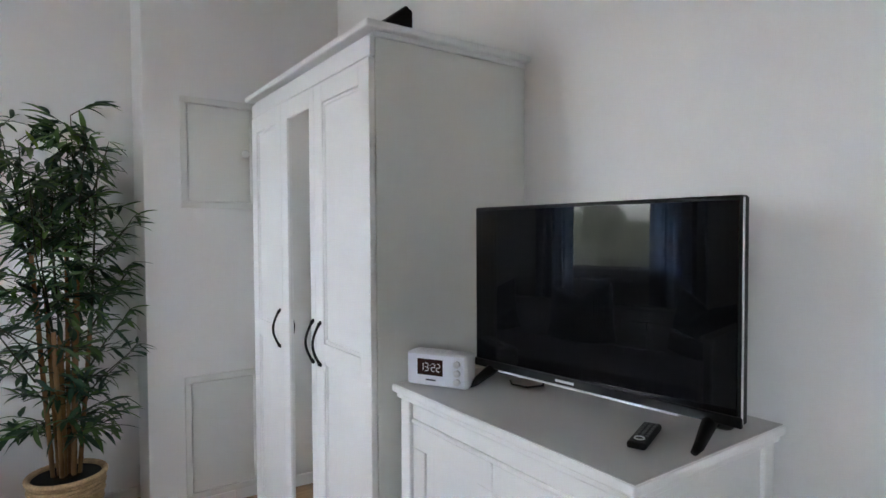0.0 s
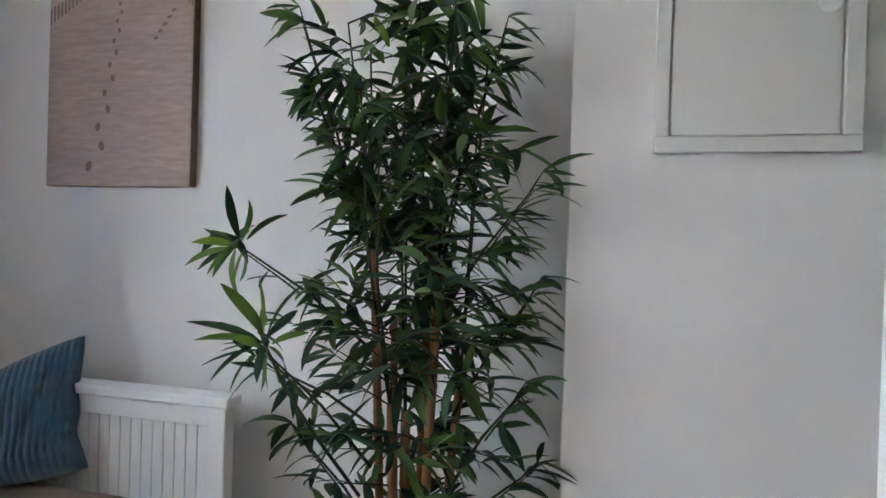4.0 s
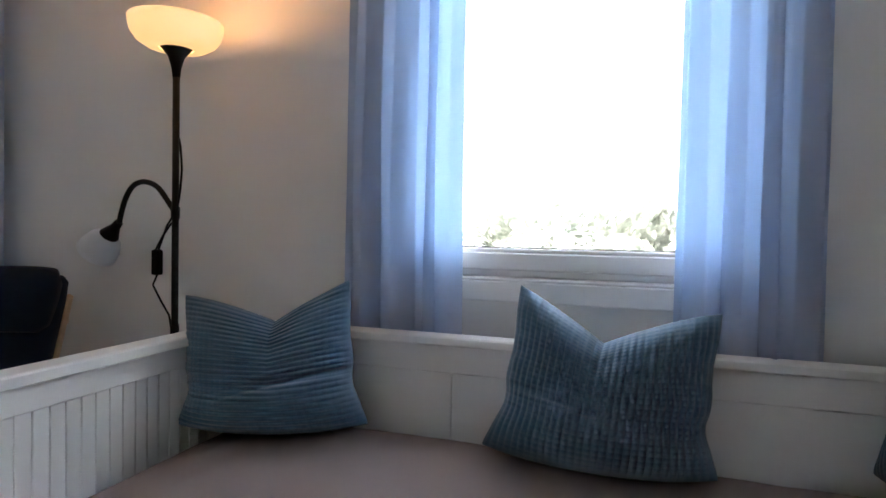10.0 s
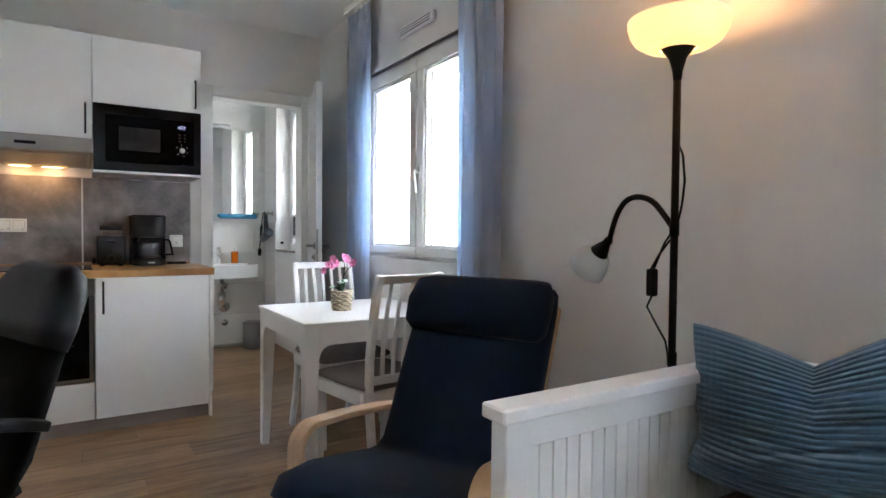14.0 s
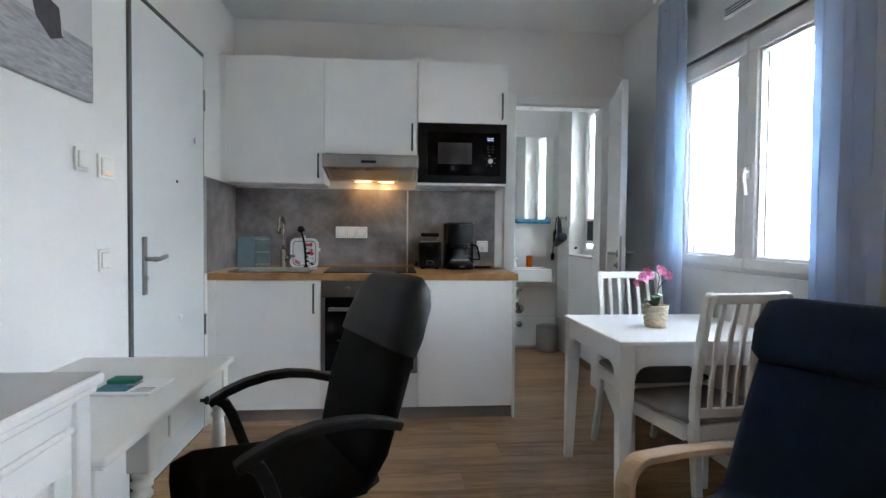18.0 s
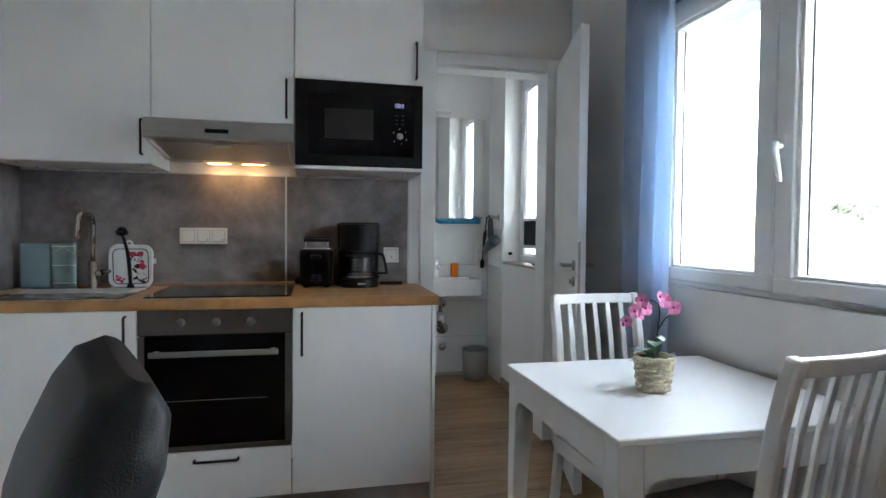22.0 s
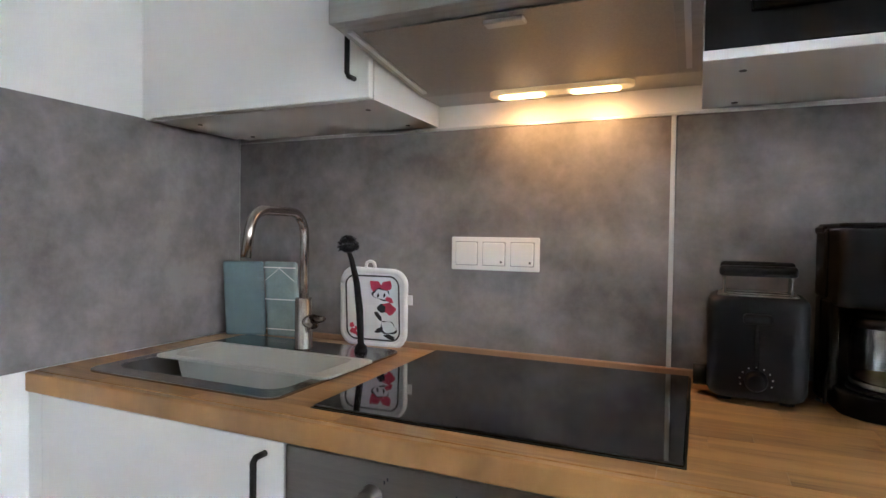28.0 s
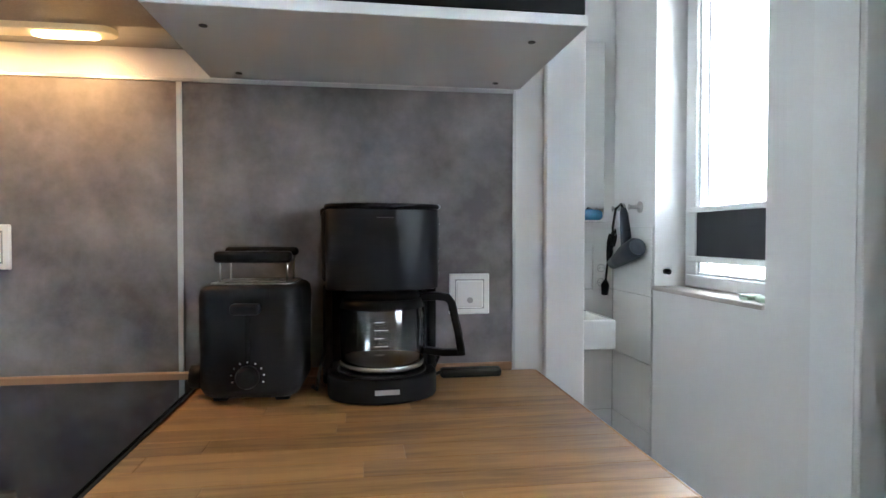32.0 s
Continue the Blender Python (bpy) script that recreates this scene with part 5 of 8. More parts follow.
# cooker hood
hd = thing("cooker_hood", pose(0.333, S_Y, 1.535), "slim stainless steel cooker hood with lit lamps", "cooker hood")
b = bmesh.new()
D = 0.485
prof = [(0.0, 0.0), (0.11, 0.0), (D - 0.02, 0.045), (D, 0.045), (D, 0.122), (D - 0.012, 0.130), (0.0, 0.130)]
lo = [b.verts.new((-0.303, y, z)) for y, z in prof]
hi = [b.verts.new((0.303, y, z)) for y, z in prof]
for i in range(len(prof)):
    b.faces.new((lo[i], lo[(i + 1) % len(prof)], hi[(i + 1) % len(prof)], hi[i]))
b.faces.new(lo[::-1])
b.faces.new(hi)
part("canopy", b, HOODS, hd, bevel=0.002)
part("switch_slot", boxm(-0.035, 0.06, D - 0.001, D + 0.003, 0.073, 0.09, bev=0.001), BLACK, hd)
for sx in (-0.285, 0.275):
    part("filter_frame", sweep(bmesh.new(), [(sx + 0.005, 0.14, 0.0015), (sx + 0.005, D - 0.035, 0.040)], 0.01, 0.004, axis=(1, 0, 0)), TRIM, hd)
sl = math.atan2(0.045, D - 0.13)
gf = part("grease_filter", boxm(-0.26, 0.26, 0.0, D - 0.17, -0.002, 0.001), mat("filter_mesh", (0.42, 0.39, 0.36), 0.5, 0.8, vary=0.08, scale=300, bump=0.4, bscale=600), hd)
gf.matrix_basis = pose(0, 0.125, 0.0, math.degrees(sl), 0, 0)
part("filter_latch", boxm(-0.035, 0.035, D - 0.085, D - 0.06, 0.028, 0.036, bev=0.002), TRIM, hd)
def oval_bar(x0, x1, y0, y1, z0, z1):
    """A flat bar with half-round ends."""
    bm = bmesh.new()
    r, cy = (y1 - y0) / 2, (y0 + y1) / 2
    ring = [(x1 - r + r * math.cos(a), cy + r * math.sin(a)) for a in (math.pi * (i / 8 - 0.5) for i in range(9))]
    ring += [(x0 + r - r * math.cos(a), cy - r * math.sin(a)) for a in (math.pi * (i / 8 - 0.5) for i in range(9))]
    lo_, hi_ = [bm.verts.new((x, y, z0)) for x, y in ring], [bm.verts.new((x, y, z1)) for x, y in ring]
    for i in range(len(ring)):
        bm.faces.new((lo_[i], lo_[(i + 1) % len(ring)], hi_[(i + 1) % len(ring)], hi_[i]))
    bm.faces.new(lo_[::-1])
    bm.faces.new(hi_)
    return bm


part("lamp_cover", oval_bar(-0.178, 0.135, 0.072, 0.118, -0.012, -0.0005), LAMPC, hd, "long oval lit lamp cover", bevel=0.003)
for sx in (-0.098, 0.062):
    part("bulb", oval_bar(sx - 0.052, sx + 0.052, 0.08, 0.110, -0.016, -0.0125), BULB, hd, "glowing warm lamp")
for sx in (0.235, 0.395):
    ld = bpy.data.lights.new("hood_lamp", "AREA")
    ld.shape, ld.size, ld.size_y, ld.energy, ld.color = "RECTANGLE", 0.05, 0.03, HOOD_W, (1.0, 0.53, 0.22)
    lo_ = new("hood_lamp", ld)
    lo_.matrix_world = look((sx, S_Y + 0.095, 1.512), (sx, S_Y - 0.06, 1.0))

# ---- wardrobe ----
wd = thing("wardrobe", pose(1.001, 1.854, 0), "white three-door wardrobe with a mirror in the middle door", "wardrobe")
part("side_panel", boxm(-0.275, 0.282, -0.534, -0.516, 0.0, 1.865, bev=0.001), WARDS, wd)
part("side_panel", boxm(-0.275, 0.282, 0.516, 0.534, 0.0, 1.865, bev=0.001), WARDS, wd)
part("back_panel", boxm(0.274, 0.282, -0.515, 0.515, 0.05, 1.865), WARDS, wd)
part("floor_board", boxm(-0.275, 0.273, -0.515, 0.515, 0.05, 0.068), WHITE, wd)
part("plinth", boxm(-0.272, -0.254, -0.515, 0.515, 0.0, 0.05), WHITE, wd)
part("top_board", boxm(-0.278, 0.284, -0.538, 0.538, 1.8655, 1.880), WHITE, wd)
part("top_rail", boxm(-0.292, -0.276, -0.534, 0.534, 1.812, 1.865, bev=0.002), WHITE, wd)
part("cornice", boxm(-0.316, 0.288, -0.562, 0.562, 1.8805, 1.902, bev=0.007, seg=2), WHITE, wd)


def panel_door(parent, y0, y1, z0, z1, x, mirror, handle_y, st0=0.064):
    st, d = 0.064, 0.018
    mid = 0.935
    rails = [(z0, z0 + 0.075), (z1 - 0.065, z1)] + ([] if mirror else [(mid - 0.03, mid + 0.03)])
    b = bmesh.new()
    box(b, x - d, x, y0, y0 + st0, z0, z1, bev=0.0015)
    dr = part("door", b, WHITE, parent)
    b = bmesh.new()
    box(b, x - d, x, y1 - st, y1, z0, z1, bev=0.0015)
    part("stile", b, WHITE, dr)
    for a, c in rails:
        b = bmesh.new()
        box(b, x - d, x, y0 + st0, y1 - st, a, c, bev=0.0015)
        part("rail", b, WHITE, dr)
    if mirror:
        pane = boxm(x - d + 0.006, x - 0.006, y0 + st0 - 0.004, y1 - st + 0.004, z0 + 0.071, z1 - 0.061)
        for v in pane.verts:
            v.co.x += 0.031 * (v.co.y - (y0 + y1) / 2)
        part("mirror", pane, MIRROR, dr, "tall clear mirror pane")
    else:
        for a, c in ((z0 + 0.075, mid - 0.03), (mid + 0.03, z1 - 0.065)):
            part("door_panel", boxm(x - d + 0.009, x - 0.004, y0 + st0 - 0.004, y1 - st + 0.004, a - 0.004, c + 0.004), WHITE, dr)
            m = bmesh.new()
            for q in ((y0 + st0, y1 - st, a, a + 0.012), (y0 + st0, y1 - st, c - 0.012, c), (y0 + st0, y0 + st0 + 0.012, a + 0.012, c - 0.012), (y1 - st - 0.012, y1 - st, a + 0.012, c - 0.012)):
                box(m, x - d + 0.0045, x - d + 0.0095, *q, bev=0.002)
            part("panel_moulding", m, WHITE, dr)
    if handle_y is not None:
        hb = bmesh.new()
        za, zb = 0.892, 1.030
        n = 10
        tube(hb, [(x - d - 0.004 - 0.025 * math.sin(math.pi * i / n), handle_y, za + (zb - za) * i / n) for i in range(n + 1)], [0.007] + [0.0045] * (n - 1) + [0.007], 8)
        tube(hb, [(x - d - 0.004, handle_y, za), (x - d, handle_y, za)], 0.007, 8)
        tube(hb, [(x - d - 0.004, handle_y, zb), (x - d, handle_y, zb)], 0.007, 8)
        part("handle", smooth_all(hb), BLACK_M, dr, "black bowed handle")
    return dr


for a, b_, mir, hy in ((0.178, 0.532, False, 0.205), (-0.139, 0.175, True, -0.122), (-0.532, -0.142, False, -0.182)):
    panel_door(wd, a, b_, 0.055, 1.808, -0.277, mir, hy, 0.039 if mir else 0.064)

sbr = thing("soundbar", pose(0.80, 1.53, 1.905, 0, 0, 0), "black sloped plastic box lying on the wardrobe", "speaker")
b = bmesh.new()
pr = [(-0.05, 0.0), (0.10, 0.0), (0.10, 0.09), (0.078, 0.105)]
lo = [b.verts.new((x, -0.13, z)) for x, z in pr]
hi = [b.verts.new((x, 0.25, z)) for x, z in pr]
for i in range(4):
    b.faces.new((lo[i], lo[(i + 1) % 4], hi[(i + 1) % 4], hi[i]))
b.faces.new(lo[::-1])
b.faces.new(hi)
part("case", b, BLACK, sbr, bevel=0.006)

# ---- chest under the television ----
dc = thing("chest_cabinet", pose(1.03, 0.890, 0), "white panelled chest with a greige top", "cabinet")
part("top", boxm(-0.268, 0.262, -0.393, 0.418, 0.878, 0.9, bev=0.006, seg=2), WHITE, dc)
part("top_surface", boxm(-0.262, 0.256, -0.387, 0.412, 0.8995, 0.9012), GREYTOP, dc, "greige lacquered top surface")
part("cornice", boxm(-0.258, 0.255, -0.383, 0.408, 0.862, 0.878, bev=0.004), WHITE, dc)
for sx in (-0.25, 0.205):
    for sy in (-0.373, 0.353):
        part("post", boxm(sx, sx + 0.045, sy, sy + 0.045, 0.0, 0.862, bev=0.003), WHITE, dc)
part("upper_rail", boxm(-0.24, -0.222, -0.327, 0.352, 0.815, 0.861, bev=0.002), WHITE, dc)
part("lower_rail", boxm(-0.24, -0.222, -0.327, 0.352, 0.10, 0.15, bev=0.002), WHITE, dc)
part("moulding", boxm(-0.246, -0.221, -0.327, 0.352, 0.802, 0.8145, bev=0.004), WHITE, dc)
for sy in (-0.365, 0.374):
    b = bmesh.new()
    box(b, -0.204, 0.204, sy, sy + 0.016, 0.1, 0.861)
    part("side_panel", b, WHITE, dc)
part("back_panel", boxm(0.215, 0.225, -0.347, 0.372, 0.1, 0.861), WHITE, dc)
for y0, y1 in ((-0.324, 0.0105), (0.0145, 0.349)):
    b = bmesh.new()
    for q in ((y0, y1, 0.153, 0.21), (y0, y1, 0.735, 0.80), (y0, y0 + 0.055, 0.21, 0.735), (y1 - 0.055, y1, 0.21, 0.735)):
        box(b, -0.24, -0.222, *q, bev=0.0015)
    d = part("door", b, WHITE, dc)
    part("door_panel", boxm(-0.232, -0.224, y0 + 0.05, y1 - 0.05, 0.205, 0.74), WHITE, d)

tv = thing("television", pose(1.015, 0.835, 0.9015, 0, 0, 6.0), "black flat television with a glossy screen on two feet", "television")
part("case", boxm(0.0, 0.035, -0.361, 0.364, 0.045, 0.493, bev=0.004), BLACK, tv)
part("back_bulge", boxm(0.0355, 0.075, -0.25, 0.25, 0.06, 0.32, bev=0.012, seg=2), BLACK, tv)
part("screen", boxm(-0.0035, -0.0002, -0.356, 0.356, 0.068, 0.484, bev=0.001), SCREEN, tv, "dark glossy screen")
part("bezel_line", boxm(-0.0055, 0.001, -0.366, 0.366, 0.045, 0.066, bev=0.002), BLACK, tv)
part("silver_strip", boxm(-0.0052, 0.02, -0.24, 0.27, 0.0405, 0.0448), SILVER, tv)
part("maker_mark", boxm(-0.0062, -0.0056, 0.02, 0.075, 0.0525, 0.0585), SILVER, tv)
part("edge_trim", boxm(0.003, 0.008, -0.3635, -0.3612, 0.05, 0.488), SILVER, tv)
for sy, q in ((-0.30, -1), (0.30, 1)):
    b = bmesh.new()
    tube(b, [(0.015, sy, 0.046), (0.0, sy + 0.002 * q, 0.04), (-0.06, sy + 0.01 * q, 0.012), (-0.085, sy + 0.012 * q, 0.006)], [0.016, 0.016, 0.011, 0.007], 8)
    tube(b, [(0.015, sy, 0.046), (0.03, sy, 0.04), (0.10, sy - 0.004 * q, 0.012), (0.125, sy - 0.005 * q, 0.006)], [0.016, 0.016, 0.011, 0.007], 8)
    part("foot", smooth_all(b), BLACK, tv)

ck = thing("clock_radio", pose(0.868, 1.212, 0.9015, 0, 0, 28.5 - 90), "silver clock radio with a lit red-brown display", "clock radio")
part("case", boxm(-0.092, 0.092, -0.035, 0.03, 0.001, 0.094, bev=0.010, seg=3), SILVER, ck)
part("face", boxm(-0.086, 0.086, -0.0375, -0.0352, 0.006, 0.089, bev=0.001), mat("pale_silver_face", (0.60, 0.62, 0.69), 0.35, 0.1, vary=0.01), ck)
dp = part("display", boxm(-0.055, 0.022, -0.0395, -0.0376, 0.033, 0.077), mat("brown_black_display", (0.02, 0.010, 0.008), 0.12, vary=0), ck)
digits("13:22", ck, 0.0205, LED, lambda x, z: pose(-0.047 + x, -0.0403, 0.045 + z))
for z in (0.022, 0.046, 0.07):
    k = part("knob", smooth_all(lathe(bmesh.new(), [(0.0095, 0), (0.0095, 0.008), (0.007, 0.01)], 16)), SILVER, ck)
    k.matrix_basis = pose(0.066, -0.0376, z, 90, 0, 0)
part("maker_mark", boxm(-0.03, 0.0, -0.0383, -0.0376, 0.018, 0.022), INK, ck)
for i in range(6):
    part("button", boxm(-0.06 + i * 0.022, -0.048 + i * 0.022, -0.02, 0.0, 0.0945, 0.097, bev=0.001), SILVER, ck)

rm = thing("remote_control", pose(0.965, 0.625, 0.9015, 0, 0, 22) @ Matrix.Scale(0.78, 4), "black television remote control lying on the chest", "remote control")
part("case", boxm(-0.09, 0.09, -0.024, 0.024, 0.0, 0.018, bev=0.006, seg=2), BLACK, rm)
for i in range(6):
    for j in range(3):
        part("button", boxm(-0.006, 0.006, -0.004, 0.004, 0.018, 0.0205, bev=0.001), RUBBER, rm).matrix_basis = pose(0.07 - i * 0.02, -0.013 + j * 0.013, 0)
part("ring_button", smooth_all(tube(bmesh.new(), arc((-0.055, 0, 0.0195), 0.012, 0, 360, 20, "xy"), 0.002, 6)), SILVER, rm)
tc_ = thing("television_cable", pose(1.06, 1.06, 0.9015), "thin black cable behind the television", "cable")
part("cord", smooth_all(tube(bmesh.new(), [(-0.02, 0.06, 0.004), (-0.04, 0.03, 0.003), (-0.03, -0.02, 0.004), (0.02, -0.03, 0.003), (0.1, 0.05, 0.01)], 0.003, 6)), BLACK, tc_)

# ---- desk ----
dk = thing("desk", pose(1.03, 0.01, 0), "ivory lacquered desk with turned legs and drawer", "desk")
part("top", boxm(-0.262, 0.264, -0.475, 0.475, 0.700, 0.720, bev=0.007, seg=3), CREAM, dk)
part("top_moulding", boxm(-0.252, 0.258, -0.466, 0.466, 0.692, 0.6998, bev=0.003), CREAM, dk)
for sx, sy in ((-0.218, -0.425), (-0.218, 0.205), (0.225, -0.425), (0.225, 0.425)):
    lg = bmesh.new()
    box(lg, sx - 0.027, sx + 0.027, sy - 0.027, sy + 0.027, 0.585, 0.6915, bev=0.004)
    lathe(lg, [(0.016, 0.0), (0.019, 0.015), (0.015, 0.03), (0.019, 0.06), (0.024, 0.30), (0.0235, 0.46), (0.019, 0.505), (0.017, 0.51), (0.025, 0.522), (0.025, 0.530), (0.018, 0.537), (0.026, 0.548), (0.026, 0.556), (0.019, 0.563), (0.024, 0.572), (0.025, 0.5845)], 20, (sx, sy, 0))
    part("leg", lg, CREAM, dk, "turned ivory leg")
part("front_apron", boxm(-0.232, -0.214, -0.397, 0.177, 0.612, 0.6915), CREAM, dk)
b = bmesh.new()
for y0_, q in ((0.177, -1), (-0.397, 1)):
    ring = [(y0_, 0.6115)] + [(y0_ + q * 0.035 * (1 - math.cos(radians(a))), 0.5765 + 0.035 * math.sin(radians(a))) for a in (0, 22, 45, 67, 90)]
    lo = [b.verts.new((-0.231, y, z)) for y, z in ring]
    hi = [b.verts.new((-0.215, y, z)) for y, z in ring]
    for k in range(len(ring)):
        b.faces.new((lo[k], lo[(k + 1) % len(ring)], hi[(k + 1) % len(ring)], hi[k]))
    b.faces.new(lo[::-1])
    b.faces.new(hi)
part("curved_bracket", b, CREAM, dk)
dwr = part("drawer_front", boxm(-0.240, -0.2325, -0.395, 0.08, 0.620, 0.688, bev=0.003), CREAM, dk)
part("knob", smooth_all(lathe(bmesh.new(), [(0.006, 0), (0.006, 0.010), (0.013, 0.016), (0.013, 0.022), (0.008, 0.026)], 16)), BLACK_M, dwr, "small black knob").matrix_basis = pose(-0.240, -0.165, 0.648, 0, -90, 0)
part("back_apron", boxm(0.218, 0.234, -0.397, 0.397, 0.612, 0.6915), CREAM, dk)
for y0_ in (-0.433, 0.417):
    part("side_apron", boxm(-0.19, 0.197, y0_, y0_ + 0.016, 0.612, 0.6915), CREAM, dk)

bk = thing("brochure", pose(0.945, -0.045, 0.7205, 0, 0, -2), "white brochure with green and teal print on the desk", "brochure")
part("booklet", boxm(-0.085, 0.085, -0.085, 0.085, 0.0, 0.006, bev=0.001), PAPER, bk)
part("print_block", boxm(-0.01, 0.083, -0.05, 0.06, 0.0062, 0.0066), TEALB, bk)
part("print_block", boxm(-0.01, 0.02, -0.05, 0.0, 0.0067, 0.0070), mat("grey_print", (0.3, 0.3, 0.32), 0.6), bk)
for i in range(4):
    part("print_line", boxm(-0.075, -0.03 + 0.008 * (i % 2), 0.0, 0.003, 0.0062, 0.0066), INK, bk).matrix_basis = pose(0, 0.02 + 0.012 * i, 0)
gc = thing("card_holder", pose(0.985, -0.09, 0.7272, 0, 0, -2), "flat dark green case lying on the brochure", "case")
part("case", boxm(-0.04, 0.04, -0.028, 0.028, 0.0, 0.012, bev=0.003, seg=2), GREENP, gc)

# ---- office chair ----
oc = thing("office_chair", pose(OC_X, OC_Y, 0, 0, 0, OC_A), "black office swivel chair with armrests and leatherette headrest", "office chair")
def soft_slab(sec, w, n=10, round_=0.85):
    """A padded strip: sec is a list of (x, z, half thickness) along it, w its half width."""
    bm = bmesh.new()
    rings = []
    pts = [Vector((x, 0, z)) for x, z, t in sec]
    for i, (x, z, t) in enumerate(sec):
        d = (pts[min(i + 1, len(pts) - 1)] - pts[max(i - 1, 0)]).normalized()
        nn = Vector((-d.z, 0, d.x))
        ring = []
        ww = w[i] if isinstance(w, (list, tuple)) else w
        for k in range(2 * n):
            a = math.pi * 2 * k / (2 * n)
            c, s = math.cos(a), math.sin(a)
            yy = ww * math.copysign(abs(c) ** 0.35, c)
            tt = t * math.copysign(abs(s) ** 0.6, s)
            ring.append(bm.verts.new(pts[i] + nn * tt + Vector((0, yy, 0))))
        rings.append(ring)
    for a, b in zip(rings, rings[1:]):
        for k in range(2 * n):
            f = bm.faces.new((a[k], a[(k + 1) % (2 * n)], b[(k + 1) % (2 * n)], b[k]))
            f.smooth = True
    bm.faces.new(rings[0][::-1])
    bm.faces.new(rings[-1])
    return bm


part("seat", soft_slab([(0.262, 0.435, 0.012), (0.255, 0.45, 0.034), (0.2, 0.464, 0.044), (0.0, 0.462, 0.036), (-0.2, 0.47, 0.034), (-0.25, 0.48, 0.02)], [0.19, 0.22, 0.235, 0.24, 0.22, 0.2]), MESHB, oc)
part("backrest", soft_slab([(-0.20, 0.45, 0.02), (-0.24, 0.56, 0.034), (-0.274, 0.7, 0.038), (-0.323, 0.85, 0.038), (-0.370, 0.97, 0.034), (-0.388, 1.02, 0.014)], [0.21, 0.245, 0.258, 0.245, 0.208, 0.17]), MESHB, oc)
part("headrest_cover", soft_slab([(-0.314, 0.832, 0.046), (-0.336, 0.885, 0.052), (-0.374, 0.975, 0.052), (-0.391, 1.018, 0.042), (-0.400, 1.042, 0.014)], [0.252, 0.246, 0.22, 0.192, 0.155]), LEATHER, oc, "grey-black faux leather headrest cover")
for sy in (-1, 1):
    b = bmesh.new()
    pts = [(-0.285, 0.648), (-0.24, 0.664), (-0.18, 0.680), (-0.11, 0.688), (-0.04, 0.685), (0.03, 0.671), (0.09, 0.649), (0.125, 0.631), (0.148, 0.616)]
    sweep(b, [(x, sy * (0.262 + 0.027 * min(1, i / 3)), z) for i, (x, z) in enumerate(pts)], 0.05, 0.026, axis=(0, 1, 0))
    sweep(b, [(0.125, sy * 0.289, 0.632), (0.098, sy * 0.288, 0.612), (0.078, sy * 0.284, 0.575), (0.062, sy * 0.276, 0.53), (0.045, sy * 0.265, 0.48), (0.03, sy * 0.255, 0.44)], 0.045, 0.034, axis=(0, 1, 0))
    part("armrest", b, BLACK, oc, bevel=0.006)
    part("arm_bracket", tube(bmesh.new(), [(0.035, sy * 0.25, 0.44), (0.0, sy * 0.1, 0.425)], 0.014, 8), BLACK, oc)
part("mechanism", boxm(-0.14, 0.12, -0.09, 0.09, 0.385, 0.43, bev=0.008), BLACK, oc)
part("gas_column", lathe(bmesh.new(), [(0.032, 0.1), (0.032, 0.24), (0.022, 0.245), (0.022, 0.39)], 18), BLACK_M, oc)
for i in range(5):
    a = radians(72 * i + 20)
    lg = part("base_arm", smooth_all(tube(bmesh.new(), [(0, 0, 0.12), (0.14, 0, 0.10), (0.29, 0, 0.07)], [0.03, 0.024, 0.016], 10)), BLACK, oc)
    lg.matrix_basis = pose(0, 0, 0, 0, 0, 72 * i + 20)
    ca = part("castor", smooth_all(tube(tube(bmesh.new(), [(0.29, -0.026, 0.026), (0.29, -0.006, 0.026)], 0.026, 14), [(0.29, 0.006, 0.026), (0.29, 0.026, 0.026)], 0.026, 14)), BLACK, lg)

# ---- daybed ----
db = thing("daybed", pose(-0.955, 2.022, 0), "white wooden daybed with panelled ends and back", "daybed")
BX0, BX1, BY0, BY1 = -0.425, 0.428, -1.002, 1.002


def grooved_end(y, s):
    b = bmesh.new()
    e0, e1 = BX0 + 0.06, BX1 - 0.055
    post_o = part("post", boxm(BX1 - 0.055, BX1, y - 0.022, y + 0.022, 0.0, 0.808, bev=0.003), WHITE, db)
    part("post", boxm(BX0, BX0 + 0.06, y - 0.022, y + 0.022, 0.0, 0.808, bev=0.003), WHITE, db)
    part("cap_rail", boxm(BX0 - 0.012, BX1 + 0.014, y - 0.034, y + 0.034, 0.808, 0.836, bev=0.004), WHITE, db)
    part("upper_board", boxm(e0, e1, y - 0.014, y + 0.014, 0.752, 0.8075, bev=0.002), WHITE, db)
    part("lower_board", boxm(e0, e1, y - 0.014, y + 0.014, 0.18, 0.33, bev=0.002), WHITE, db)
    n = 21
    w = (e1 - e0) / n
    for i in range(n):
        part("slat", boxm(e0 + i * w + 0.0008, e0 + (i + 1) * w - 0.0008, y - 0.010, y + 0.010, 0.33, 0.7518, bev=0.0018), WHITE, db)


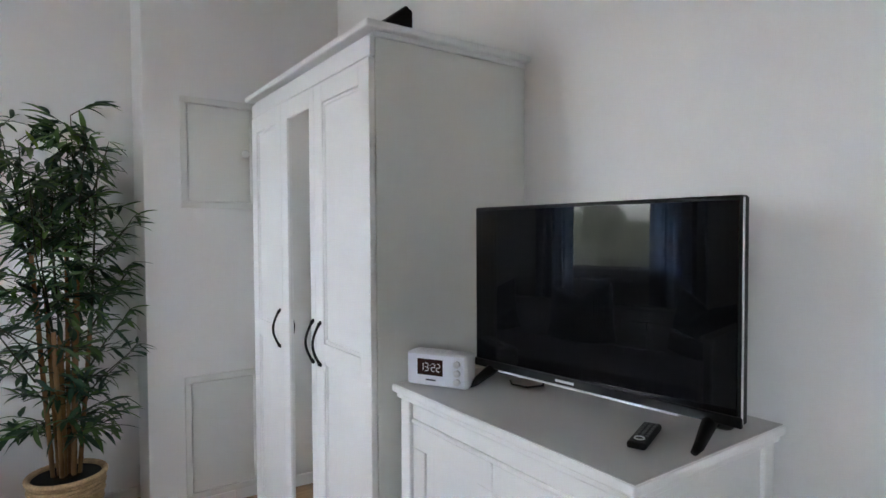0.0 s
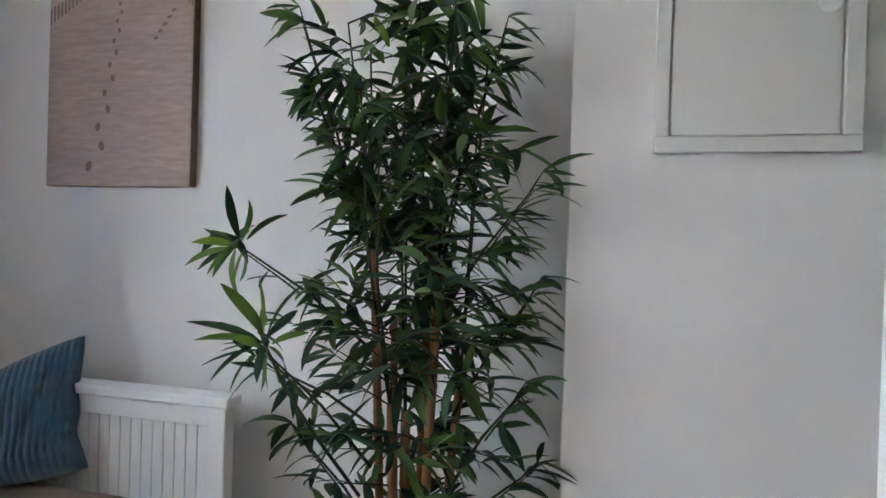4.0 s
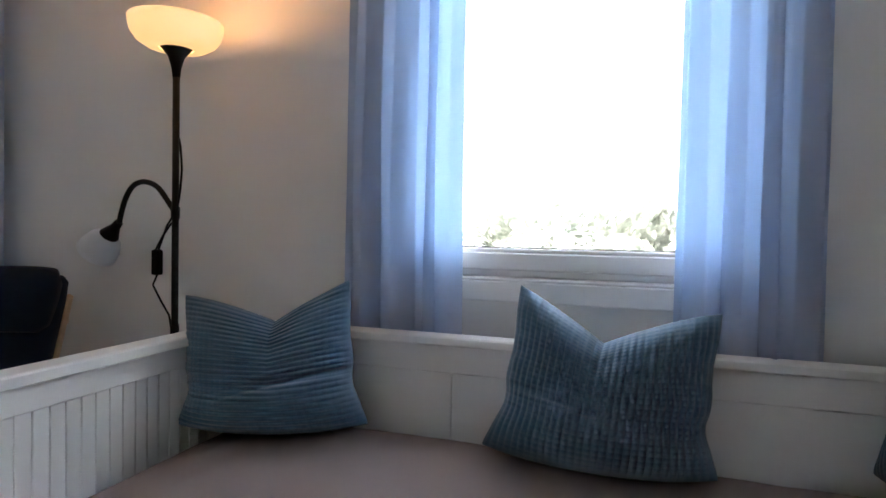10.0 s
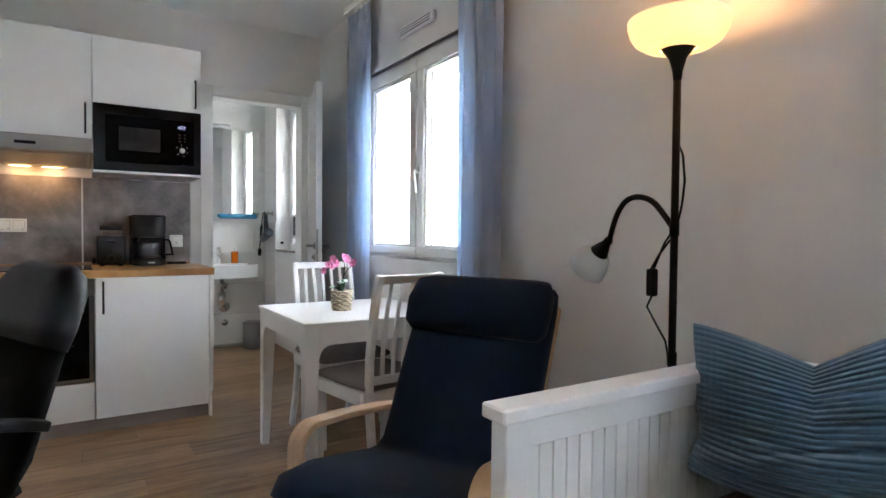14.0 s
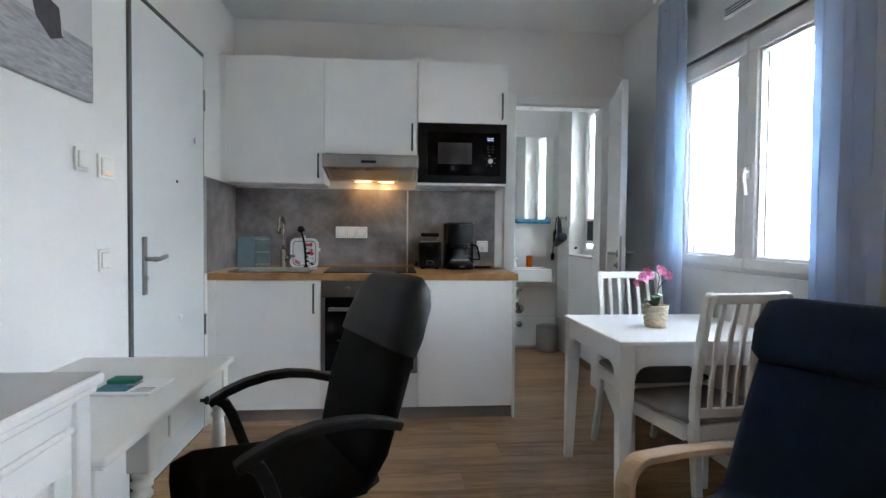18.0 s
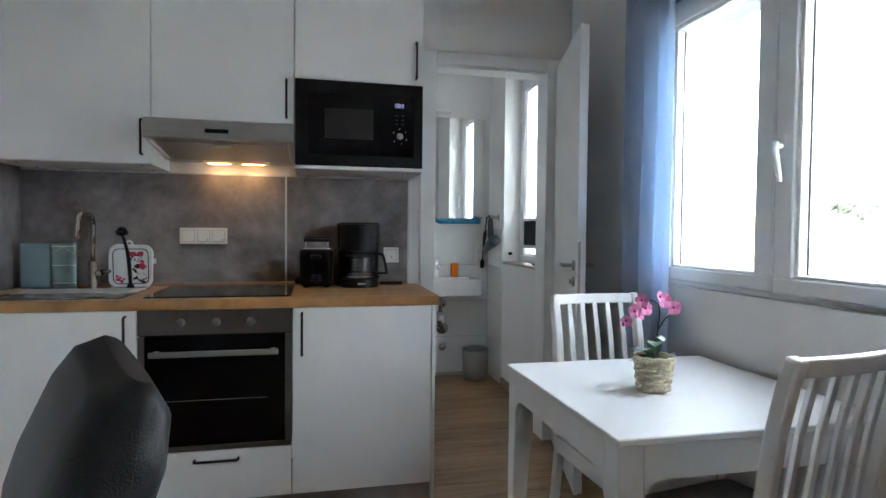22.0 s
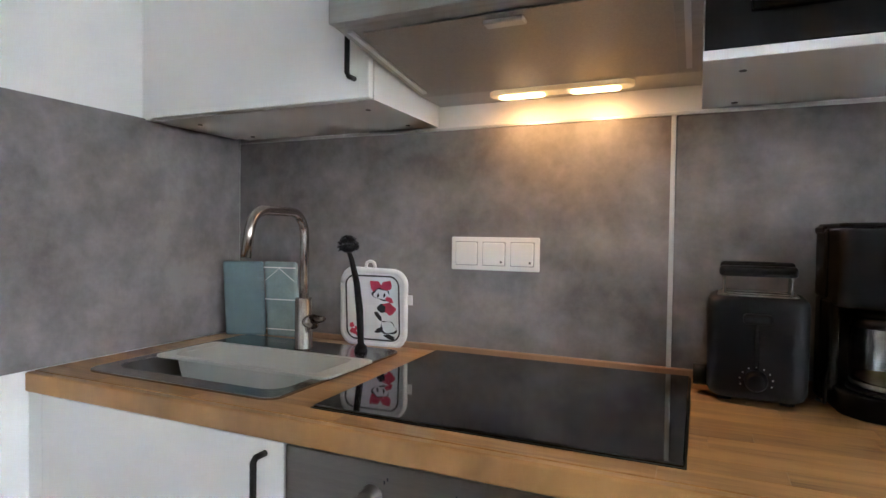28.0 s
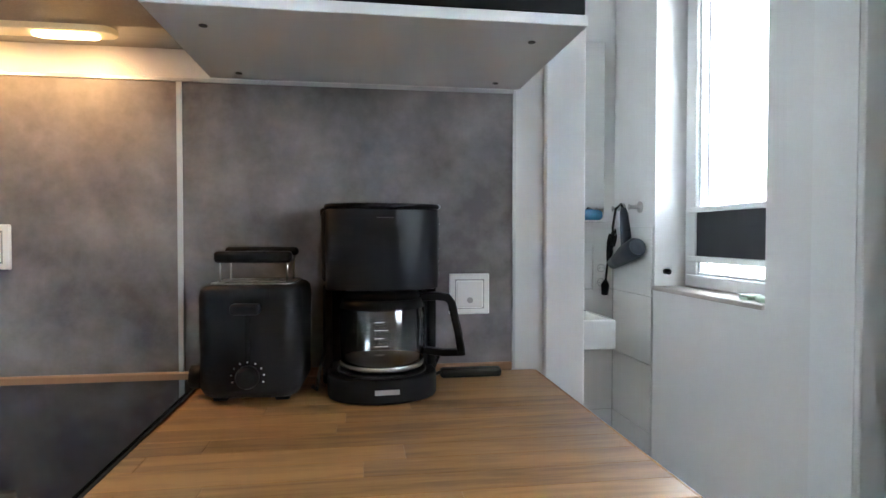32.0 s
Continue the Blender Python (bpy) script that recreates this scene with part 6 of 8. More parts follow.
grooved_end(BY0 + 0.03, -1)
grooved_end(BY1 - 0.03, 1)
part("back_cap_rail", boxm(BX0 - 0.03, BX0 + 0.035, BY0 + 0.066, BY1 - 0.066, 0.808, 0.834, bev=0.004), WHITE, db)
part("back_upper_board", boxm(BX0 - 0.015, BX0 + 0.016, BY0 + 0.054, BY1 - 0.054, 0.731, 0.8075, bev=0.003), WHITE, db)
for i in range(3):
    a = BY0 + 0.054 + i * (BY1 - BY0 - 0.108) / 3
    part("back_panel", boxm(BX0 - 0.012, BX0 + 0.010, a + 0.001, a + (BY1 - BY0 - 0.108) / 3 - 0.001, 0.25, 0.7305, bev=0.002), WHITE, db)
part("front_rail", boxm(BX1 - 0.03, BX1 - 0.006, BY0 + 0.054, BY1 - 0.054, 0.12, 0.42, bev=0.003), WHITE, db)
mt = thing("mattress", pose(-0.955, 2.022, 0.36), "mattress in a taupe fitted sheet on the daybed", "mattress")
b = bmesh.new()
nx, ny = 26, 50
gv = []
rr = random.Random(2)
for i in range(nx + 1):
    row = []
    for j in range(ny + 1):
        u, v = i / nx * 2 - 1, j / ny * 2 - 1
        edge = (1 - abs(u) ** 14) * (1 - abs(v) ** 22)
        z = 0.17 + 0.05 * max(edge, 0) ** 0.5 - 0.004 + 0.004 * noise.noise((u * 3, v * 6, 0.3)) + 0.002 * noise.noise((u * 9, v * 20, 2.3))
        row.append(b.verts.new((u * 0.398 + 0.005, v * 0.93, z)))
    gv.append(row)
for i in range(nx):
    for j in range(ny):
        b.faces.new((gv[i][j], gv[i + 1][j], gv[i + 1][j + 1], gv[i][j + 1])).smooth = True
part("sheet_top", b, TAUPE, mt)
part("core", boxm(-0.393, 0.403, -0.93, 0.93, 0.0, 0.172, bev=0.02, seg=3), TAUPE, mt)
part("slatted_base", boxm(-0.39, 0.39, -0.93, 0.93, -0.06, -0.001), BIRCH, mt)


# ---- cushions ----
def cushion(m, w, h, t, ribs, across, label, chop=0.10, waffle=False, seed=0.0, mid=0.05, tilt=0.0, shift=0.0, crush=1.0):
    """A stuffed square cover standing on one edge, its top knocked in, ribbed by real relief."""
    nu = 200 if (not across or waffle) else 80
    nv = 200 if (across or waffle) else 80
    vs, fs, index = [], [], {}
    side = math.copysign(1, math.sin(seed + 1))
    for sgn in (1, -1):
        for j in range(nv + 1):
            v = j / nv * 2 - 1
            top = (v + 1) / 2
            for i in range(nu + 1):
                if sgn < 0 and (i in (0, nu) or j in (0, nv)):
                    index[(sgn, i, j)] = index[(1, i, j)]
                    continue
                u = i / nu * 2 - 1
                pu, pv = max(1 - abs(u) ** 2.7, 0), max(1 - abs(v) ** (2.4 if v > 0 else 3.6), 0)
                th = t * pu ** 0.62 * pv ** 0.62
                waist = 0.075 * math.exp(-((v + 0.38) / 0.24) ** 2) + 0.05 * math.exp(-((v - 0.25) / 0.4) ** 2)
                x = u * w / 2 * (1 - waist * abs(u) - 0.04 * v + 0.05 * abs(u) ** 3 * math.exp(-((v + 1) / 0.2) ** 2))
                z = h / 2 + v * h / 2
                notch = max(0.0, 1 - abs(u - mid) / (1 + abs(mid)))
                z -= chop * notch ** 1.25 * top ** 2
                z += 0.026 * abs(u) ** 2.5 * (1 - top) ** 3 + tilt * u * top
                x += shift * top
                th *= 1 - 0.6 * math.exp(-((u - mid) / 0.20) ** 2) * top ** 4
                # the stuffing sinks: a fuller lower half under a slanting crease
                line = -0.36 + 0.20 * u * side + 0.06 * math.sin(3 * u + seed)
                under = 1 / (1 + math.exp((v - line) / 0.05))
                where = max(0.0, min(1.0, 0.55 + 0.9 * u * side))
                crease = -0.022 * crush * math.exp(-((v - line) / 0.035) ** 2) * where
                fold = 0.012 * noise.noise((u * 1.7 + seed, v * 1.7, sgn * 1.7 + seed)) + 0.005 * noise.noise((u * 4.0, v * 4.0 + seed, sgn))
                fold += 0.006 * math.sin(26 * v + 4 * u + seed) * math.exp(-((abs(u) - 0.93) / 0.10) ** 2) * (0.3 < top < 0.75)
                k = (v if across else u) * 0.5 + 0.5
                rib = 0.0090 * abs(math.sin(math.pi * ribs * k)) ** 0.75
                if waffle:
                    rib *= (0.62 + 0.38 * abs(math.sin(math.pi * ribs * ((u * 0.5 + 0.5) if across else top))) ** 0.75) if ribs > 30 else (0.8 + 0.2 * abs(math.sin(math.pi * ribs * ((u * 0.5 + 0.5) if across else top))) ** 0.75)
                fade = (pu * pv) ** 0.2
                y = sgn * (th * 0.5 * (1 + 0.22 * under) + (rib + fold + crease) * fade) - 0.025 * top ** 2
                index[(sgn, i, j)] = len(vs)
                vs.append((x, y, z))
        for j in range(nv):
            for i in range(nu):
                q = [index[(sgn, i, j)], index[(sgn, i + 1, j)], index[(sgn, i + 1, j + 1)], index[(sgn, i, j + 1)]]
                fs.append(q if sgn < 0 else q[::-1])
    me = bpy.data.meshes.new("cover")
    me.from_pydata(vs, [], fs)
    me.polygons.foreach_set("use_smooth", [True] * len(fs))
    me.materials.append(CORD)
    c = thing("cushion", m, label, "cushion", "corduroy cushions on the daybed")
    ob_ = new("cover", me)
    ob_.parent = c
    return c


CU = "petrol blue corduroy cushion with a chopped top standing on the daybed"
cushion(pose(-1.155, 1.285, 0.580, -12, -1, 109), 0.455, 0.39, 0.25, 27, True, CU, 0.10, waffle=True, seed=1.0, mid=0.12, tilt=0.028, shift=-0.026, crush=0.8)
cushion(pose(-1.205, 2.092, 0.578, -15, 1.5, 91), 0.475, 0.405, 0.26, 31, False, CU, 0.115, waffle=True, seed=2.6, mid=-0.1, tilt=-0.024, shift=0.032, crush=0.25)
cushion(pose(-1.155, 2.825, 0.576, -12, 1, 37), 0.455, 0.395, 0.25, 29, False, CU, 0.105, waffle=True, seed=4.4, mid=-0.02, crush=0.2)

# ---- floor lamp ----
fl = thing("floor_lamp", pose(-1.213, 0.911, 0), "black metal uplighter floor lamp, lit, with reading arm", "floor lamp")
part("base", smooth_all(lathe(bmesh.new(), [(0.13, 0.0), (0.13, 0.012), (0.12, 0.02), (0.03, 0.028), (0.016, 0.04)], 32)), BLACK_M, fl)
part("pole", smooth_all(tube(bmesh.new(), [(0, 0, 0.03), (0, 0, 1.56)], 0.0098, 14)), BLACK_M, fl)
for z in (0.8, 1.14):
    part("collar", smooth_all(tube(bmesh.new(), [(0, 0, z), (0, 0, z + 0.035)], 0.0125, 14)), BLACK_M, fl)
part("cup", smooth_all(lathe(bmesh.new(), [(0.0105, 1.545), (0.013, 1.57), (0.022, 1.602), (0.042, 1.628), (0.05, 1.634), (0.046, 1.635)], 28)), BLACK_M, fl)
b = bmesh.new()
pr = [(0.046, 1.627), (0.082, 1.633), (0.105, 1.648), (0.117, 1.667), (0.1215, 1.685), (0.123, 1.701)]
n = 36
rings = [[b.verts.new((r * math.cos(2 * math.pi * k / n), r * math.sin(2 * math.pi * k / n), z)) for k in range(n)] for r, z in pr]
for a, c in zip(rings, rings[1:]):
    for k in range(n):
        b.faces.new((a[k], a[(k + 1) % n], c[(k + 1) % n], c[k])).smooth = True
sh = part("shade", b, SHADE, fl, "glowing cream glass bowl shade")
sh.modifiers.new("thickness", "SOLIDIFY").thickness = 0.004
ar = [(0, 0, 1.155), (0.0, -0.03, 1.19), (0.0, -0.08, 1.235), (0.0, -0.14, 1.25), (0.0, -0.19, 1.235), (0.0, -0.225, 1.19), (0.0, -0.25, 1.125)]
fine = []
for i in range(len(ar) - 1):
    p0, p1, p2, p3 = (Vector(ar[min(max(i + q, 0), len(ar) - 1)]) for q in (-1, 0, 1, 2))
    for q in range(5):
        t = q / 5
        fine.append(0.5 * (2 * p1 + (p2 - p0) * t + (2 * p0 - 5 * p1 + 4 * p2 - p3) * t * t + (3 * p1 - p0 - 3 * p2 + p3) * t ** 3))
ar = fine + [Vector(ar[-1])]
R2 = Matrix.Rotation(radians(-8), 4, "Z")
part("reading_arm", smooth_all(tube(bmesh.new(), [R2 @ Vector(p) for p in ar], 0.008, 12)), BLACK_M, fl, "bent gooseneck arm")
cp = part("lamp_holder", smooth_all(lathe(bmesh.new(), [(0.012, 0.0), (0.014, -0.02), (0.028, -0.055), (0.03, -0.06)], 20)), BLACK_M, fl)
cp.matrix_basis = Matrix.Translation(R2 @ Vector((0, -0.25, 1.128))) @ pose(0, 0, 0, -46, 4, 0)
sh2 = part("small_shade", smooth_all(lathe(bmesh.new(), [(0.030, -0.058), (0.047, -0.078), (0.058, -0.108), (0.061, -0.135), (0.059, -0.136), (0.055, -0.108), (0.045, -0.08), (0.028, -0.062)], 24)), SHADE2, cp, "frosted white small shade")
part("switch_box", boxm(-0.011, 0.011, -0.013, 0.013, 0.975, 1.05, bev=0.005, seg=2), BLACK, fl, "inline cord switch").matrix_basis = pose(-0.005, -0.07, 0)
b = bmesh.new()
tube(b, [(0.0, 0.012, 1.37), (0.02, 0.035, 1.345), (0.025, 0.045, 1.28), (0.02, 0.035, 1.22), (0.005, 0.012, 1.17), (0.0, -0.03, 1.12), (-0.005, -0.065, 1.05)], 0.003, 8)
tube(b, [(-0.005, -0.07, 0.975), (-0.005, -0.085, 0.945), (0.0, -0.05, 0.9), (0.0, -0.02, 0.86), (0.0, -0.012, 0.82)], 0.003, 8)
tube(b, [(0.0, -0.012, 1.13), (0.0, -0.045, 1.09), (0.0, -0.07, 1.05)], 0.003, 8)
part("cord", smooth_all(b), BLACK, fl)
ll = bpy.data.lights.new("floor_lamp_bulb", "POINT")
ll.energy, ll.color, ll.shadow_soft_size = LAMP_W, (1.0, 0.50, 0.19), 0.045
lo_ = new("floor_lamp_bulb", ll)
lo_.location = (-1.213, 0.911, 1.678)

# ---- armchair ----
ac = thing("armchair", pose(AC_X + 0.04, AC_Y + 0.018, 0, 0, 0, AC_A), "bentwood lounge armchair with navy cushion and head roll", "armchair")
cs = [(0.44, 0.375, 0.012), (0.455, 0.40, 0.03), (0.43, 0.425, 0.04), (0.33, 0.425, 0.045), (0.18, 0.40, 0.045), (0.06, 0.375, 0.045), (-0.01, 0.375, 0.045), (-0.06, 0.41, 0.045), (-0.103, 0.50, 0.045), (-0.154, 0.62, 0.046), (-0.214, 0.75, 0.046), (-0.277, 0.88, 0.042), (-0.306, 0.935, 0.032), (-0.314, 0.95, 0.012)]
part("cushion", soft_slab(cs, [0.25, 0.268, 0.275, 0.276, 0.276, 0.276, 0.276, 0.277, 0.278, 0.278, 0.277, 0.275, 0.27, 0.255], 12), NAVY, ac, "navy cotton chair cushion")
part("head_roll", soft_slab([(-0.176, 0.79, 0.02), (-0.184, 0.815, 0.047), (-0.213, 0.885, 0.062), (-0.258, 0.945, 0.054), (-0.294, 0.967, 0.02)], [0.25, 0.275, 0.281, 0.275, 0.25], 12), NAVY, ac, "navy padded head roll")
for sy in (-1, 1):
    y = sy * 0.325
    b = bmesh.new()
    path = [(0.31, y, 0.0), (0.315, y, 0.3), (0.318, y, 0.45)] + arc((0.248, y, 0.465), 0.07, 0, 90, 7) + [(0.1, y, 0.527), (-0.1, y, 0.505), (-0.26, y, 0.475), (-0.33, y, 0.455)]
    sweep(b, path, 0.06, 0.022, axis=(0, 1, 0))
    part("armrest", b, BIRCH, ac, "bent birch veneer arm and leg", bevel=0.004)
    b = bmesh.new()
    path = [(0.31, y * 0.98, 0.013), (0.1, y * 0.98, 0.013), (-0.3, y * 0.98, 0.013), (-0.38, y * 0.98, 0.03)]
    sweep(b, path, 0.06, 0.022, axis=(0, 1, 0))
    part("floor_runner", b, BIRCH, ac, bevel=0.004)
    b = bmesh.new()
    sweep(b, [(0.43, sy * 0.262, 0.345), (0.2, sy * 0.262, 0.345), (0.04, sy * 0.262, 0.315), (-0.06, sy * 0.25, 0.34), (-0.15, sy * 0.25, 0.46), (-0.25, sy * 0.25, 0.68), (-0.345, sy * 0.25, 0.885)], 0.03, 0.025, axis=(0, 1, 0))
    part("back_frame", b, BIRCH, ac, bevel=0.003)
for x, z in ((0.30, 0.335), (-0.33, 0.44), (-0.325, 0.82), (0.0, 0.3)):
    part("cross_bar", boxm(x - 0.012, x + 0.012, -0.31 if z < 0.5 else -0.26, 0.31 if z < 0.5 else 0.26, z - 0.03, z + 0.012, bev=0.004), BIRCH, ac)
for sy in (-1, 1):
    part("back_post", sweep(bmesh.new(), [(-0.32, sy * 0.325, 0.02), (-0.315, sy * 0.325, 0.25), (-0.31, sy * 0.325, 0.45)], 0.05, 0.022, axis=(0, 1, 0)), BIRCH, ac)

# ---- dining table ----
tb = thing("dining_table", pose(-1.09, -0.896, 0), "white lacquered square dining table with tapered legs", "table")
part("tabletop", boxm(-0.38, 0.38, -0.37, 0.37, 0.728, 0.746, bev=0.003), WHITE, tb)
def curved_apron(half, thick):
    """A rail whose lower edge runs down into the legs in a curve."""
    line = [(-half, 0.7275), (-half, 0.59)]
    line += [(-half + 0.055 * (1 - math.cos(radians(a))), 0.59 + 0.055 * math.sin(radians(a))) for a in (22, 45, 67, 90)]
    line += [(-x, z) for x, z in line[:1:-1]] + [(half, 0.59), (half, 0.7275)]
    bm = bmesh.new()
    lo_ = [bm.verts.new((x, -thick / 2, z)) for x, z in line]
    hi_ = [bm.verts.new((x, thick / 2, z)) for x, z in line]
    for k in range(len(line)):
        bm.faces.new((lo_[k], lo_[(k + 1) % len(line)], hi_[(k + 1) % len(line)], hi_[k]))
    bm.faces.new(lo_[::-1])
    bm.faces.new(hi_)
    return bm


for sy in (-1, 1):
    part("apron", curved_apron(0.309, 0.02), WHITE, tb).matrix_basis = pose(0, sy * 0.353, 0)
for sx in (-1, 1):
    part("apron", curved_apron(0.299, 0.02), WHITE, tb).matrix_basis = pose(sx * 0.363, 0, 0, 0, 0, 90)
for sx in (-1, 1):
    for sy in (-1, 1):
        b = bmesh.new()
        cx, cy = sx * 0.342, sy * 0.332
        a, c = 0.032, 0.02
        lo = [b.verts.new((cx + sx * 0.012 + i * c, cy + sy * 0.012 + j * c, 0.0)) for i, j in ((-1, -1), (1, -1), (1, 1), (-1, 1))]
        md_ = [b.verts.new((cx + i * a, cy + j * a, 0.60)) for i, j in ((-1, -1), (1, -1), (1, 1), (-1, 1))]
        hi = [b.verts.new((cx + i * a, cy + j * a, 0.7275)) for i, j in ((-1, -1), (1, -1), (1, 1), (-1, 1))]
        for p_, q_ in ((lo, md_), (md_, hi)):
            for k in range(4):
                b.faces.new((p_[k], p_[(k + 1) % 4], q_[(k + 1) % 4], q_[k]))
        b.faces.new(lo[::-1])
        b.faces.new(hi)
        part("leg", b, WHITE, tb, bevel=0.004)

# ---- dining chairs ----
def dining_chair(m):
    c = thing("dining_chair", m, "white wooden dining chair with slatted back and grey seat pad", "chair", "chairs at the dining table")
    part("seat_pad", soft_slab([(-0.215, 0.462, 0.01), (-0.205, 0.468, 0.02), (0.0, 0.472, 0.026), (0.17, 0.468, 0.022), (0.185, 0.462, 0.01)], [0.2, 0.212, 0.212, 0.2, 0.19], 10), SEATG, c, "grey fabric seat pad").matrix_basis = pose(0, 0, 0, 0, 0, 90)
    for sx in (-1, 1):
        part("seat_rail", boxm(sx * 0.2 - 0.010, sx * 0.2 + 0.010, -0.19, 0.17, 0.39, 0.448, bev=0.003), WHITE, c)
        part("front_leg", sweep(bmesh.new(), [(sx * 0.195, -0.205, 0.449), (sx * 0.195, -0.205, 0.25), (sx * 0.193, -0.205, 0.0)], 0.034, 0.034, axis=(1, 0, 0)), WHITE, c, bevel=0.004)
        bl = [(sx * 0.18, 0.27, 0.0), (sx * 0.179, 0.215, 0.2), (sx * 0.177, 0.185, 0.43), (sx * 0.176, 0.19, 0.6), (sx * 0.175, 0.22, 0.8), (sx * 0.175, 0.246, 0.915), (sx * 0.171, 0.254, 0.950), (sx * 0.166, 0.257, 0.962)]
        part("back_post", sweep(bmesh.new(), bl, 0.031, 0.036, axis=(1, 0, 0)), WHITE, c, bevel=0.007)
    part("front_rail", boxm(-0.18, 0.18, -0.215, -0.195, 0.39, 0.448, bev=0.003), WHITE, c)
    part("rear_rail", boxm(-0.175, 0.175, 0.172, 0.192, 0.39, 0.448, bev=0.003), WHITE, c)
    part("top_rail", sweep(bmesh.new(), [(-0.164, 0.252, 0.942), (-0.09, 0.264, 0.942), (0, 0.268, 0.942), (0.09, 0.264, 0.942), (0.164, 0.252, 0.942)], 0.038, 0.024, axis=(0, 0.1, 1)), WHITE, c, bevel=0.005)
    part("lower_rail", sweep(bmesh.new(), [(-0.165, 0.184, 0.497), (0, 0.198, 0.497), (0.165, 0.184, 0.497)], 0.038, 0.018, axis=(0, 0, 1)), WHITE, c, bevel=0.004)
    for i in range(5):
        x = -0.112 + i * 0.056
        k = 1 - (x / 0.18) ** 2
        part("slat", sweep(bmesh.new(), [(x, 0.184 + 0.012 * k, 0.510), (x, 0.19 + 0.013 * k, 0.63), (x, 0.217 + 0.014 * k, 0.8), (x, 0.246 + 0.016 * k, 0.930)], 0.020, 0.012, axis=(1, 0, 0)), WHITE, c, bevel=0.003)
    return c


ch1 = dining_chair(pose(NC_X, NC_Y, 0, 0, 0, NC_A))
copy_thing(ch1, pose(FC_X, FC_Y, 0, 0, 0, FC_A))

# ---- orchid on the table ----
orc = thing("orchid", pose(-1.024, -0.878, 0.746), "pink orchid in a pale woven basket pot", "potted plant")
nr, ns = 9, 14
for j in range(nr):
    z = 0.008 + j * 0.0105
    r = 0.0445 + 0.0105 * j / nr
    band = bmesh.new()
    line = []
    for k in range(ns * 3 + 1):
        a = 2 * math.pi * k / (ns * 3)
        wave = math.cos(ns / 2 * a + math.pi * j)
        line.append(((r + 0.0035 * wave) * math.cos(a), (r + 0.0035 * wave) * math.sin(a), z + 0.0022 * math.sin(ns / 2 * a + 0.7 * j)))
    sweep(band, line, 0.0125, 0.0030, axis=(0, 0, 1))
    part("woven_band", smooth_all(band), PALEW, orc)
for k in range(ns):
    a = 2 * math.pi * (k + 0.5) / ns
    part("stake", tube(bmesh.new(), [(0.0435 * math.cos(a), 0.0435 * math.sin(a), 0.002), (0.0545 * math.cos(a), 0.0545 * math.sin(a), 0.096)], 0.0022, 6), PALEW, orc)
part("basket_rim", smooth_all(tube(bmesh.new(), [((0.0555 + 0.0012 * math.sin(9 * a)) * math.cos(a), (0.0555 + 0.0012 * math.sin(9 * a)) * math.sin(a), 0.0985 + 0.0012 * math.sin(11 * a)) for a in (2 * math.pi * k / 48 for k in range(49))], 0.0040, 6)), PALEW, orc)
part("pot", lathe(bmesh.new(), [(0.042, 0.0), (0.052, 0.09)], 24), PALEW, orc)
part("moss", lathe(bmesh.new(), [(0.051, 0.088), (0.045, 0.095), (0.02, 0.099)], 18), MOSS, orc)


def leaf_strip(b, path, w, fold=0.15):
    """A pointed leaf along a path, widest in the middle, with a folded midrib."""
    n = len(path)
    rows_ = []
    for i, p in enumerate(path):
        p = Vector(p)
        d = (Vector(path[min(i + 1, n - 1)]) - Vector(path[max(i - 1, 0)])).normalized()
        side = d.cross(Vector((0, 0, 1)))
        side = side.normalized() if side.length > 1e-3 else Vector((1, 0, 0))
        up = side.cross(d)
        s = i / (n - 1)
        ww = w * (math.sin(math.pi * min(1, s * 0.93 + 0.06)) ** 0.8) * 0.5
        rows_.append([b.verts.new(p - side * ww + up * ww * fold), b.verts.new(p), b.verts.new(p + side * ww + up * ww * fold)])
    for a, c in zip(rows_, rows_[1:]):
        for k in range(2):
            b.faces.new((a[k], a[k + 1], c[k + 1], c[k])).smooth = True
    return b


for i, (an, ln, up) in enumerate(((60, 0.050, 0.050), (125, 0.030, 0.062), (250, 0.075, 0.012), (330, 0.07, 0.02), (20, 0.085, 0.030))):
    a = radians(an)
    pts = [(0.01 * math.cos(a), 0.01 * math.sin(a), 0.095), (ln * 0.5 * math.cos(a), ln * 0.5 * math.sin(a), 0.095 + up), (ln * math.cos(a), ln * math.sin(a), 0.095 + up * 0.8)]
    part("leaf", leaf_strip(bmesh.new(), [Vector(pts[0]).lerp(Vector(pts[1]), t) for t in (0, 0.5)] + [Vector(pts[1]).lerp(Vector(pts[2]), t) for t in (0, 0.5, 1)], 0.044), ORCHL, orc)
for q in ((0.09, 0.03), (-0.10, -0.02)):
    part("leaf", leaf_strip(bmesh.new(), [(0.03 * (1 if q[0] > 0 else -1), 0, 0.092), (q[0] * 0.8, q[1] * 0.8, 0.1), (q[0] * 1.1, q[1] * 1.1, 0.094)], 0.010), ORCHL, orc)
stems = [[(-0.004, 0.0, 0.095), (-0.008, 0.003, 0.16), (-0.014, 0.005, 0.225), (-0.008, 0.006, 0.252), (0.012, 0.006, 0.262), (0.04, 0.006, 0.258), (0.07, 0.008, 0.238), (0.10, 0.01, 0.205)], [(-0.010, 0.003, 0.175), (-0.03, 0.003, 0.205), (-0.055, 0.005, 0.225), (-0.072, 0.006, 0.252)]]
rf = random.Random(9)
for st in stems:
    part("stem", smooth_all(tube(bmesh.new(), st, 0.002, 6)), mat("dark_stem", (0.05, 0.05, 0.02), 0.6), orc)


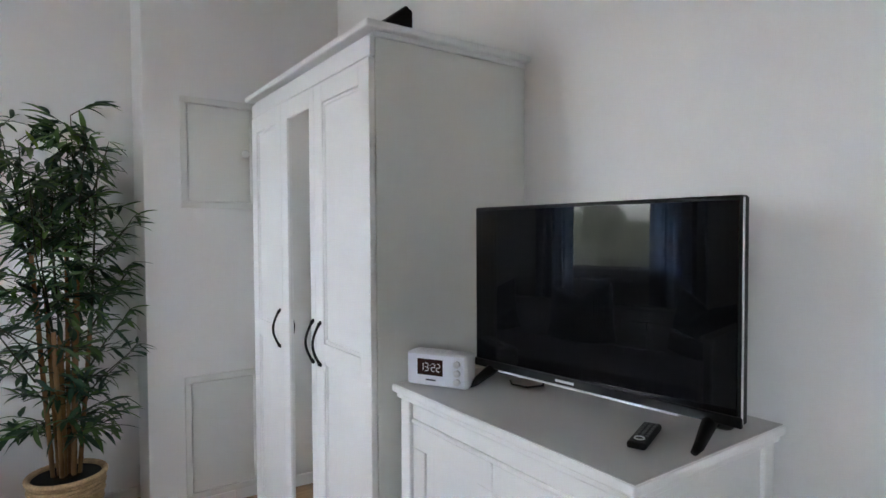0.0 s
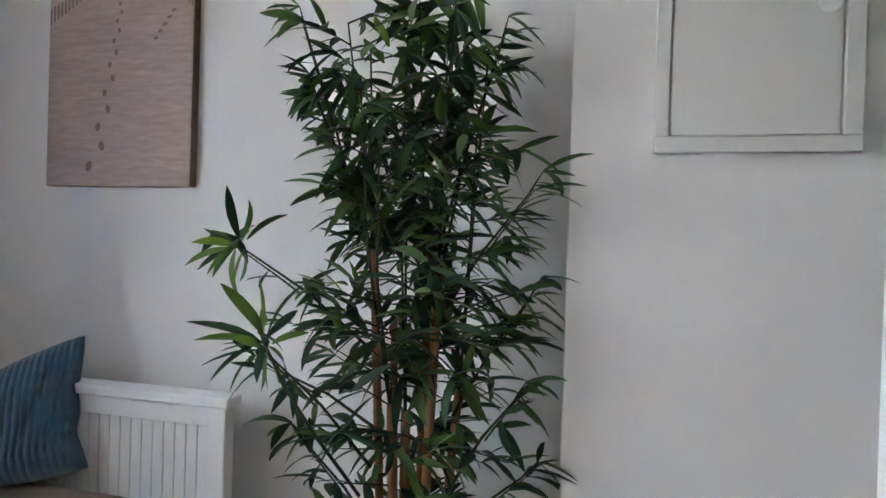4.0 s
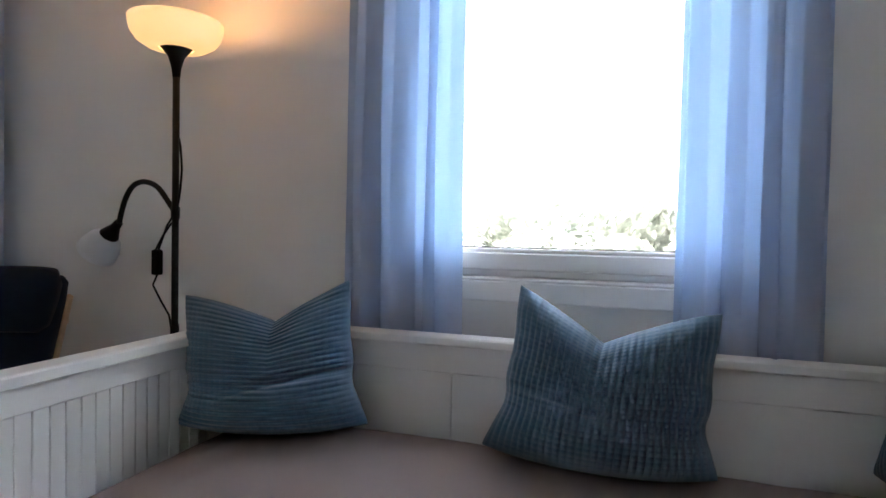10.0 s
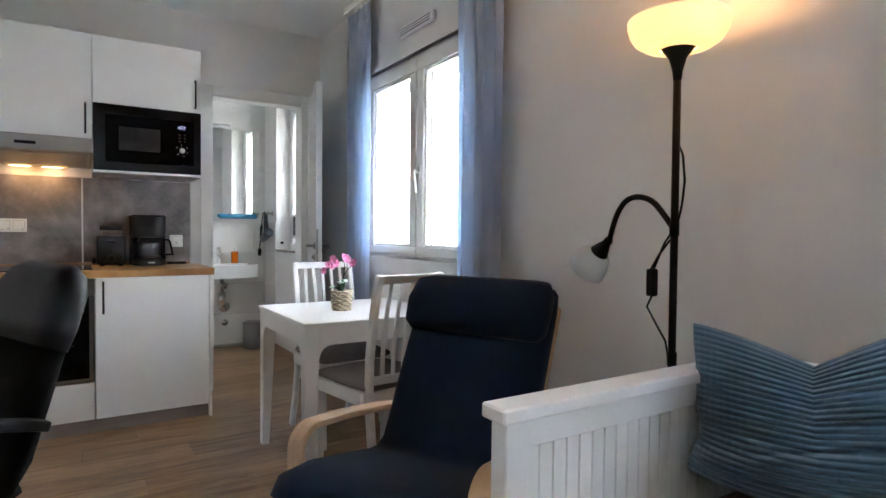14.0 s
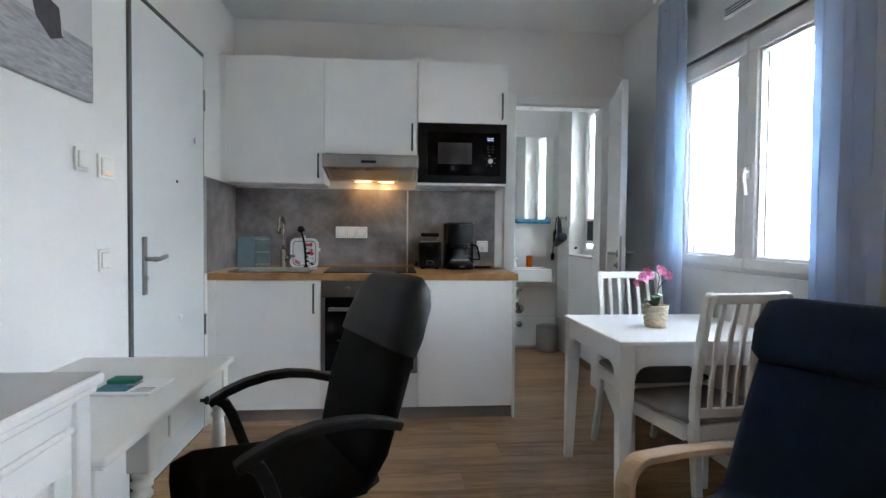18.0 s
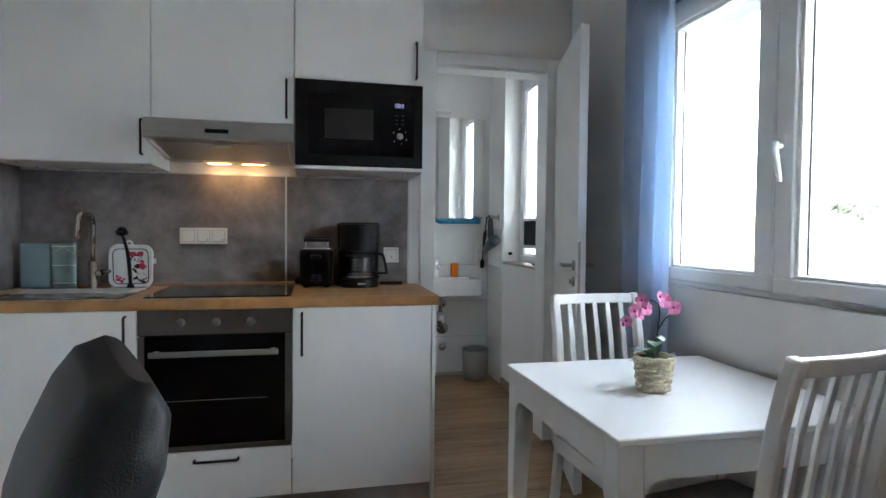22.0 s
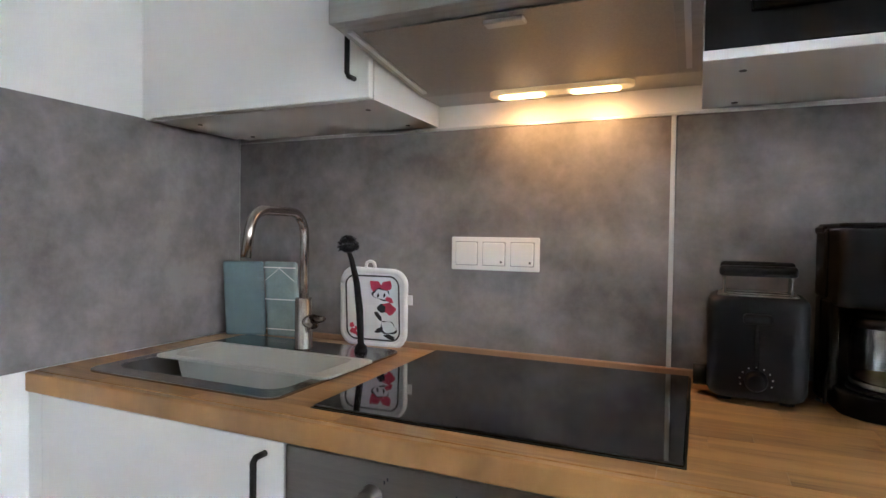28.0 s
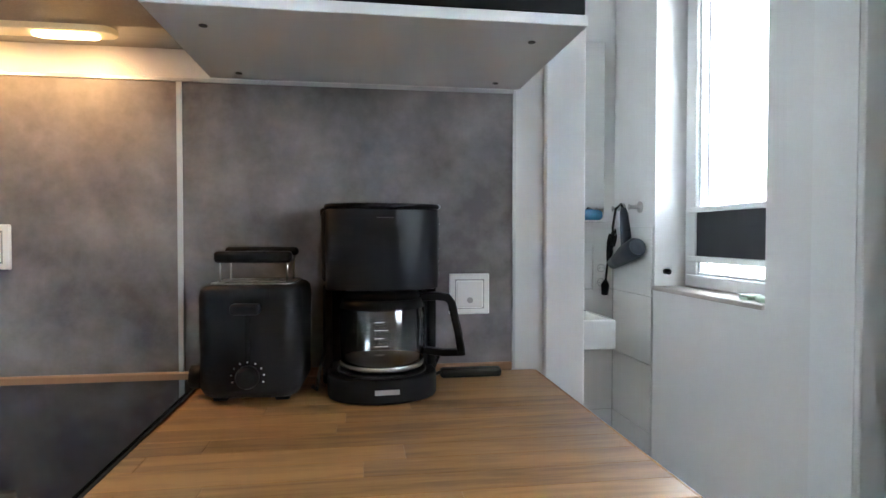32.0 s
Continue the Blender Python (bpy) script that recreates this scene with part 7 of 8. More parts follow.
def flower(c, s, yaw, tilt):
    b = bmesh.new()
    for k in range(5):
        a = 2 * math.pi * k / 5 + 0.3
        wd_ = s * (0.62 if k in (1, 4) else 0.42)
        pts = [(math.cos(a) * r_, -0.25 * s * (r_ / s) ** 2, math.sin(a) * r_) for r_ in (0.08 * s, 0.4 * s, 0.75 * s, 1.0 * s)]
        tang = Vector((-math.sin(a), 0, math.cos(a)))
        rw = []
        for p, f in zip(pts, (0.25, 0.9, 1.0, 0.35)):
            rw.append([b.verts.new(Vector(p) - tang * wd_ * f), b.verts.new(Vector(p) + Vector((0, -0.05 * s, 0))), b.verts.new(Vector(p) + tang * wd_ * f)])
        for r1, r2 in zip(rw, rw[1:]):
            for j in range(2):
                b.faces.new((r1[j], r1[j + 1], r2[j + 1], r2[j])).smooth = True
    f = part("flower", b, LILAC, orc, "pink orchid flower")
    f.matrix_basis = pose(*c, tilt, 0, yaw)
    part("lip", smooth_all(lathe(bmesh.new(), [(0.001, -0.004), (0.005, 0), (0.003, 0.005)], 8)), PETALC, f)


for c, s, yaw in (((0.052, 0.015, 0.262), 0.020, 150), ((0.038, 0.012, 0.240), 0.021, 185), ((0.074, 0.015, 0.232), 0.020, 165), ((0.098, 0.012, 0.205), 0.017, 150), ((0.062, 0.020, 0.222), 0.016, 200), ((-0.020, 0.014, 0.262), 0.023, 180), ((-0.052, 0.014, 0.240), 0.021, 165), ((-0.004, 0.018, 0.272), 0.017, 200)):
    flower(c, s, yaw, rf.uniform(-20, 10))
for c in ((-0.072, 0.006, 0.255), (-0.066, 0.006, 0.245), (0.106, 0.01, 0.195)):
    part("bud", smooth_all(lathe(bmesh.new(), [(0.001, -0.006), (0.004, -0.002), (0.0035, 0.004), (0.001, 0.007)], 8)), PETALC, orc).matrix_basis = pose(*c)

# ---- bamboo plant ----
pb = thing("bamboo_plant", pose(0.03, 2.80, 0), "tall artificial bamboo plant in a woven straw pot", "potted plant")
b = bmesh.new()
for j in range(16):
    z = 0.012 + j * 0.0185
    r = 0.105 + 0.035 * j / 16
    ring = [r + 0.003 * (1 if (k + j) % 2 else -1) for k in range(36)]
    tube(b, [(ring[k % 36] * math.cos(2 * math.pi * k / 36), ring[k % 36] * math.sin(2 * math.pi * k / 36), z) for k in range(37)], 0.0098, 6)
pot = part("woven_pot", smooth_all(b), WICKER, pb)
part("pot_rim", smooth_all(tube(bmesh.new(), arc((0, 0, 0.305), 0.142, 0, 360, 40, "xy"), 0.012, 8)), WICKER, pot)
part("inner_pot", lathe(bmesh.new(), [(0.098, 0.0), (0.128, 0.30)], 28), BLACK, pb)
part("filling", lathe(bmesh.new(), [(0.128, 0.285), (0.11, 0.292), (0.05, 0.30)], 28), SOIL, pb)
rp = random.Random(21)
leaf_meshes = []
for i in range(6):
    L, W_ = 0.082 + 0.008 * i, 0.0195 + 0.0016 * (i % 4)
    droop = 0.1 + 0.06 * i
    pts = []
    for k in range(6):
        s = k / 5
        pts.append((L * s * (1 - 0.12 * droop * s), 0.01 * math.sin(2.5 * s + i) * s, -droop * L * s * s * 0.8))
    leaf_meshes.append(mesh_of("leaf", leaf_strip(bmesh.new(), pts, W_, 0.3), LEAF))
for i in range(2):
    yellowish_leaf = leaf_meshes[i * 2].copy()
    yellowish_leaf.materials.clear()
    yellowish_leaf.materials.append(LEAFY)
    leaf_meshes.append(yellowish_leaf)
canes = [(-0.105, 0.03, 1.25, 0.0095), (-0.035, -0.03, 0.92, 0.010), (-0.012, 0.0, 0.90, 0.0105), (0.055, -0.02, 1.19, 0.010), (0.10, 0.01, 0.95, 0.009), (0.02, 0.05, 1.3, 0.0085), (0.045, 0.02, 1.05, 0.008), (-0.06, 0.05, 1.1, 0.008)]
twigs = bmesh.new()
leaf_spots = []


def spray(base, d, length, count, big=1.0):
    """A twig from base along d with leaves fanned along it and at its end."""
    base, d = Vector(base), Vector(d).normalized()
    pts = [base + d * length * t + Vector((0, 0, -0.05 * length * t * t)) for t in (0, 0.35, 0.7, 1.0)]
    tube(twigs, pts, [0.0022, 0.002, 0.0016, 0.001], 5)
    for k in range(count):
        t = 0.3 + 0.7 * (k + 0.5) / count if k < count - 3 else 1.0
        p = pts[0].lerp(pts[-1], t)
        az = math.atan2(d.y, d.x) + rp.uniform(-1.25, 1.25)
        el = rp.uniform(-0.75, 0.65)
        grow_leaf(p, az, el, rp.uniform(0.75, 1.12) * big)


def grow_leaf(p, az, el, size, yellowish=False):
    """Leaves keep to the plant's own width: those at its front turn sideways."""
    if p.y < -0.14:
        p = Vector((p.x, -0.14, p.z))
    if p.y < -0.03 and math.sin(az) < -0.45:
        az = -az
    leaf_spots.append((p, az, el, rp.uniform(-0.6, 0.6), size, rp.randrange(6, 8) if yellowish else rp.randrange(6)))


def fan(c, count, big=1.0, low=-0.9, high=1.2):
    """A tuft of leaves round one twig end."""
    for k in range(count):
        grow_leaf(Vector(c) + Vector((rp.uniform(-0.035, 0.02), rp.uniform(-0.02, 0.02), rp.uniform(-0.02, 0.02))), math.pi + 2.2 * rp.uniform(-1, 1), rp.uniform(low, high), rp.uniform(0.75, 1.1) * big, k % 3 == 0)


for ci, (cx, cy, top, r) in enumerate(canes):
    n = 9
    pts, rs_ = [], []
    bx, by = cx * 0.45, cy * 0.45
    for k in range(n):
        s = k / (n - 1)
        z = 0.28 + (top - 0.28) * s
        pts.append((bx + (cx - bx) * s, by + (cy - by) * s, z))
        rs_.append(r)
        if 0 < k < n - 1:
            for dz, rr_ in ((-0.006, r), (-0.002, r * 1.16), (0.003, r * 1.16), (0.007, r)):
                pts.append((pts[-1][0], pts[-1][1], z + dz + 0.0001))
                rs_.append(rr_)
    order = sorted(range(len(pts)), key=lambda i: pts[i][2])
    part("cane", smooth_all(tube(bmesh.new(), [pts[i] for i in order], [rs_[i] for i in order], 10)), CANE, pb, "yellow-brown bamboo cane")
    if ci > 5:
        continue
    # thin stems go on upwards from the cut cane
    for q in range(2):
        hx, hy, hz = cx * 1.5 + rp.uniform(-0.06, 0.06), cy * 1.5 + rp.uniform(-0.06, 0.06), min(1.84, max(top + 0.42, 1.55) + rp.uniform(-0.1, 0.2))
        tube(twigs, [(cx, cy, top - 0.02), ((cx + hx) / 2 + rp.uniform(-0.02, 0.02), (cy + hy) / 2, (top + hz) / 2), (hx, hy, hz)], [0.004, 0.003, 0.002], 6)
        for k in range(10):
            t = 0.08 + 0.92 * k / 9
            p = Vector((cx, cy, top)).lerp(Vector((hx, hy, hz)), t)
            a = rp.uniform(0, 2 * math.pi)
            spray(p, (math.cos(a), 0.7 * math.sin(a) - 0.1, rp.uniform(0.1, 0.8)), rp.uniform(0.07, 0.15) * (1.1 - 0.25 * t), 8)
    # side sprays low on the canes
    for k in range(13):
        z = rp.uniform(0.44, min(top, 1.2))
        s = (z - 0.28) / (top - 0.28)
        a = rp.uniform(0, 2 * math.pi)
        reach = rp.uniform(0.10, 0.21)
        spray((bx + (cx - bx) * s, by + (cy - by) * s, z), (math.cos(a), 0.6 * math.sin(a) - 0.12, rp.uniform(-0.2, 0.6)), reach, 8)
# the long side branches
for base, end, cnt, big in (((-0.10, 0.02, 1.02), (-0.365, -0.07, 1.235), 5, 0.95), ((-0.08, -0.02, 0.78), (-0.258, -0.145, 1.03), 4, 0.9), ((-0.05, -0.02, 0.85), (-0.30, -0.05, 0.98), 9, 1.0), ((0.09, 0.0, 0.9), (0.24, 0.02, 1.15), 10, 0.9), ((0.09, 0.0, 0.75), (0.22, -0.03, 0.95), 9, 0.9), ((-0.1, 0.03, 1.2), (-0.24, 0.0, 1.58), 8, 0.9), ((-0.05, 0.0, 0.6), (-0.22, -0.05, 0.83), 9, 1.0), ((0.05, 0.0, 0.6), (0.24, -0.03, 0.8), 9, 0.9), ((-0.12, 0.02, 1.25), (-0.26, -0.02, 1.72), 8, 0.9), ((0.05, 0.0, 1.25), (0.17, 0.0, 1.68), 9, 0.9), ((0.06, -0.03, 1.1), (0.24, -0.06, 1.36), 10, 0.9), ((0.02, 0.0, 1.2), (0.0, -0.02, 1.72), 9, 1.0)):
    d = Vector(end) - Vector(base)
    tube(twigs, [base, Vector(base).lerp(Vector(end), 0.5) + Vector((0, 0, 0.015)), end], [0.004, 0.003, 0.002], 6)
    spray(Vector(base).lerp(Vector(end), 0.55), d, d.length * 0.5, cnt, big)
    spray(end, d + Vector((0, -0.02, 0.05)), 0.05, 5, big)
for c, n, big, lo_, hi_ in (((-0.19, -0.07, 1.16), 14, 0.95, -0.9, 1.2), ((-0.12, -0.06, 1.13), 13, 1.0, -0.9, 1.2), ((-0.13, -0.05, 1.37), 14, 1.0, -0.9, 1.0), ((-0.08, -0.05, 1.30), 12, 1.0, -0.8, 1.0), ((0.1, 0.0, 1.72), 9, 1.0, -0.2, 1.3), ((-0.09, 0.0, 1.66), 9, 1.0, -0.4, 1.2)):
    fan(c, n, big, lo_, hi_)


def tip_leaf(hub, along, up, size, roll, yellowish, depth=0.0):
    """A leaf from a twig's end: along is its run towards the room, up its rise, depth its run towards the window wall."""
    d = Vector((-0.30 * along - 0.95 * depth, -0.95 * along + 0.30 * depth, up)).normalized()
    p = Vector(hub) + d * 0.012 + Vector((rp.uniform(-0.008, 0.008), rp.uniform(-0.008, 0.008), rp.uniform(-0.01, 0.01)))
    leaf_spots.append((p, math.atan2(d.y, d.x), math.asin(d.z), roll, size, rp.randrange(6, 8) if yellowish else rp.randrange(6)))


# two outer tufts, with long yellow-green leaves among the dark ones
upper = (-0.365, -0.08, 1.245)
for along, up, size, roll, yellowish, depth in ((0.3, 1.0, 1.15, 1.1, 0, 0.1), (-0.55, 0.9, 1.35, 1.0, 0, 0.2), (-0.8, 0.75, 1.1, -1.1, 0, -0.1), (1.0, 0.28, 1.15, 0.9, 1, 0.2), (1.0, -0.45, 1.25, 1.0, 1, 0.0), (0.9, -0.2, 1.05, -0.8, 0, 0.4), (0.8, -0.75, 1.1, 1.0, 0, 0.3), (0.45, -1.0, 1.15, 1.2, 1, -0.1), (0.1, -1.0, 1.1, -1.1, 0, 0.2), (-0.5, -0.7, 1.0, 0.9, 0, 0.3), (0.75, 0.1, 1.0, 0.6, 0, -0.5), (0.2, 0.5, 0.9, 0.8, 0, 0.7)):
    tip_leaf(upper, along, up, 0.84 * size, roll, yellowish, depth)
lower = (-0.261, -0.15, 1.052)
for along, up, size, roll, yellowish, depth in ((0.75, 1.0, 1.75, 1.1, 1, 0.1), (-0.12, 1.0, 1.6, 1.3, 1, 0.1), (1.0, 0.10, 1.7, 0.9, 1, 0.3), (1.0, 0.32, 1.15, 1.0, 1, 0.0), (0.35, -0.9, 0.95, 1.0, 1, -0.2), (-0.6, 0.35, 0.9, 0.7, 1, -0.4), (1.0, 0.62, 1.35, -1.1, 0, 0.2), (1.0, -0.28, 1.3, 1.0, 0, 0.1), (-1.0, 0.55, 1.4, 1.1, 0, 0.1), (-0.5, 0.95, 1.3, -1.2, 0, 0.0), (-0.1, 0.8, 1.1, 1.0, 0, 0.6), (0.05, -1.0, 0.9, 1.2, 0, 0.2), (-0.8, -0.45, 1.2, 0.9, 0, 0.1), (-0.45, -0.9, 1.1, 1.0, 0, 0.3)):
    tip_leaf(lower, along, up, 0.88 * size, roll, yellowish, depth)
tube(twigs, [(-0.10, -0.03, 0.72), (-0.17, -0.10, 0.86), (-0.225, -0.14, 0.97), lower], [0.004, 0.0035, 0.003, 0.002], 6)
tagged(part("twig", smooth_all(twigs), mat("dark_green_stem", (0.04, 0.045, 0.02), 0.7, vary=0.2), pb), kind="stuff")
leaf_spots.sort(key=lambda q: q[0].y + 0.3 * abs(q[0].x))
rest = bmesh.new()
for i, (p, az, el, ro, sc, mi) in enumerate(leaf_spots):
    m = Matrix.Translation(p) @ Matrix.Rotation(az, 4, "Z") @ Matrix.Rotation(-el, 4, "Y") @ Matrix.Rotation(ro, 4, "X") @ Matrix.Diagonal((sc, sc * (1.0 if sc < 1.13 else 0.66), sc, 1))
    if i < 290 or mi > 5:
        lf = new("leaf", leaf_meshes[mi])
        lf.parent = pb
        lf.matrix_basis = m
    else:
        k0 = len(rest.verts)
        rest.from_mesh(leaf_meshes[mi])
        rest.verts.ensure_lookup_table()
        for v in rest.verts[k0:]:
            v.co = m @ v.co
tagged(part("foliage", rest, LEAF, pb), kind="stuff")

# ---- pictures ----
SAND = mat("printed_sand", (0.36, 0.27, 0.235), 0.75, vary=0.0)
def sand_print(m, lo, hi):
    nt = m.node_tree
    bs = nt.nodes["Principled BSDF"]
    tcn = nt.nodes.new("ShaderNodeTexCoord")
    mp = nt.nodes.new("ShaderNodeMapping")
    mp.inputs["Rotation"].default_value = (0, radians(25), 0)
    mp.inputs["Scale"].default_value = (18, 18, 105)
    nt.links.new(tcn.outputs["Object"], mp.inputs["Vector"])
    nz = nt.nodes.new("ShaderNodeTexNoise")
    nz.inputs["Scale"].default_value, nz.inputs["Detail"].default_value = 1.0, 6
    nt.links.new(mp.outputs["Vector"], nz.inputs["Vector"])
    cr = nt.nodes.new("ShaderNodeValToRGB")
    cr.color_ramp.elements[0].position, cr.color_ramp.elements[1].position = 0.3, 0.72
    cr.color_ramp.elements[0].color, cr.color_ramp.elements[1].color = (*lo, 1), (*hi, 1)
    nt.links.new(nz.outputs["Fac"], cr.inputs["Fac"])
    nt.links.new(cr.outputs["Color"], bs.inputs["Base Color"])


sand_print(SAND, (0.38, 0.295, 0.265), (0.50, 0.40, 0.365))
pc1 = thing("canvas_picture", pose(-1.0, N_Y, 1.403), "canvas print of footprints on a sandy beach", "picture", "canvas pictures on the walls")
part("canvas", boxm(-0.256, 0.256, -0.03, -0.0005, 0.0, 0.72, bev=0.002), SAND, pc1)
part("wrapped_side", boxm(0.2562, 0.2575, -0.029, -0.001, 0.002, 0.718), mat("brown_canvas_side", (0.21, 0.15, 0.13), 0.8), pc1)
FOOT = mat("footprint_print", (0.23, 0.165, 0.145), 0.8)
FOOTL = mat("footprint_light_print", (0.52, 0.43, 0.37), 0.8)


def blob(cx, cz, rw, rh, tilt, y):
    b = bmesh.new()
    vs = []
    for k in range(14):
        a = 2 * math.pi * k / 14
        q = (1 + 0.15 * math.cos(2 * a))
        x_, z_ = rw * q * math.cos(a), rh * math.sin(a)
        vs.append(b.verts.new((cx + x_ * math.cos(tilt) - z_ * math.sin(tilt), y, cz + x_ * math.sin(tilt) + z_ * math.cos(tilt))))
    b.faces.new(vs)
    r = bmesh.ops.extrude_face_region(b, geom=list(b.faces))
    bmesh.ops.translate(b, vec=(0, -0.0006, 0), verts=[e for e in r["geom"] if isinstance(e, bmesh.types.BMVert)])
    return b


zz, k = 0.06, 0
while zz < 0.56:
    s = 1.0 - zz * 1.35
    px = -0.105 + 0.17 * zz ** 0.7 + (0.017 if k % 2 else -0.017) * s
    part("footprint", blob(px, zz, 0.009 * s + 0.002, 0.016 * s + 0.002, -0.2 + 0.5 * (k % 2), -0.0304), FOOT, pc1)
    part("footprint_edge", blob(px + 0.009 * s, zz - 0.004 * s, 0.007 * s + 0.001, 0.014 * s + 0.001, -0.2, -0.0302), FOOTL, pc1)
    zz += 0.062 * s + 0.006
    k += 1
for i in range(16):
    t = i / 15
    part("groyne_post", boxm(-0.003, 0.003, -0.031, -0.0302, 0.0, 0.05 - 0.03 * t), FOOT, pc1).matrix_basis = pose(-0.25 + 0.2 * t, 0, 0.50 + 0.12 * t)
for i in range(14):
    t = i / 13
    part("groyne_post", boxm(-0.0025, 0.0025, -0.031, -0.0302, 0.0, 0.03 - 0.018 * t), FOOT, pc1).matrix_basis = pose(0.25 - 0.14 * t, 0, 0.53 + 0.1 * t)
for i in range(5):
    part("footprint", blob(0.13 + 0.015 * i, 0.44 + 0.02 * i, 0.008, 0.005, 0.3, -0.0304), FOOT, pc1)

GSAND = mat("grey_sand_print", (0.34, 0.33, 0.36), 0.75, vary=0.0)
sand_print(GSAND, (0.24, 0.235, 0.26), (0.42, 0.415, 0.44))
GSKY = mat("pale_grey_sky_print", (0.52, 0.52, 0.53), 0.75, vary=0.03, scale=4)
pc2 = thing("canvas_picture", pose(E_X, -0.14, 1.632, 0, 0, -90), "grey canvas print of a boat on a beach", "picture", "canvas pictures on the walls")
part("canvas", boxm(-0.38, 0.38, -0.022, -0.0005, 0.0, 0.5, bev=0.002), GSKY, pc2)
part("print_sand", boxm(-0.379, 0.379, -0.0232, -0.0222, 0.001, 0.2), GSAND, pc2)
bt = bmesh.new()
hull = [(-0.10, 0.30), (0.07, 0.265), (0.09, 0.17), (0.02, 0.145), (-0.055, 0.19)]
fv = [bt.verts.new((x + 0.10, -0.0242, z)) for x, z in hull]
bt.faces.new(fv)
r = bmesh.ops.extrude_face_region(bt, geom=list(bt.faces))
bmesh.ops.translate(bt, vec=(0, -0.0006, 0), verts=[e for e in r["geom"] if isinstance(e, bmesh.types.BMVert)])
part("print_boat", bt, mat("dark_boat_print", (0.06, 0.055, 0.06), 0.8, vary=0.2, scale=40), pc2)
part("print_boat_edge", sweep(bmesh.new(), [(0.0, -0.0255, 0.295), (0.17, -0.0255, 0.262), (0.185, -0.0255, 0.175)], 0.001, 0.008, axis=(0, 1, 0)), GSKY, pc2)

# ---- switches by the entrance door ----
def wall_plate_east(cy, cz, hw, hh, label, glow=0):
    t = thing("light_switch", pose(E_X, cy, cz), label, "light switch")
    part("frame", boxm(-0.009, 0.0, -hw, hw, -hh, hh, bev=0.002), SWITCH, t)
    # grey plate in place of the shade round the rocker
    part("shadow_gap", boxm(-0.0094, -0.0085, -hw * 0.71, hw * 0.71, -hh * 0.71, hh * 0.71), GAP, t)
    part("rocker", boxm(-0.014, -0.0092, -hw * 0.68, hw * 0.68, -hh * 0.68, hh * 0.68, bev=0.003), SWITCH, t)
    for i in range(glow):
        part("pilot_lamp", boxm(-0.0155, -0.0142, -0.03 + i * 0.022, -0.016 + i * 0.022, -hh * 0.66, -hh * 0.5), GLOW, t)
    return t


wall_plate_east(-0.472, 1.424, 0.045, 0.041, "white wall thermostat dial plate")
wall_plate_east(-0.645, 1.415, 0.062, 0.046, "white triple light switch with glowing pilot lamps", 3)
wall_plate_east(-0.630, 1.059, 0.045, 0.043, "white single light switch")

# ---- bathroom ----
solo("wall_bathroom_east", boxm(0.2, 0.3, BATH_S, S_Y - 0.12, 0, CEIL_Z), WALL, "white bathroom side wall", "wall", kind="structure")
solo("window_sill_bathroom", boxm(W_X - 0.14, W_X + 0.012, WB[0] + 0.002, WB[1] - 0.002, WB[2] + 0.0005, WB[2] + 0.018, bev=0.003), mat("greige_stone_sill", (0.42, 0.37, 0.33), 0.5, vary=0.12, scale=14), "greige stone-look window sill in the bathroom", "window sill", kind="structure")
solo("baseboard_bathroom", boxm(W_X, W_X + 0.012, -3.66, S_Y - 0.14, 0, 0.06), DWOOD, "low oak baseboard in the bathroom", "baseboard", kind="structure")
tl = thing("tile_wall", pose(-0.85, BATH_S, 0), "large matt white wall tiles to shoulder height", "wall tiles", kind="structure")
part("grout_bed", boxm(-0.6495, 1.0, 0.0, 0.006, 0.0, 1.225), GROUT, tl)
for i in range(3):
    for j in range(5):
        x0 = -0.64 + i * 0.6
        part("tile", boxm(x0 + 0.002, x0 + 0.598, 0.006, 0.012, 0.025 + j * 0.30 - 0.298 * 0 + 0.002, min(1.223, 0.025 + (j + 1) * 0.30 - 0.002), bev=0.001), TILE, tl)
for j in range(5):
    part("tile", boxm(-0.6495, -0.641, 0.012, 0.389, 0.027 + j * 0.3, min(1.223, 0.323 + j * 0.3), bev=0.001), TILE, tl)
bs = thing("washbasin", pose(-1.04, BATH_S + 0.012, 0), "white rectangular ceramic washbasin on the wall", "washbasin")
b = bmesh.new()
for q in ((-0.29, 0.29, 0.0, 0.12), (-0.29, 0.29, 0.36, 0.385), (-0.29, -0.255, 0.12, 0.36), (0.255, 0.29, 0.12, 0.36)):
    box(b, q[0], q[1], q[2], q[3], 0.70, 0.83, bev=0.008, seg=2)
box(b, -0.26, 0.26, 0.115, 0.365, 0.70, 0.725)
part("basin", b, CERAMIC, bs)
part("tap", smooth_all(tube(tube(bmesh.new(), [(0.005, 0.07, 0.83), (0.005, 0.07, 0.985)], 0.02, 14), [(0.005, 0.07, 0.92), (0.005, 0.18, 0.925)], 0.012, 10)), CHROME, bs, "chrome basin mixer tap")
b = bmesh.new()
tube(b, [(0.0, 0.2, 0.70), (0.0, 0.2, 0.56)], 0.017, 12)
tube(b, [(0.0, 0.2, 0.56), (0.0, 0.2, 0.44)], 0.034, 16)
tube(b, [(0.0, 0.2, 0.50), (-0.04, 0.12, 0.46), (-0.06, 0.0, 0.40)], 0.016, 10)
part("bottle_trap", smooth_all(b), CHROME, bs, "chrome bottle trap")
part("rosette", smooth_all(tube(bmesh.new(), [(-0.06, 0.0, 0.40), (-0.06, 0.012, 0.40)], 0.05, 22)), CHROME, bs)
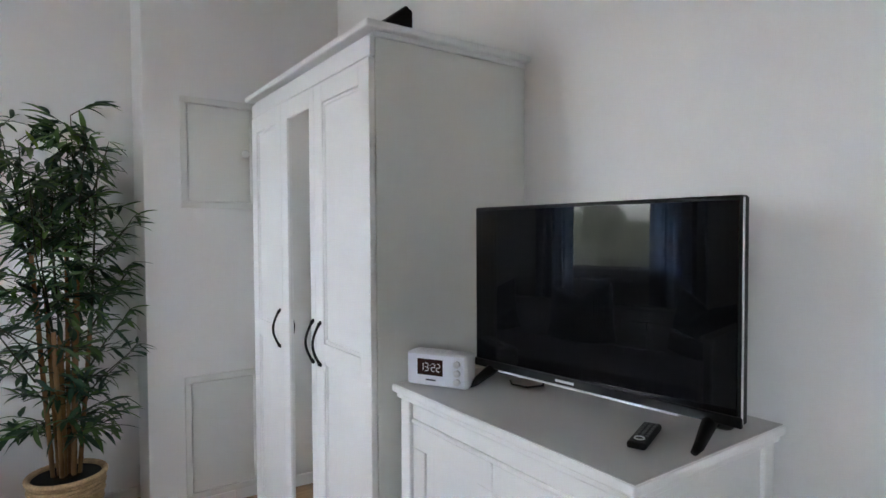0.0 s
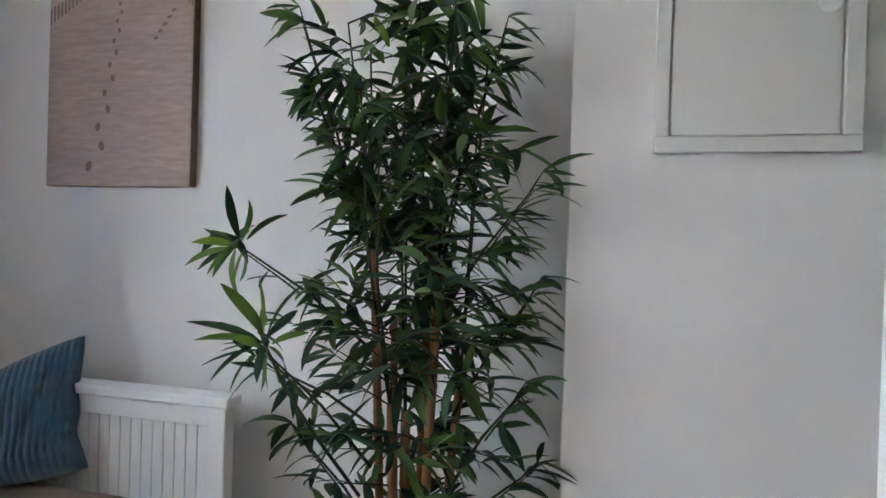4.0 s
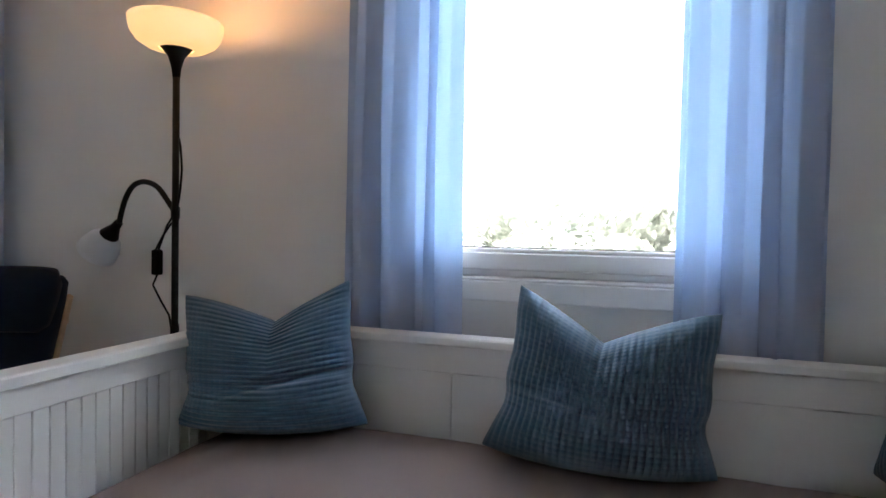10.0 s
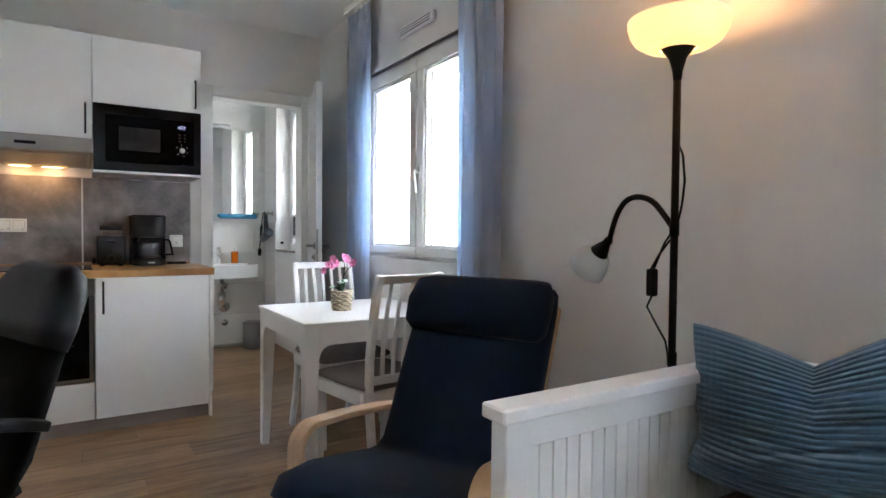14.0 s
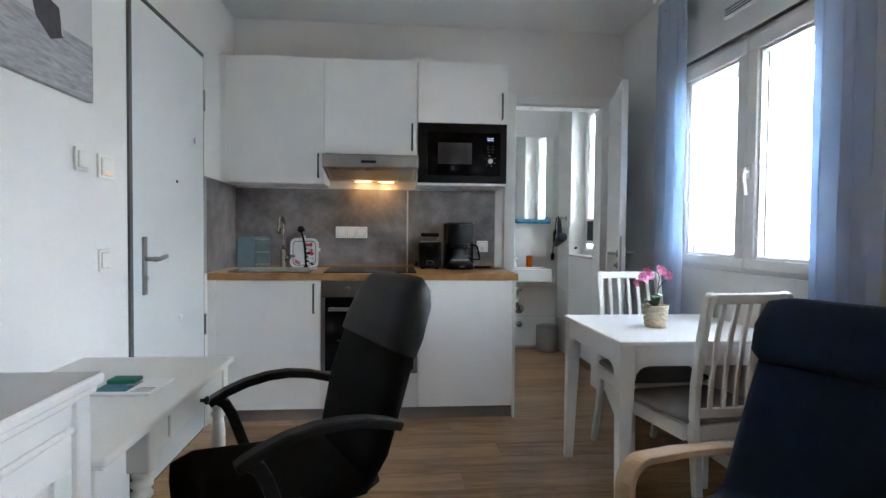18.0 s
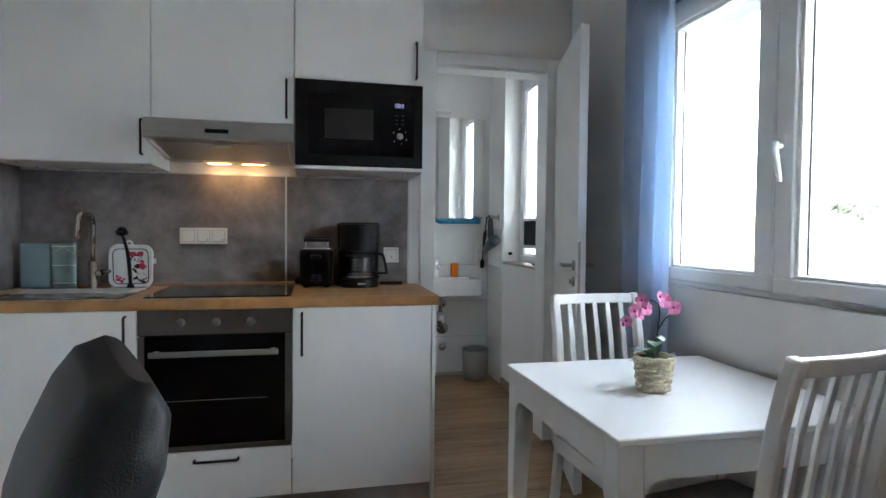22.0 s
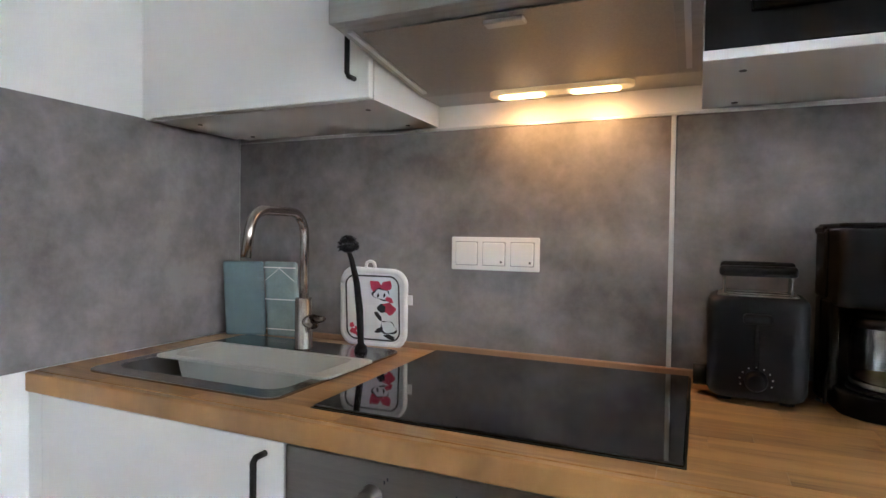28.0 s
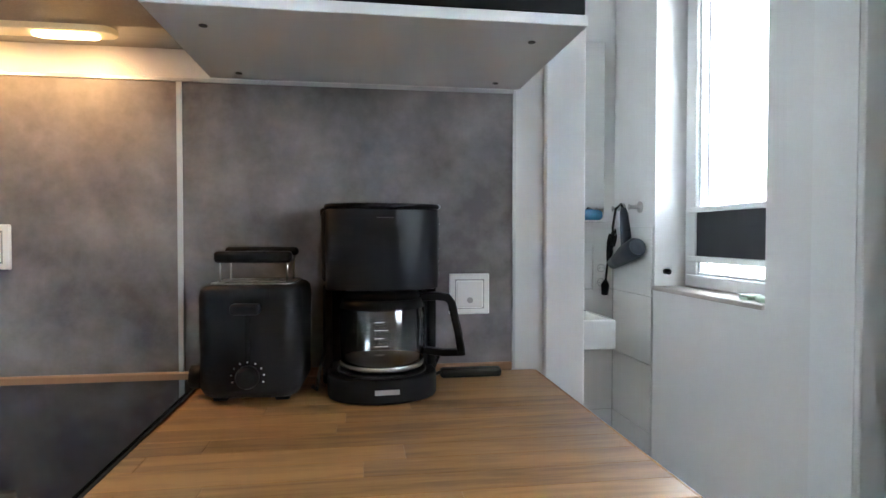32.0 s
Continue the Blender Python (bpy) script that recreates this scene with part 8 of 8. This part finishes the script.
for zz in (0.61, 0.25):
    part("valve", smooth_all(tube(tube(bmesh.new(), [(-0.055, 0.0, zz), (-0.055, 0.07, zz)], 0.014, 10), [(-0.055, 0.03, zz), (-0.055, 0.05, zz)], 0.03, 16)), CHROME, bs)
mi = thing("mirror", pose(-1.15, BATH_S, 1.275), "frameless bathroom mirror above the tiles", "mirror")
part("glass", boxm(-0.29, 0.30, 0.0, 0.012, 0.0, 0.863, bev=0.001), MIRROR, mi).matrix_basis = pose(0, 0.014, 0, 0, 0, 2.6)
bl_ = thing("mirror_lamp", pose(-1.06, BATH_S, 2.165), "slim white lamp above the bathroom mirror", "wall lamp")
part("housing", boxm(-0.09, 0.09, 0.0, 0.10, 0.0, 0.02, bev=0.004), PVC, bl_)
so_ = thing("soap_bottle", pose(-1.185, BATH_S + 0.085, 0.83), "orange liquid soap bottle with pump", "soap bottle")
part("bottle", boxm(-0.03, 0.03, -0.02, 0.02, 0.0, 0.115, bev=0.008, seg=2), ORANGE, so_)
part("pump", smooth_all(tube(tube(bmesh.new(), [(0, 0, 0.115), (0, 0, 0.15)], 0.007, 8), [(0, 0, 0.15), (0, 0.03, 0.15)], 0.006, 8)), PVC, so_)
tw = thing("wipes_packet", pose(-1.225, BATH_S + 0.05, 1.262), "blue shiny packet lying on the mirror ledge", "packet")
b = boxm(-0.18, 0.18, -0.036, 0.042, 0.002, 0.05, bev=0.018, seg=3)
bmesh.ops.subdivide_edges(b, edges=[e for e in b.edges if e.calc_length() > 0.1], cuts=14)
for v in b.verts:
    v.co.z += 0.008 * noise.noise((v.co.x * 22, v.co.y * 22, 1.0)) * (v.co.z > 0.02)
part("packet", smooth_all(b), PLASTB, tw)
part("ledge", boxm(-0.2, 0.28, -0.038, 0.05, -0.008, 0.0015), TILE, tw)
bn = thing("waste_bin", pose(-1.35, -3.885, 0), "small brushed steel pedal bin with dark lid", "bin")
part("body", smooth_all(lathe(bmesh.new(), [(0.100, 0.0), (0.103, 0.01), (0.106, 0.235), (0.102, 0.238)], 28)), STEELD, bn)
part("lid", smooth_all(lathe(bmesh.new(), [(0.107, 0.238), (0.107, 0.25), (0.085, 0.260), (0.02, 0.264)], 28)), STEELD, bn)
hk = thing("towel_hook", pose(W_X, -3.80, 1.318), "small round steel wall hooks", "hook")
for yy in (-0.15, 0.02):
    k = part("hook", smooth_all(lathe(bmesh.new(), [(0.026, 0), (0.026, 0.006), (0.009, 0.01), (0.009, 0.05), (0.014, 0.055)], 18)), STEEL, hk)
    k.matrix_basis = pose(0.0, yy, 0, 0, 90, 0)
hdry = thing("hair_dryer", pose(W_X + 0.055, -3.83, 1.10), "dark blue-black hair dryer hanging from a wall hook", "hair dryer")
b = bmesh.new()
tube(b, [(0.0, -0.115, -0.045), (0.0, -0.05, -0.022), (0.0, 0.04, 0.012), (0.0, 0.115, 0.035), (0.0, 0.13, 0.04)], [0.026, 0.034, 0.044, 0.046, 0.04], 18)
part("barrel", smooth_all(b), DRYER, hdry)
part("handle", smooth_all(tube(bmesh.new(), [(0.0, 0.03, 0.02), (0.0, 0.018, 0.10), (0.0, 0.0, 0.19), (0.0, -0.005, 0.215)], [0.026, 0.024, 0.019, 0.012], 12)), DRYER, hdry)
part("rear_grille", smooth_all(tube(bmesh.new(), [(0.0, 0.129, 0.039), (0.0, 0.14, 0.043)], 0.036, 16)), mat("blue_grey_grille", (0.07, 0.085, 0.11), 0.5), hdry)
b = bmesh.new()
tube(b, [(0.0, -0.005, 0.21), (0.0, -0.03, 0.235), (0.005, -0.075, 0.215), (0.01, -0.095, 0.13), (0.012, -0.085, 0.05), (0.012, -0.12, 0.0), (0.012, -0.15, -0.06), (0.012, -0.165, -0.13)], 0.0055, 8)
for q in range(3):
    tube(b, [(0.014, -0.07 - 0.012 * q, 0.04), (0.02, -0.035 - 0.02 * q, 0.085), (0.02, -0.045 - 0.03 * q, 0.115 - 0.01 * q), (0.014, -0.10 - 0.02 * q, 0.06), (0.014, -0.13 - 0.008 * q, -0.01), (0.016, -0.115 - 0.01 * q, -0.04), (0.016, -0.085, 0.02)], 0.005, 8)
part("cord", smooth_all(b), BLACK, hdry)
part("plug", smooth_all(tube(bmesh.new(), [(0.012, -0.165, -0.13), (0.012, -0.17, -0.15), (0.012, -0.175, -0.20)], [0.010, 0.02, 0.016], 10)), BLACK, hdry)
bp_ = thing("socket_strip", pose(-1.422, BATH_S + 0.012, 1.03), "white vertical socket and switch strip", "wall plate")
part("frame", boxm(-0.041, 0.041, 0.0, 0.009, -0.11, 0.112, bev=0.002), SWITCH, bp_)
for i, z in enumerate((0.071, 0.0, -0.071)):
    part("insert", boxm(-0.0275, 0.0275, 0.009, 0.0125, z - 0.0275, z + 0.0275, bev=0.002), SWITCH, bp_)
    if i:
        # grey ring drawn for the shaded rim of the socket recess
        part("socket_hole", smooth_all(tube(bmesh.new(), arc((0, 0.0128, z), 0.0185, 0, 360, 24), 0.0012, 6)), GAP, bp_)
        for q in (-0.0095, 0.0095):
            part("contact_hole", tube(bmesh.new(), [(q, 0.0122, z), (q, 0.0129, z)], 0.0026, 8), RUBBER, bp_)
dsf = thing("door_stop", pose(W_X - 0.05, WB[0], 1.035), "small black rubber knob on the wall", "knob")
part("knob", smooth_all(tube(bmesh.new(), [(0, 0, 0), (0, 0.03, 0)], 0.012, 12)), BLACK, dsf)
for yy in (-3.1, -3.02):
    t_ = thing("soap_bar", pose(W_X - 0.05, yy, WB[2] + 0.0185), "pale green wrapped soap on the sill", "soap")
    part("bar", boxm(-0.03, 0.03, -0.025, 0.025, 0.0, 0.018, bev=0.006, seg=2), mat("pale_green_soap", (0.55, 0.7, 0.55), 0.4), t_)

# ---- outside ----
# ground sheet run up to the house as an added reflector, no paving known
solo("ground", boxm(-4000, 400, -3000, 3000, -3.2, -3.0), GROUND, "ground sheet outside, made pale to bounce light indoors", "ground", kind="structure")
def far_tree(x, y, h, seed):
    rt = random.Random(seed)
    t = thing("tree", pose(x, y, -3.0), "green broad-leaved tree far outside the window", "tree", "trees outside")
    b = bmesh.new()
    tube(b, [(0, 0, 0), (0.1, 0, h * 0.3), (0.0, 0.1, h * 0.55)], [0.28, 0.2, 0.1], 8)
    for i in range(5):
        a = rt.uniform(0, 6.28)
        tube(b, [(0, 0, h * (0.28 + 0.05 * i)), (math.cos(a) * h * 0.18, math.sin(a) * h * 0.18, h * (0.5 + 0.06 * i))], [0.1, 0.03], 6)
    part("trunk", b, TRUNK, t)
    vs, fs = [], []
    for i in range(2200):
        a, e = rt.uniform(0, 6.28), rt.uniform(-1, 1)
        q = rt.uniform(0.35, 1) ** 0.5
        lump = 1 + 0.22 * math.sin(3 * a + seed) + 0.15 * math.sin(7 * a + 4 * e)
        c = Vector((math.cos(a) * math.sqrt(1 - e * e) * h * 0.36 * q * lump, math.sin(a) * math.sqrt(1 - e * e) * h * 0.36 * q * lump, h * 0.64 + e * h * 0.34 * q))
        s = rt.uniform(0.28, 0.58)
        d1 = Vector((rt.uniform(-1, 1), rt.uniform(-1, 1), rt.uniform(-1, 1))).normalized() * s
        d2 = d1.orthogonal().normalized() * s * 0.7
        k = len(vs)
        vs += [c - d1, c + d2, c + d1, c - d2]
        fs.append((k, k + 1, k + 2, k + 3))
    me = bpy.data.meshes.new("crown")
    me.from_pydata([tuple(v) for v in vs], [], fs)
    me.materials.append(TREEL)
    cr = new("crown", me)
    cr.parent = t
    return t


t1 = far_tree(-46, 30, 5.6, 1)
t2 = far_tree(-52, 44, 6.3, 2)
ro = random.Random(5)
k = 0
for yy in range(-10, 116, 2):
    src = (t1, t2)[k % 2]
    k += 1
    copy_thing(src, pose(-44 - ro.uniform(0, 16), yy + ro.uniform(-2, 2), -3.0, 0, 0, ro.uniform(0, 360)) @ Matrix.Scale(ro.uniform(0.85, 1.2), 4))


hedge = random.Random(9)
for yy in range(-10, 100, 2):
    copy_thing((t1, t2)[yy % 4 // 2], pose(-38 - hedge.uniform(0, 5), yy + hedge.uniform(-0.8, 0.8), -3.6, 0, 0, hedge.uniform(0, 360)) @ Matrix.Diagonal((0.9, 0.9, hedge.uniform(0.62, 0.82), 1)))


def far_house(x, y, w, d, h, rh, rz):
    t = thing("house", pose(x, y, -3.0, 0, 0, rz), "red brick house with a tiled roof far outside", "house", "houses outside")
    part("wall", boxm(-d / 2, d / 2, -w / 2, w / 2, 0, h), BRICK, t)
    b = bmesh.new()
    a = [b.verts.new(p) for p in ((-d / 2 - 0.4, -w / 2 - 0.4, h), (d / 2 + 0.4, -w / 2 - 0.4, h), (0, -w / 2 - 0.4, h + rh))]
    c = [b.verts.new(p) for p in ((-d / 2 - 0.4, w / 2 + 0.4, h), (d / 2 + 0.4, w / 2 + 0.4, h), (0, w / 2 + 0.4, h + rh))]
    b.faces.new(a)
    b.faces.new(c[::-1])
    for i in range(3):
        b.faces.new((a[i], a[(i + 1) % 3], c[(i + 1) % 3], c[i]))
    rf_ = part("roof", b, ROOFT, t)
    part("chimney", boxm(-0.3, 0.3, w * 0.2, w * 0.2 + 0.6, h + rh * 0.5, h + rh + 0.6), FACADE, rf_)
    for i in range(4):
        yy = -w / 2 + (i + 0.5) * w / 4
        wn_ = part("window", boxm(d / 2 + 0.0, d / 2 + 0.05, yy - 0.5, yy + 0.5, h - 1.9, h - 0.6), PVC, t)
        part("pane", boxm(d / 2 + 0.05, d / 2 + 0.06, yy - 0.42, yy + 0.42, h - 1.82, h - 0.68), GLOSSB, wn_)


def gabled_row(x, gables, label):
    """A brick row with its gable ends in one front, a pale band and windows below."""
    t = thing("brick_building", pose(x, 0, -3.0), label, "building", "houses outside")
    for y0, ya, yb, y1, ze, zr in gables:
        line = [(y0, 0.0), (y0, ze), (ya, zr), (yb, zr), (y1, ze), (y1, 0.0)]
        b = bmesh.new()
        near, back = [b.verts.new((0.0, y, z)) for y, z in line], [b.verts.new((-9.0, y, z)) for y, z in line]
        for k in range(len(line)):
            b.faces.new((near[k], back[k], back[(k + 1) % len(line)], near[(k + 1) % len(line)]))
        b.faces.new(near)
        b.faces.new(back[::-1])
        part("wall", b, DARKBRICK, t)
        for (ys, zs), (ye, zz) in zip(line[1:4], line[2:5]):
            if ye - ys > 0.1:
                part("roof", sweep(bmesh.new(), [(-4.4, ys, zs + 0.06), (-4.4, ye, zz + 0.06)], 9.4, 0.12, axis=(1, 0, 0)), FACADE, t, "pale roof sheet")
        part("band", boxm(0.0, 0.06, y0, y1, ze - 0.55, ze - 0.1), FACADE, t)
        n = int((y1 - y0) / 1.7)
        for k in range(n):
            yc = y0 + (k + 0.5) * (y1 - y0) / n
            wn_ = part("window", boxm(0.0, 0.05, yc - 0.62, yc + 0.62, ze - 2.3, ze - 0.62), FACADE, t)
            part("pane", boxm(0.05, 0.06, yc - 0.54, yc + 0.54, ze - 2.22, ze - 0.7), FARPANE, wn_)


gabled_row(-40, [(-57.0, -45.9, -45.9, -34.9, 3.2, 6.4), (-34.8, -33.6, -27.6, -26.4, 3.2, 5.7)], "long red brick building with pale roofs far outside")
copy_thing(t1, pose(-58, -51.5, -3.0, 0, 0, 40) @ Matrix.Scale(1.45, 4))
copy_thing(t2, pose(-58, -48.0, -3.0, 0, 0, 140) @ Matrix.Scale(1.30, 4))
far_house(-70, 52, 14, 9, 4.6, 2.6, 5)

# ---- floor planks ----
rk = random.Random(17)
FLOOR = bpy.data.objects["floor"]
pm = {}
y = -4.04
while y < 3.12:
    x = -1.5 - rk.uniform(0, 1.2)
    while x < 1.3:
        L = rk.choice((1.2, 1.5, 1.8))
        a, c = max(x, -1.5), min(x + L, 1.3)
        if c - a > 0.02:
            key = (round(c - a, 3), 0)
            if key not in pm:
                pm[key] = mesh_of("plank", boxm(0.0008, c - a - 0.0008, 0.0008, 0.1842, -0.0115, 0.0, bev=0.0012), OAKF)
            p = new("plank", pm[key])
            p.parent = FLOOR
            p.matrix_basis = Matrix.Translation((a, y, 0))
        x += L
    y += 0.185
